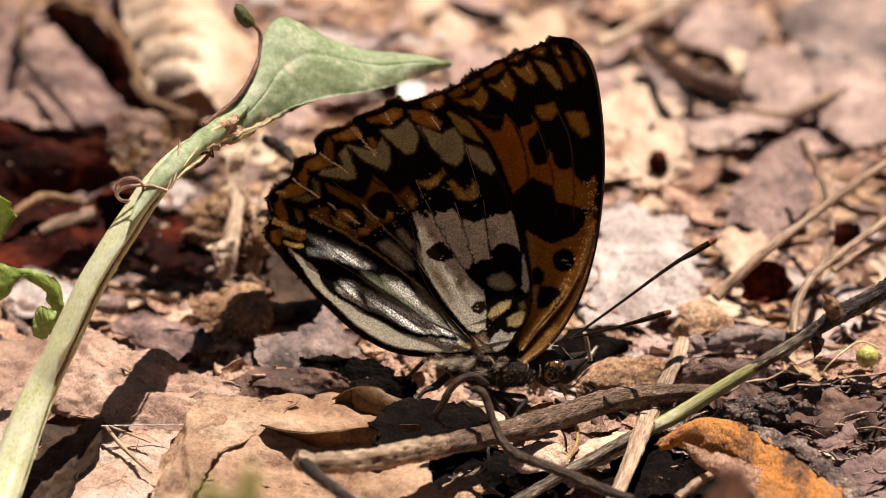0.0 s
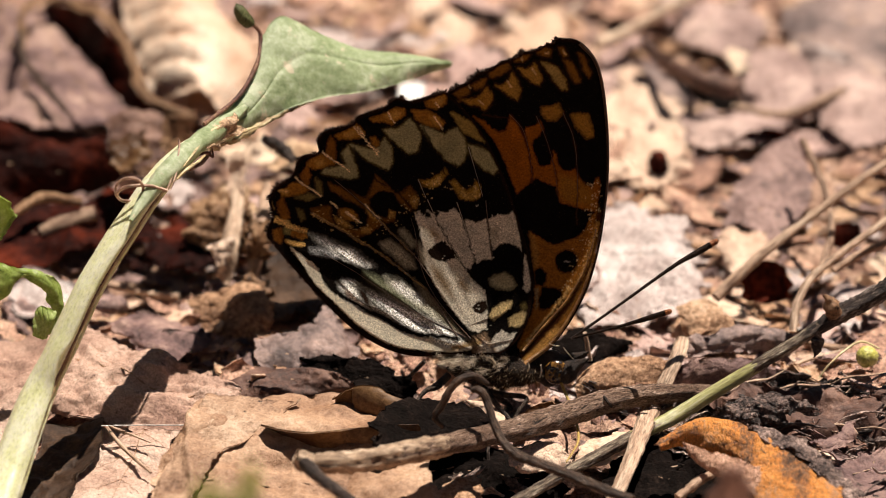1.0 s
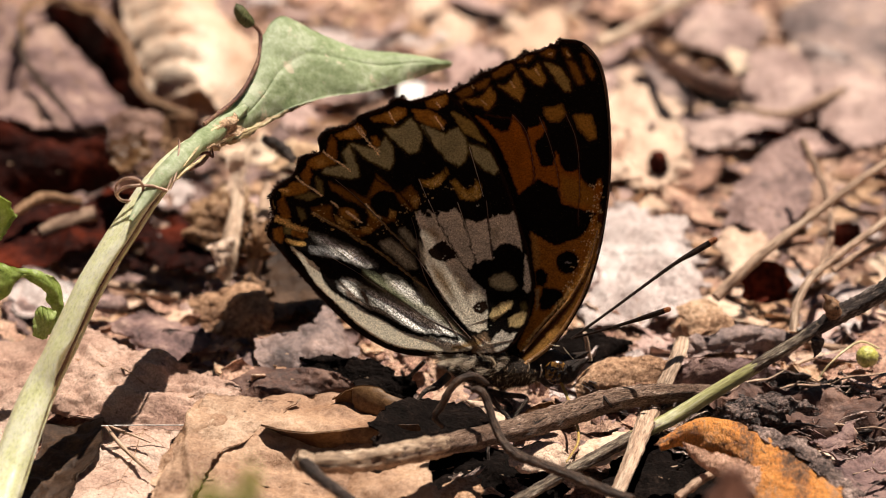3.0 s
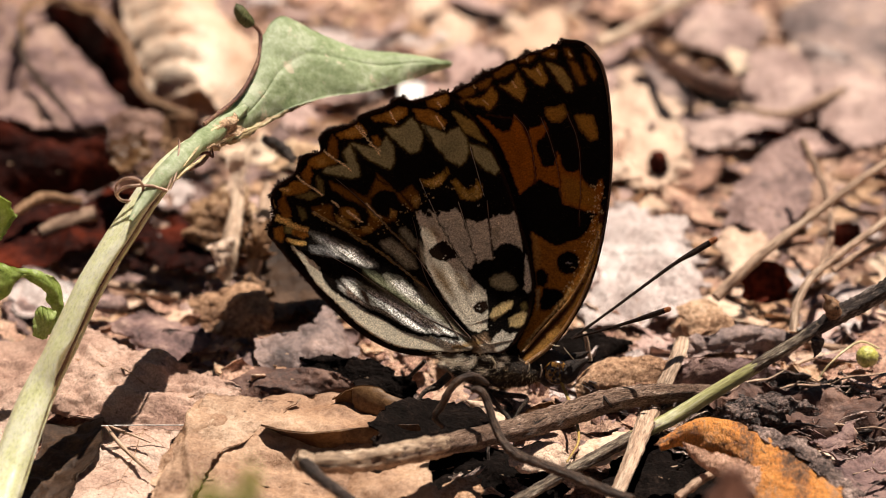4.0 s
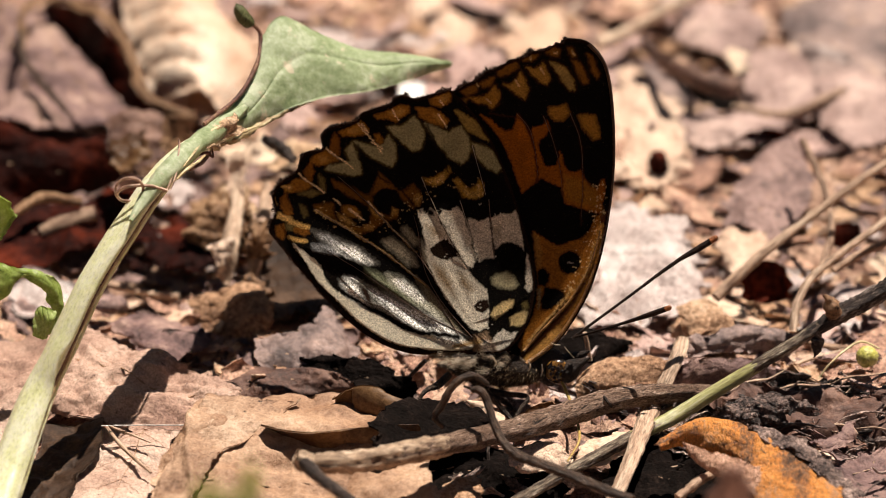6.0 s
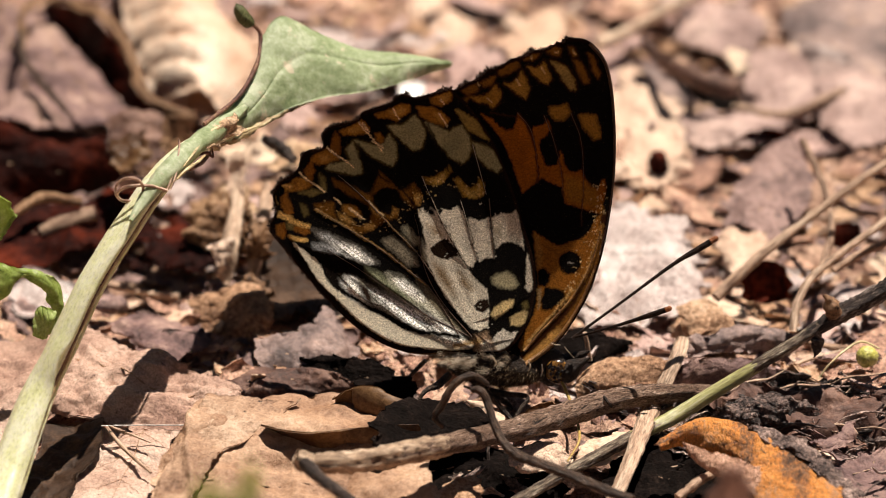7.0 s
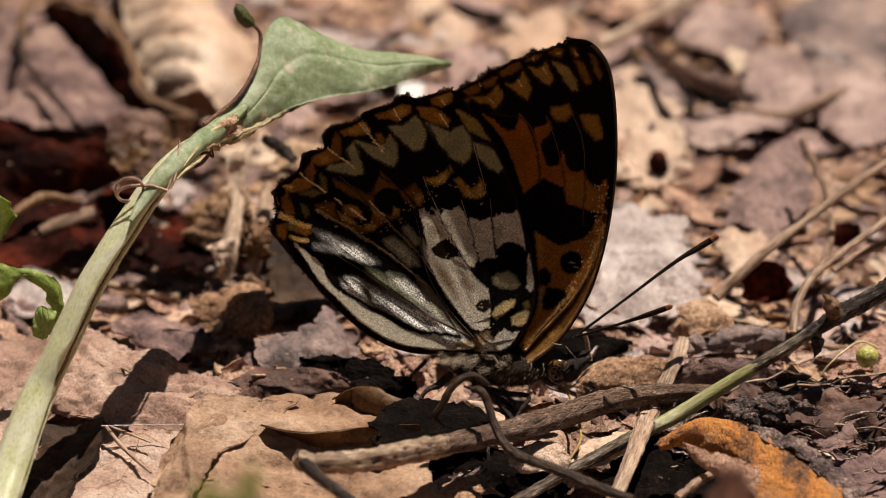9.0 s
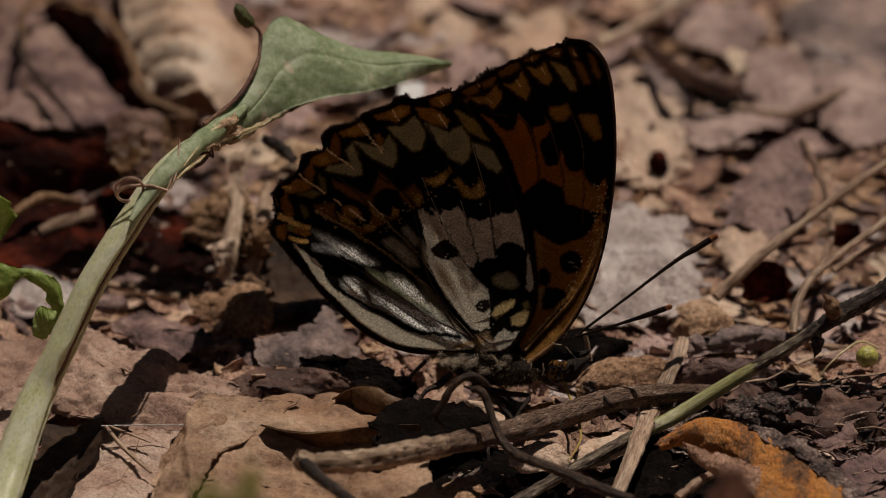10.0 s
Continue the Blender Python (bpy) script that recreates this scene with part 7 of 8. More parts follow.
fallen_leaf("dead_leaf", [(-35.48, 47.93, 12.00), (-34.29, 47.68, 13.00), (-32.97, 45.13, 13.00)], [(-35.09, 39.53, 5.00), (-33.83, 38.12, 4.00), (-32.57, 37.88, 5.00)], peach_mat, "upright pale strip of dry leaf", rib=None, bulge=0.6, wrinkle=0.5, ragged=0.5, seed=102, nu=24, nv=40, grain=4)
fallen_leaf("dead_leaf", [(23.58, 97.13, 7.00), (25.16, 90.94, 8.00), (28.18, 84.52, 8.60), (32.09, 80.89, 8.40), (36.61, 81.53, 7.00)], [(24.08, 94.29, 6.00), (26.16, 88.22, 6.60), (28.81, 83.03, 6.80), (32.33, 79.79, 6.60), (36.23, 79.62, 5.60)], brown_flake_mat, "thick brown bark-like flake, arched", rib=None, bulge=0.8, wrinkle=0.3, crease=0.3, seed=20, thick=0.7, nu=60, nv=20)
# the flake's black underside shadow, added as a sheet of its own
fallen_leaf("dead_leaf", [(26.12, 93.08, 4.40), (29.18, 87.45, 4.80), (32.53, 83.74, 5.00), (36.93, 83.81, 4.60)], [(26.69, 92.21, 3.00), (29.75, 86.30, 3.00), (32.79, 81.20, 3.00), (36.35, 80.84, 3.00)], black_mat, "black sheet for the shadow beneath the flake", rib=None, bulge=0.2, wrinkle=0.3, seed=53)
fallen_leaf("dead_leaf", [(23.19, 95.63, 2.60), (25.73, 92.95, 3.00), (29.05, 89.31, 2.60)], [(23.33, 88.82, 1.20), (26.31, 85.12, 1.40), (30.99, 83.70, 1.20)], slate_mat, "dark plum-grey dead leaf under the flake", rib=None, bulge=0.5, wrinkle=0.5, seed=103, nu=40, nv=26)
fallen_leaf("dead_leaf", [(44.58, 114.59, 2.00), (49.35, 117.24, 2.60), (54.53, 119.20, 2.60), (61.48, 121.44, 2.00)], [(44.97, 98.10, 1.20), (48.72, 91.70, 1.60), (53.65, 91.70, 1.60), (59.60, 94.37, 1.20)], slate_mat, "large flat mauve-grey dead leaf", rib=0.5, side_ribs=3, rib_size=0.2, bulge=0.8, wrinkle=0.8, seed=104, ragged=0.8, nu=60, nv=40)
fallen_leaf("dead_leaf", [(8.35, 12.87, 2.60), (12.50, 13.96, 3.20), (15.87, 13.65, 3.20), (18.63, 12.56, 2.60)], [(9.07, 10.19, 1.00), (12.79, 9.22, 1.20), (15.82, 10.45, 1.20), (18.12, 12.25, 1.40)], black_mat, "blackish rotten leaf behind the butterfly's head", rib=None, bulge=0.4, wrinkle=0.6, seed=107, ragged=0.8, nu=40, nv=24, grain=4)
fallen_leaf("dead_leaf", [(31.63, 42.34, 2.20), (34.16, 43.65, 3.00), (36.85, 42.99, 3.00), (39.67, 41.46, 2.40)], [(32.06, 37.17, 1.00), (34.38, 34.14, 1.40), (36.86, 34.46, 1.40), (39.24, 38.48, 1.00)], peach_mat, "pale peach dead leaf beside a dry stalk", rib=0.5, side_ribs=2, rib_size=0.12, bulge=0.6, wrinkle=0.8, seed=108, ragged=0.8, nu=44, nv=30)
fallen_leaf("dead_leaf", [(25.02, 17.99, 4.60), (27.09, 19.04, 5.40), (29.21, 19.36, 5.40), (31.78, 16.83, 4.20)], [(26.24, 15.10, 2.40), (28.16, 14.12, 2.60), (29.71, 15.57, 3.00), (31.66, 15.05, 2.60)], tan_mat, "pinkish tan arched leaf scrap", rib=None, bulge=0.8, wrinkle=0.6, seed=109, ragged=0.6, nu=40, nv=26)
fallen_leaf("dead_leaf", [(25.46, 9.57, 4.60), (29.61, 10.65, 5.20), (34.87, 11.21, 5.40), (40.51, 11.42, 4.60)], [(26.24, 9.17, 2.60), (30.35, 9.37, 3.00), (35.59, 9.37, 3.00), (40.16, 10.91, 3.00)], slate_mat, "dark grey rotten leaf with a curled edge", rib=0.5, side_ribs=3, rib_size=0.12, rib_mat_used=dark_rib_mat, bulge=0.6, wrinkle=0.7, seed=110, ragged=0.8, nu=60, nv=26, grain=4)
fallen_leaf("dead_leaf", [(2.42, -16.15, 1.40), (6.08, -13.99, 2.00), (10.29, -14.43, 2.00)], [(3.28, -17.89, 0.40), (6.90, -18.28, 0.80), (10.10, -17.19, 1.00)], peach_mat, "sunlit tan leaf scrap beneath the twigs", rib=None, bulge=0.4, wrinkle=0.5, seed=111, ragged=0.6, nu=36, nv=22, grain=4)
fallen_leaf("dead_leaf", [(-6.29, -22.06, 1.00), (-3.76, -20.46, 1.40), (-1.09, -20.97, 1.20)], [(-6.14, -26.30, 0.00), (-3.56, -26.92, 0.20), (-1.26, -26.36, 0.20)], tan_mat, "small tan leaf scrap in the hollow", rib=None, bulge=0.4, wrinkle=0.5, seed=112, ragged=0.6, nu=30, nv=22, grain=4)
fallen_leaf("dead_leaf", [(38.15, 97.91, 2.40), (41.69, 99.69, 3.00), (45.75, 98.18, 3.00), (49.58, 95.66, 2.40)], [(38.18, 86.15, 1.80), (41.16, 80.84, 2.00), (45.19, 80.30, 2.00), (49.23, 83.96, 1.80)], light_mauve_mat, "pinkish beige dead leaf lying flat", rib=0.5, side_ribs=3, rib_size=0.16, bulge=0.6, wrinkle=0.8, seed=113, ragged=1.0, nu=50, nv=36)
fallen_leaf("dead_leaf", [(47.78, 90.09, 2.40), (52.03, 92.95, 3.00), (56.06, 91.65, 3.00), (60.07, 90.09, 2.40)], [(47.72, 77.63, 1.80), (51.21, 72.77, 2.00), (55.21, 72.42, 2.00), (59.18, 74.95, 1.80)], light_mauve_mat, "dull pinkish dead leaf lying flat", rib=0.5, side_ribs=3, rib_size=0.16, bulge=0.6, wrinkle=0.8, seed=114, ragged=1.0, nu=50, nv=36)
fallen_leaf("dead_leaf", [(28.52, 112.78, 2.40), (32.39, 115.42, 3.00), (37.46, 115.81, 3.00), (41.59, 113.75, 2.40)], [(29.12, 105.95, 1.80), (32.71, 102.12, 2.00), (37.23, 101.17, 2.00), (41.30, 104.43, 1.80)], light_mauve_mat, "pinkish grey dead leaf lying flat", rib=0.5, side_ribs=3, rib_size=0.16, bulge=0.6, wrinkle=0.8, seed=115, ragged=1.0, nu=50, nv=36)
fallen_leaf("dead_leaf", [(28.12, 79.64, 2.60), (32.60, 80.47, 3.00), (37.43, 79.75, 3.00), (42.68, 79.10, 2.60)], [(28.38, 75.34, 1.60), (32.63, 71.04, 1.80), (37.45, 71.04, 1.80), (43.02, 74.45, 1.60)], light_mauve_mat, "dusty pink dead leaf below a bark-like flake", rib=0.5, side_ribs=2, rib_size=0.16, bulge=0.5, wrinkle=0.8, seed=116, ragged=0.9, nu=50, nv=36)
fallen_leaf("dead_leaf", [(-43.88, 83.20, 4.00), (-41.70, 83.81, 4.60), (-39.23, 82.90, 4.60), (-36.99, 81.38, 4.00)], [(-43.99, 81.27, 2.60), (-41.68, 76.19, 2.80), (-39.43, 76.55, 2.80), (-37.31, 80.55, 2.60)], peach_mat, "sunlit peach leaf scrap under a ribbed leaf", rib=None, bulge=0.5, wrinkle=0.5, seed=117, ragged=0.6, nu=36, nv=24)
fallen_leaf("dead_leaf", [(-52.83, 62.00, 10.49), (-50.23, 63.00, 11.93), (-47.30, 63.00, 11.93), (-44.59, 62.00, 11.02)], [(-52.34, 57.00, 7.36), (-50.02, 56.00, 6.63), (-47.11, 56.00, 6.81), (-45.08, 57.00, 7.71)], brown_flake_mat, "dusty brown dead leaf leaning on a maroon leaf", rib=0.5, side_ribs=2, rib_size=0.16, bulge=0.7, wrinkle=0.6, seed=118, ragged=0.6, nu=40, nv=30)


# ---- twigs and stalks ----
def twig(name, rows, material, label, category="twig", **shape):
    return solo(name, tube(rows, **shape), material, label, category, "fallen twigs")


main_twig = thing("twig", (2.04, -16.9, 3.0), "grey-brown dry twig with a wrinkled bark", "twig", "fallen twigs")
part("rod", tube([(-21.14, -32.50, 10.26, 1.18), (-16.58, -30.55, 9.37, 1.23), (-8.08, -25.67, 8.35, 1.29), (2.02, -16.90, 5.78, 1.50), (9.37, -11.00, 4.74, 1.62), (15.31, -7.00, 4.65, 1.50), (20.54, -4.00, 3.96, 1.35), (26.57, -1.00, 2.61, 1.15),
                  (34.15, 2.00, 0.74, 1.00), (41.03, 5.00, -0.27, 0.60)], 170, 30, 0.10, 3, 1.0, 7, 0.10), bark_mat, main_twig)
part("broken_end", tube([(-24.45, -32.50, 11.32, 0.89), (-23.62, -32.50, 10.75, 1.33), (-22.21, -32.50, 10.18, 1.23), (-20.08, -32.50, 10.34, 1.38), (-16.58, -30.55, 9.42, 1.34), (-12.32, -28.21, 8.96, 1.36), (-8.08, -25.67, 8.37, 1.36), (-4.81, -22.95, 7.60, 1.04)], 80, 24, 0.16, 13, 1.0, 0, 0.2), pale_end_mat, main_twig, "pale frayed broken end")
part("side_shoot", tube([(-23.24, -33.48, 10.75, 0.89), (-21.02, -38.35, 11.31, 0.73), (-17.77, -44.20, 12.16, 0.68), (-14.89, -52.00, 14.13, 0.58)], 50, 14, 0.15, 5), dark_bark_mat, main_twig, "dark side shoot")
# a thin dark line across the twig
part("bark_ring", tube([(14.82, -8.20, 6.17, 0.16), (15.25, -8.70, 5.61, 0.2), (15.86, -8.20, 4.49, 0.14)], 14, 8, 0.3), dark_bark_mat, main_twig)
green_twig = thing("twig", (2.67, -26.00, 0.34), "thin twig, green below and dark barked above", "twig", "fallen twigs")
part("grey_bark", tube([(1.23, -27.00, 0.01, 0.72), (9.23, -20.00, 1.23, 0.78), (13.66, -16.00, 1.58, 0.82), (18.42, -12.00, 2.21, 0.88)], 60, 24, 0.10, 9, 1.0, 5, 0.14), pale_bark_mat, green_twig, "flaking grey bark")
part("green_shoot", tube([(17.38, -12.60, 1.97, 0.8), (18.42, -12.00, 2.21, 0.85), (24.09, -8.00, 3.03, 1.02), (29.24, -6.00, 5.52, 0.98), (34.41, -4.00, 8.01, 0.86), (36.78, -3.00, 9.04, 0.66)], 110, 28, 0.03, 3, 1.0, 5, 0.06), green_bark_mat, green_twig, "smooth yellow-green bark")
part("grey_bark", tube([(32.79, -4.60, 7.17, 0.6), (35.14, -3.80, 8.40, 0.86), (38.83, -2.40, 10.14, 0.88), (42.99, -0.60, 12.16, 0.96)], 60, 26, 0.10, 15, 1.0, 5, 0.16), pale_bark_mat, green_twig, "flaking grey bark")
part("dark_bark", tube([(41.49, -1.40, 11.51, 0.9), (43.43, -0.40, 12.39, 1.05), (46.24, 0.60, 13.85, 1.15), (49.59, 2.00, 15.10, 1.15), (55.15, 4.00, 17.70, 1.15)], 110, 28, 0.10, 5, 1.0, 5, 0.14), dark_bark_mat, green_twig, "rough dark bark")
part("bud", tube([(44.66, -1.00, 14.06, 0.9), (44.44, -1.40, 15.53, 1.1), (43.82, -1.40, 16.78, 0.5), (43.22, -1.40, 17.28, 0.1)], 20, 12, 0.3, 6), brown_mat, green_twig, "brown dry bud scale")
part("bud", tube([(42.38, -1.00, 12.05, 0.5), (42.67, -1.60, 10.87, 0.8), (42.58, -1.60, 9.19, 0.4), (42.33, -1.40, 8.07, 0.1)], 20, 10, 0.5, 8), dark_bark_mat, green_twig)
twig("straw_stalk", [(15.09, -28.00, 1.10, 1.0), (17.70, -21.00, 3.15, 1.05), (20.03, -11.00, 3.40, 1.2), (21.39, -2.00, 1.48, 1.2), (22.92, 0.40, 3.00, 1.2), (24.78, 4.00, 5.40, 1.1), (25.67, 8.00, 5.73, 0.8)], straw_mat, "flat dry straw-coloured stalk", "stalk", n=90, sides=30, rough=0.08, seed=4, flat=0.4, fibre=0.22)
twig("tendril_twig", [(-2.41, -19.00, 13.10, 0.30), (-1.55, -19.20, 13.29, 0.49), (-0.76, -19.60, 12.69, 0.51), (-0.12, -20.60, 11.45, 0.51), (0.60, -22.40, 10.00, 0.51), (1.72, -25.00, 8.86, 0.55), (3.56, -27.00, 8.12, 0.61), (6.67, -29.00, 7.97, 0.65), (10.18, -31.00, 7.49, 0.67), (13.69, -33.00, 6.94, 0.67), (17.76, -35.00, 6.31, 0.65)], dark_twig_mat,
     "thin brown bent stalk", "stalk", n=120, sides=12, rough=0.12, seed=7, fibre=0.12)
twig("tendril_twig", [(-5.93, -19.00, 7.64, 0.25), (-7.01, -19.00, 9.22, 0.42), (-6.07, -18.50, 10.75, 0.49), (-5.21, -18.00, 12.45, 0.51), (-3.98, -17.50, 13.74, 0.53), (-2.26, -17.00, 14.12, 0.49), (-0.24, -17.00, 12.87, 0.28)], dark_twig_mat, "dark hooked dry stalk", "stalk", n=80, sides=12, rough=0.15, seed=8, fibre=0.1)
twig("straw_stalk", [(23.79, -27.15, 2.00, 0.6), (26.74, -24.33, 3.00, 0.6), (29.33, -22.45, 3.40, 0.4)], straw_mat, "short grey dry stick under the orange leaf", "stalk", n=30, sides=10, rough=0.25, seed=33)
twig("straw_stalk", [(30.63, 22.00, 4.24, 0.74), (32.81, 24.00, 5.57, 0.78), (38.99, 28.00, 9.47, 0.62), (43.66, 31.00, 11.67, 0.55), (49.92, 35.00, 14.84, 0.55), (57.82, 40.00, 17.70, 0.55)], straw_mat, "pale dry stalk lying across the litter", "stalk", n=80, sides=12, rough=0.1, seed=9)
twig("straw_stalk", [(40.24, 10.00, 5.48, 0.53), (40.93, 13.00, 8.10, 0.59), (42.83, 16.00, 10.31, 0.56), (46.70, 19.00, 12.37, 0.53), (52.16, 23.00, 14.51, 0.53), (56.84, 26.00, 16.35, 0.53)], straw_mat, "weathered grey-brown dry stalk", "stalk", n=80, sides=12, rough=0.12, seed=10)
twig("straw_stalk", [(43.68, 52.00, 12.65, 0.45), (45.32, 46.00, 11.34, 0.49), (46.40, 40.00, 10.09, 0.45), (46.51, 32.00, 8.21, 0.52), (44.05, 22.00, 6.65, 0.52)], straw_mat, "thin pale dry stalk lying on the litter", "stalk", n=60, sides=10, rough=0.15, seed=11)
twig("straw_stalk", [(46.11, 20.00, 9.44, 0.5), (49.96, 22.00, 10.94, 0.55), (55.33, 24.00, 12.44, 0.5)], straw_mat, "thin pale dry stalk lying on the litter", "stalk", n=40, sides=10, rough=0.15, seed=12)
twig("straw_stalk", [(28.96, 80.00, 2.99, 0.5), (34.72, 82.00, 2.89, 0.7), (42.74, 80.00, 2.53, 0.7), (52.00, 86.00, 3.63, 0.5)], straw_mat, "thin pale dry stalk lying on the litter", "stalk", n=40, sides=10, rough=0.2, seed=13)
twig("straw_stalk", [(16.47, 100.00, 4.07, 0.8), (20.69, 103.00, 4.45, 0.9), (26.65, 108.00, 5.74, 0.8), (31.79, 112.00, 6.60, 0.7)], straw_mat, "pale dry stalk lying on the litter", "stalk", n=40, sides=10, rough=0.2, seed=14)
twig("straw_stalk", [(-61.34, 44.00, 2.30, 1.1), (-58.10, 45.00, 3.27, 1.5), (-53.84, 46.00, 4.33, 1.2)], straw_mat, "short pale broken stalk", "stalk", n=40, sides=12, rough=0.05, seed=15)
twig("straw_stalk", [(-65.59, 42.00, 5.99, 0.6), (-61.16, 46.00, 6.79, 0.8), (-55.74, 46.00, 6.09, 0.6)], brown_mat, "dark dry leaf stalk", "stalk", n=40, sides=10, rough=0.15, seed=16)
twig("straw_stalk", [(-35.54, 31.00, 1.36, 0.7), (-34.95, 34.00, 5.42, 1.2), (-34.17, 40.00, 8.35, 1.0), (-33.86, 46.00, 10.47, 0.7), (-32.78, 52.00, 11.60, 0.5)], straw_mat, "upright crumbling dry stalk", "stalk", n=60, sides=14, rough=0.14, seed=17)
twig("straw_stalk", [(-32.05, 28.00, 2.98, 0.6), (-31.04, 32.00, 6.48, 1.2), (-30.31, 40.00, 8.35, 1.0), (-30.16, 46.00, 8.72, 0.7)], straw_mat, "upright crumbling dry stalk", "stalk", n=60, sides=14, rough=0.14, seed=18)
twig("straw_stalk", [(-30.46, 40.00, 19.17, 0.5), (-28.18, 40.00, 17.70, 0.9), (-26.22, 38.00, 16.74, 0.6)], dark_bark_mat, "short dark broken twig", n=30, sides=10, rough=0.3, seed=19)
twig("straw_stalk", [(-9.29, -11.00, 0.37, 0.3), (-8.85, -13.00, -1.85, 0.28), (-8.55, -17.00, -3.72, 0.2)], dark_bark_mat, "thin dark rootlet beneath the twig", "stalk", n=30, sides=8, rough=0.2, seed=21)
twig("straw_stalk", [(-7.54, -12.00, 0.10, 0.3), (-6.81, -14.00, -1.69, 0.45), (-8.12, -17.00, -3.72, 0.3)], dark_bark_mat, "thin dark rootlet beneath the twig", "stalk", n=30, sides=8, rough=0.2, seed=22)
twig("straw_stalk", [(-0.24, -12.00, 0.95, 0.2), (-0.10, -14.00, -1.26, 0.25), (0.03, -17.00, -3.72, 0.2)], dark_bark_mat, "thin dark rootlet beneath the twig", "stalk", n=30, sides=8, rough=0.4, seed=23)
# no stalk: a rod that imitates the plum leaf's dark curled rim
twig("leaf_stalk", [(-67.55, 94.35, 9, 0.45), (-66.62, 87.36, 8.4, 0.5), (-64.1, 80.82, 8, 0.5), (-60.97, 74.33, 7.8, 0.45), (-58.6, 69.36, 7.6, 0.25)], dark_twig_mat, "dark rod standing in for the curled rim of a plum leaf", "stalk", n=50, sides=10, rough=0.2, seed=31)
twig("straw_stalk", [(-49.46, -12.34, 4, 0.26), (-47.67, -15.18, 3.2, 0.28), (-45.36, -18.3, 2.5, 0.24), (-43.29, -21.09, 2.2, 0.18)], straw_mat, "thin forked leaf rib", "stalk", n=40, sides=8, rough=0.15, seed=24)
twig("straw_stalk", [(16.09, -12.00, 1.79, 0.3), (13.72, -14.00, 1.26, 0.35), (11.50, -16.00, 0.57, 0.2)], straw_mat, "thin dry straw scrap", "stalk", n=30, sides=8, rough=0.15, seed=25)
twig("straw_stalk", [(12.58, 4.00, 8.79, 0.3), (13.05, 4.00, 6.25, 0.32), (13.37, 4.00, 4.55, 0.25)], straw_mat, "thin upright dry straw", "stalk", n=20, sides=8, rough=0.15, seed=26)
twig("silk_thread", [(-49.98, -13.24, 4.6, 0.08), (-45.17, -13.45, 4.8, 0.08), (-38.63, -13.45, 4.8, 0.08)], silk_mat, "white thread stretched over a leaf", "thread", n=20, sides=6)
twig("straw_stalk", [(-48.86, -12.69, 4.2, 0.16), (-46.63, -13.75, 3.8, 0.18), (-43.51, -15.52, 3.4, 0.08)], straw_mat, "thin white leaf rib", "stalk", n=20, sides=6, rough=0.1)


# ---- fresh green bits, seed, pebble ----
def build_seed():
    s = thing("seed", (49.76, 4.00, 3.87), "small round yellow-green seed capsule on a thin stalk", "seed")
    part("capsule", ball((49.71, 4.00, 5.15), (1.5, 1.45, 1.45), 24, 32, 0.03, 2), seed_mat, s)
    part("stalk", tube([(51.34, 4.50, 6.14, 0.14), (48.98, 5.00, 6.88, 0.16), (46.63, 3.00, 6.64, 0.16), (44.25, 0.00, 5.94, 0.14), (43.12, -1.00, 4.81, 0.12)], 40, 8, 0.1), rib_mat, s, "thin brown seed stalk")


build_seed()
for name, a, b, label in (("green_leaflet", [(-65.79, 4, 30.46), (-63.63, 4, 29.63), (-62.23, 4, 27.99), (-61.57, 4, 25.92)], [(-66.14, 4, 21.36), (-63.91, 4, 22.03), (-62.53, 4, 23.69), (-61.28, 4, 25.67)], "serrated light green leaflet"),
                          ("green_leaflet", [(-64.92, -2, 22.74), (-61.4, -1, 21.21), (-58.87, 0, 20.18), (-56.71, 0, 19.35), (-55.47, 0, 16.85)], [(-65.06, -3, 17.23), (-62.85, -3, 17.65), (-60.72, -1, 19.88), (-57.59, -1, 17.39), (-56.09, -2, 12.1)], "bent bright green leaflet"),
                          ("green_leaflet", [(-58.84, -3, 15.48), (-57.78, -3, 16.48), (-56.35, -3, 15.82)], [(-58.87, -4, 12.86), (-57.57, -4, 12.36), (-56.05, -4, 14.03)], "small curled serrated green leaflet")):
    solo(name, leaf_sheet(a, b, bulge=0.5, ribs=5, rib_h=0.15, wrinkle=0.15, ragged=0.25, thick=0.2, seed=41, nu=40, nv=20), fresh_mat, label, "leaf", "green leaflets")
for x0, rows in (((-20.0), [(-25.62, -150.00, 74.03, 1.0), (-25.22, -152.00, 77.85, 0.8), (-25.27, -154.00, 81.32, 0.2)]), ((-28.0), [(-29.51, -160.00, 79.29, 1.2), (-29.59, -162.00, 82.55, 1.0), (-29.90, -162.00, 84.03, 0.3)]),
                 ((-24.0), [(-27.35, -158.00, 77.78, 1.2), (-27.66, -158.00, 79.28, 1.0), (-28.10, -158.00, 80.32, 0.3)])):
    solo("grass_blade", tube([(x0, -168, -2, 1.0), (x0 * 0.98, -160, 35, 1.1), *rows], 50, 10, flat=0.3), fresh_mat, "blurred green grass blade close to the lens", "grass", "grass blades")
solo("dead_leaf", leaf_sheet([(23.59, -80, 27.33), (24.77, -82, 35.36), (26.4, -84, 39.69)], [(32.13, -80, 27.33), (30.17, -82, 35.36), (27.82, -84, 39.69)], bulge=0.5, wrinkle=0.6, ragged=0.9, seed=44, nu=24, nv=16), mauve_mat, "small brown leaf scrap close to the lens", "dead leaf", "fallen leaves")
solo("pebble", ball((24.43, 65.58, 2.00), (1.5, 1.5, 2.0), 18, 22, 0.18, 4), maroon_mat, "small dark reddish pebble", "pebble")
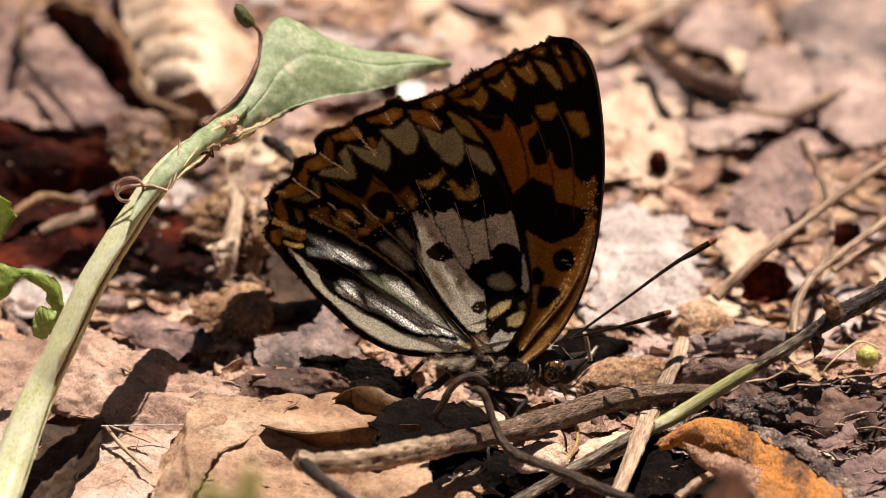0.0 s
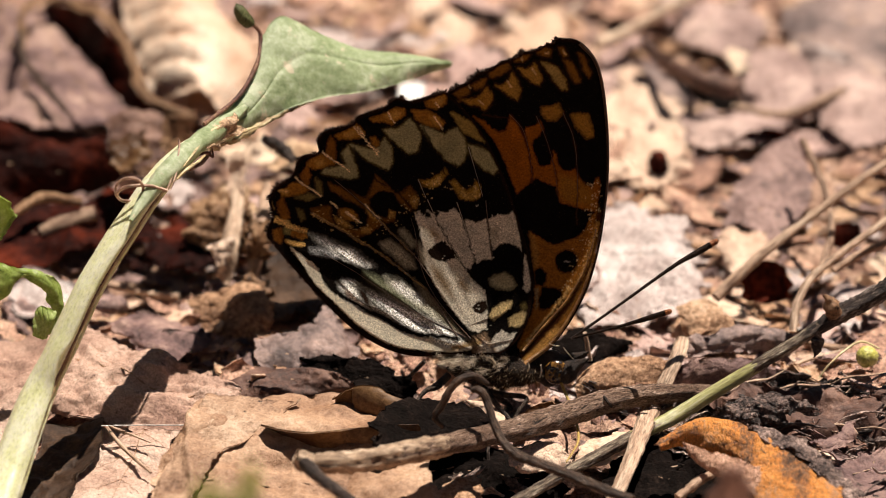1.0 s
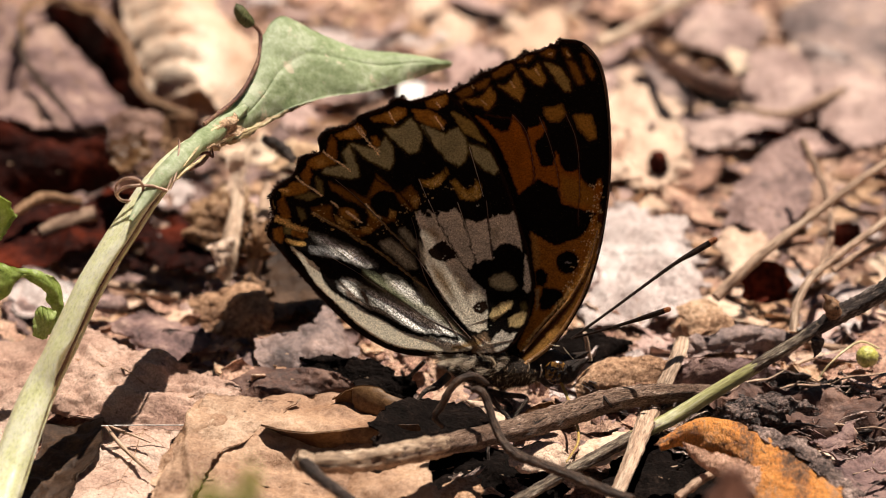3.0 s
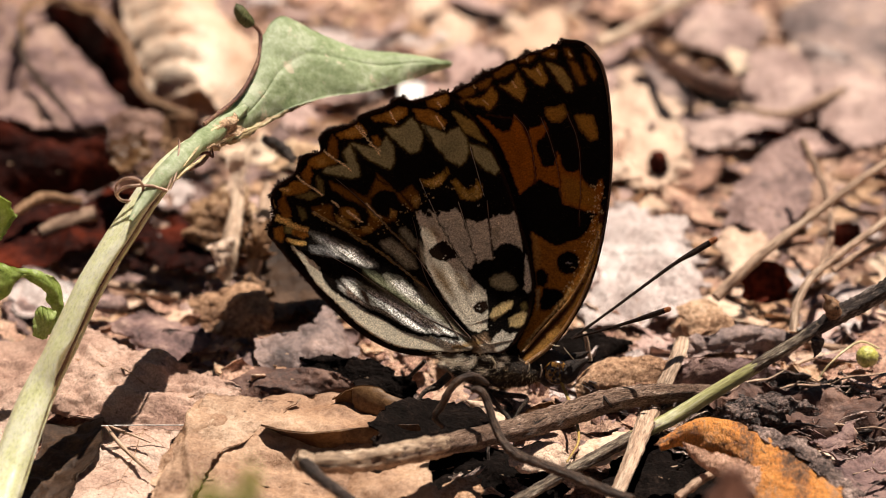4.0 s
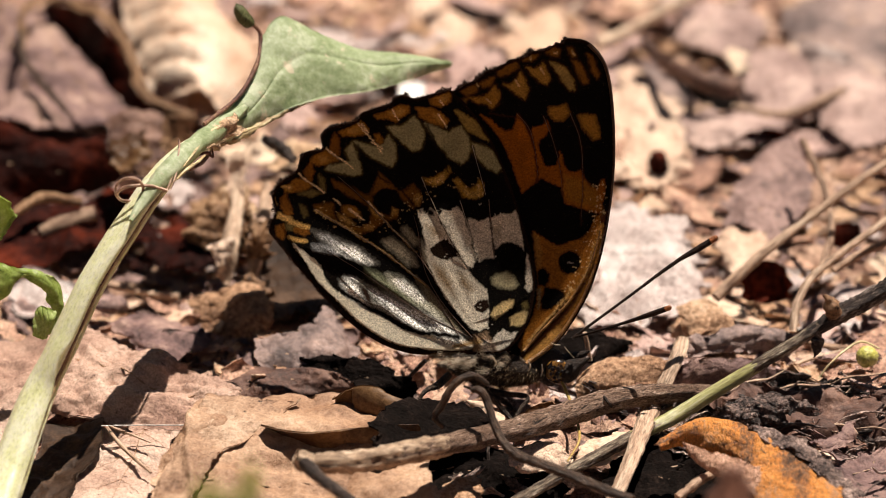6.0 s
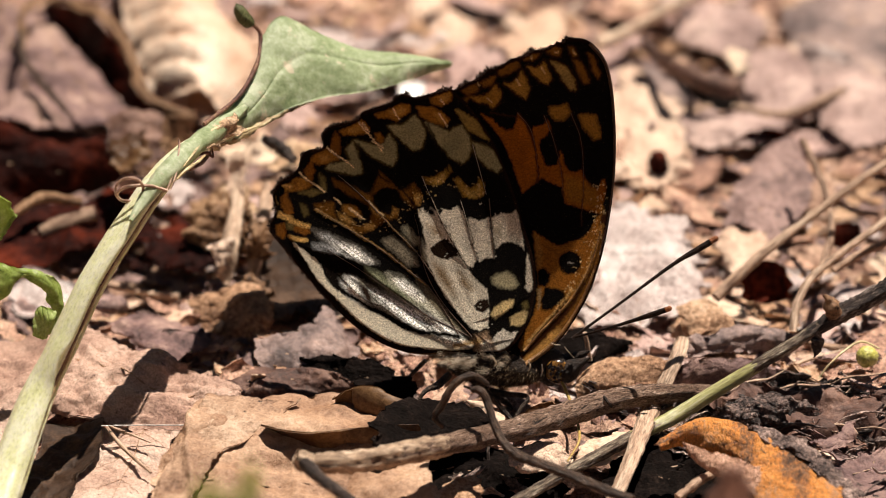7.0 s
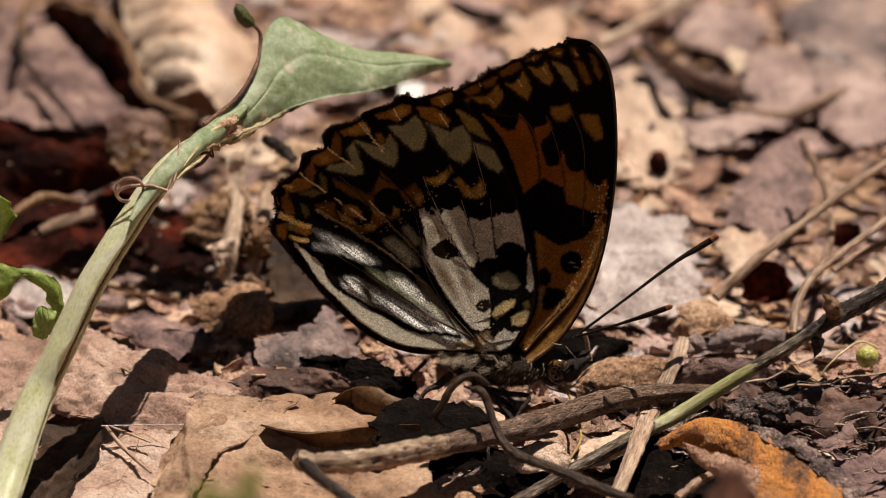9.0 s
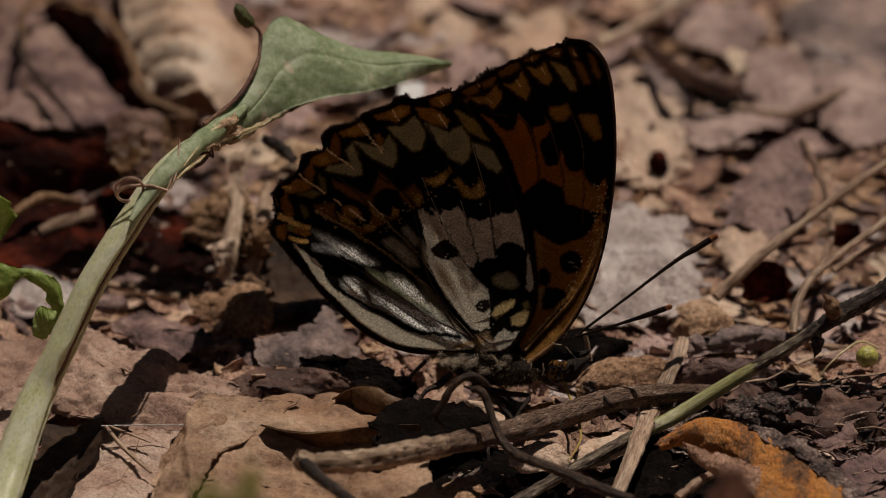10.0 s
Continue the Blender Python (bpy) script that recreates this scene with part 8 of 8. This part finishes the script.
solo("pebble", ball((-50.89, 25.12, 1.50), (2.4, 1.8, 1.2), 18, 22, 0.1, 5), mauve_mat, "flat pinkish pebble among dead leaves", "pebble")
solo("white_scrap", leaf_sheet([(-12.35, 79, 7.1), (-11.23, 81, 6.65), (-9.45, 81, 6.65), (-8.31, 79, 7.1)], [(-12.17, 76.5, 7.08), (-11.04, 75.5, 6.86), (-9.59, 75.5, 6.86), (-8.46, 76.5, 7.08)], bulge=0.6, wrinkle=0.3, ragged=0.3, seed=46, nu=20, nv=12), white_mat, "bright white scrap of dry leaf", "leaf scrap")


# ---- scattered litter ----
def flake(seed, length, width, curl, jag):
    """An irregular scrap of dead leaf lying round the origin."""
    rng = np.random.default_rng(seed)
    nu, nv = 13, 9
    u, v = np.meshgrid(np.linspace(-1, 1, nu), np.linspace(-1, 1, nv), indexing="ij")
    w = np.sqrt(np.clip(1.02 - u**2, 0.02, 1)) * (1 + jag * rng.uniform(-1, 1, (nu, 1)))
    x = u * length / 2 * (1 + jag * 0.5 * rng.uniform(-1, 1, (1, nv)))
    y = v * w * width / 2 + 0.25 * width * rng.uniform(-1, 1) * u**2
    h = curl * (v**2 * rng.uniform(-1, 1.2) + u**2 * rng.uniform(-0.8, 1) + u * v * rng.uniform(-0.8, 0.8)) * width * 0.35
    h = h + 0.10 * width * fbm(u * 1.7 + seed, v * 1.7, seed, 3) * 2
    p = np.stack([x, y, h], -1)
    return slab(p, 0.25)


def scatter():
    rng = np.random.default_rng(77)
    kinds = []
    for k in range(30):
        mat = (litter_mat, mauve_mat, mauve_mat, ash_mat, peach_mat)[k % 5]
        kinds.append((make_mesh("leaf_scrap", *flake(100 + k, rng.uniform(6, 19), rng.uniform(4, 12), rng.uniform(0.1, 0.55), 0.2), mat), k % 5))
    words = ("tan scrap of dead leaf in the litter", "greyish pink scrap of dead leaf", "greyish pink scrap of dead leaf", "bleached whitish scrap of dead leaf", "pale peach scrap of dead leaf")
    made = 0
    for _ in range(2000):
        if made >= 290:
            break
        x, y = rng.uniform(-76, 66), rng.uniform(-6, 150) if rng.random() < 0.85 else rng.uniform(-34, 0)
        if y < 6 and x < 32 or (abs(x - 20) < 8 and y < -4) or (22 < x < 39 and 80 < y < 106) or (-44 < x < -12 and y < 22):
            continue
        me, w = kinds[rng.integers(len(kinds))]
        ob = new("leaf_scrap", me)
        tagged(ob, words[w], "leaf scrap", "leaf scraps")
        s = rng.uniform(0.55, 1.25)
        ob.scale = (s, s, s)
        ob.rotation_euler = (rng.normal(0, 0.15), rng.normal(0, 0.15), rng.uniform(0, 6.28))
        ob.location = Vector((x, y, float(ground_height(x, y)) + rng.uniform(0.3, 1.2))) * MM
        made += 1
    # a joined layer of smaller scraps below the counted ones
    for kind, mat in enumerate((litter_mat, mauve_mat, tan_mat)):
        shapes = []
        for k in range(420):
            x, y = rng.uniform(-78, 68), rng.uniform(2, 155)
            v, f = flake(700 + k + 500 * kind, rng.uniform(2.5, 9), rng.uniform(1.5, 6), rng.uniform(0.15, 0.7), 0.22)
            m = np.array(Euler((rng.normal(0, 0.16), rng.normal(0, 0.16), rng.uniform(0, 6.28))).to_matrix())
            shapes.append((v @ m.T + np.array([x, y, float(ground_height(x, y)) + rng.uniform(0, 0.9)]), f))
        tagged(new("leaf_litter", make_mesh("leaf_litter", *joined(*shapes), mat)), ("tan litter of small leaf scraps", "greyish pink litter of leaf scraps", "golden tan litter of leaf scraps")[kind], "leaf litter", kind="stuff")
    # rotten ribbons on the heap
    for k in range(190):
        x, y = rng.uniform(22, 58) if k < 110 else rng.uniform(-8, 58), rng.uniform(-14, 3) if k < 80 else rng.uniform(-34, 2)
        me = make_mesh("rotten_scrap", *flake(300 + k, rng.uniform(4, 12), rng.uniform(0.8, 3.2), rng.uniform(0.6, 1.6), 0.45), (char_mat, char_mat, char_mat, mauve_mat, char_mat, char_mat, brown_mat)[k % 7])
        ob = tagged(new("rotten_scrap", me), "dark rotten torn scrap of leaf", "leaf scrap", "rotten scraps")
        ob.rotation_euler = (rng.normal(0, 0.5), rng.normal(0, 0.4), rng.normal(0, 0.6))
        ob.location = Vector((x, y, float(ground_height(x, y)) + rng.uniform(0.2, 1.6))) * MM
    for k in range(60):
        x, y, a, n = rng.uniform(-76, 66), rng.uniform(4, 150), rng.uniform(0, 3.14), rng.uniform(4, 14)
        d = np.array([math.cos(a), math.sin(a)]) * n / 2
        r = rng.uniform(0.2, 0.6)
        row = [(x + d[0] * q, y + d[1] * q, float(ground_height(x + d[0] * q, y + d[1] * q)) + 0.9 + rng.uniform(0, 0.8), r) for q in (-1, 0, 1)]
        twig("dry_stick", row, (straw_mat, bark_mat, straw_mat)[k % 3], "short dry stick in the litter", n=14, sides=8, rough=0.2, seed=k)


def rotten_fibres():
    """Torn ribs and fibres of rotten leaves, tangled over the dark heap."""
    rng = np.random.default_rng(31)
    for k in range(110):
        x, y = rng.uniform(24, 56), rng.uniform(-13, 1) if k < 80 else rng.uniform(-24, -8)
        if x < 38 and y < -14:
            continue
        n, a = rng.uniform(3, 11), rng.normal(0.25, 0.5)
        d = np.array([math.cos(a), math.sin(a)]) * n / 2
        r, z0, bow = rng.uniform(0.12, 0.42), rng.uniform(1.2, 4.2), rng.normal(0, 0.8)
        row = [(x + d[0] * q + rng.normal(0, 0.3), y + d[1] * q + rng.normal(0, 0.3), float(ground_height(x, y)) + z0 + bow * (1 - q * q) + rng.normal(0, 0.3), r * (1.1 - 0.6 * abs(q))) for q in (-1, -0.4, 0.3, 1)]
        twig("rotten_fibre", row, (char_mat, char_mat, dark_bark_mat, straw_mat, char_mat)[k % 5], "torn dark fibre of a rotten leaf", "fibre", n=24, sides=8, rough=0.3, seed=k, flat=0.6, fibre=0.2)


def crumbs():
    """Crumbled leaf and soil, too fine to count."""
    rng = np.random.default_rng(5)
    n = 9000
    x, y = rng.uniform(-78, 68, n), rng.uniform(-36, 150, n)
    z = ground_height(x, y)
    s = rng.uniform(0.25, 1.3, n) * np.where(rng.random(n) < 0.15, 1.7, 1.0)
    shape = np.array([(-1, -0.5, 0), (0.2, -0.8, 0.1), (1, 0.1, 0), (0.1, 0.8, 0.1), (-0.3, 0, 0.55), (0.4, 0.1, -0.4)])
    fc = [(0, 1, 4), (1, 2, 4), (2, 3, 4), (3, 0, 4), (1, 0, 5), (2, 1, 5), (3, 2, 5), (0, 3, 5)]
    a, b = rng.uniform(0, 6.28, n), rng.normal(0, 0.5, n)
    v = shape[None] * (1 + rng.normal(0, 0.25, (n, 6, 3))) * s[:, None, None] * np.array([1.0, 0.75, 0.7])
    v = np.stack([v[..., 0] * np.cos(b)[:, None] - v[..., 2] * np.sin(b)[:, None], v[..., 1], v[..., 0] * np.sin(b)[:, None] + v[..., 2] * np.cos(b)[:, None]], -1)
    v = np.stack([v[..., 0] * np.cos(a)[:, None] - v[..., 1] * np.sin(a)[:, None], v[..., 0] * np.sin(a)[:, None] + v[..., 1] * np.cos(a)[:, None], v[..., 2]], -1)
    v = v + np.stack([x, y, z + 0.15], -1)[:, None]
    mats = (soil_mat, litter_mat, mauve_mat)
    for k, label in enumerate(("brown crumbs of soil and leaf", "tan crumbs of dead leaf", "greyish crumbs of dead leaf")):
        q = v[k::3].reshape(-1, 3)
        f = (np.arange(len(v[k::3]))[:, None, None] * 6 + np.array(fc)[None]).reshape(-1, 3)
        tagged(new("leaf_crumbs", make_mesh("leaf_crumbs", q, f, mats[k], False)), label, "leaf crumbs", kind="stuff")


scatter()
rotten_fibres()
crumbs()


# ---- movement: seconds, forewing turn, hindwing turn, lean, body shift x and z in mm, swing of the two antennae (degrees) ----
SWAY = [
    (0, 2.80, 1.47, -2.30, -0.320, -0.128, -0.57, -2.31),
    (0.5, 2.20, 1.16, -2.54, -0.320, -0.064, -0.57, -1.37),
    (1, 1.86, 1.05, -2.40, -0.188, -0.129, -1.17, -1.84),
    (1.5, 2.06, 1.48, -2.49, -0.226, -0.150, -0.73, -1.60),
    (2, 2.49, 1.53, -3.00, -0.435, -0.215, -0.43, -2.08),
    (2.5, 1.62, 1.14, -2.75, -0.207, -0.129, -0.43, -0.47),
    (4, 0.89, 0.66, -2.38, -0.149, -0.129, -0.29, -0.24),
    (4.5, 0.43, 0.48, -1.53, -0.057, -0.066, -0.29, -0.00),
    (5, 0.35, 0.28, -0.74, -0.057, -0.066, -0.00, 0.24),
    (5.5, 0.38, 0.29, -1.76, -0.057, -0.000, -0.00, 0.24),
    (7, 0.16, 0.11, -0.07, -0.057, -0.000, -0.29, -0.47),
    (7.5, 0.00, -0.00, -0.00, 0.000, -0.000, -0.00, -0.00),
    (8, 0.01, 0.14, -2.00, 0.115, -0.022, 0.31, -0.00),
    (8.5, 0.31, 0.24, -2.20, 0.000, -0.000, 0.59, 0.24),
    (9, 0.11, 0.24, -1.75, 0.115, 0.065, 0.31, 0.47),
    (9.5, 0.40, 0.48, -2.32, 0.000, 0.065, 0.74, 0.47),
    (10, 0.37, 0.48, -2.33, 0.096, 0.065, 0.59, 0.47),
]


def motions():
    ground = Vector(butterfly["at"])
    walk(butterfly, [(t, pose((ground.x + x) * MM, ground.y * MM, (ground.z + z) * MM)) for t, f, h, l, x, z, a, b in SWAY])
    root = (Vector((-0.18, 0.00, 8.64)) - ground) * MM
    for wing_part, column, extra, turn in ((fore_wing, 1, 0, 0), (hind_wing, 2, 0, 0), (far_fore_wing, 1, 0.4, -0.2), (far_hind_wing, 2, 0.4, 3.3)):
        walk(wing_part, [(row[0], pose(*root, 90 - 19 - row[3] - extra) @ pose(0, 0, 0, 0, 0, row[column] + turn)) for row in SWAY])
    for feeler, column in zip(feelers, (6, 7)):
        at = (Vector(feeler["at"]) - ground) * MM
        walk(feeler, [(row[0], pose(*at, 0, -row[column], 0)) for row in SWAY])


motions()
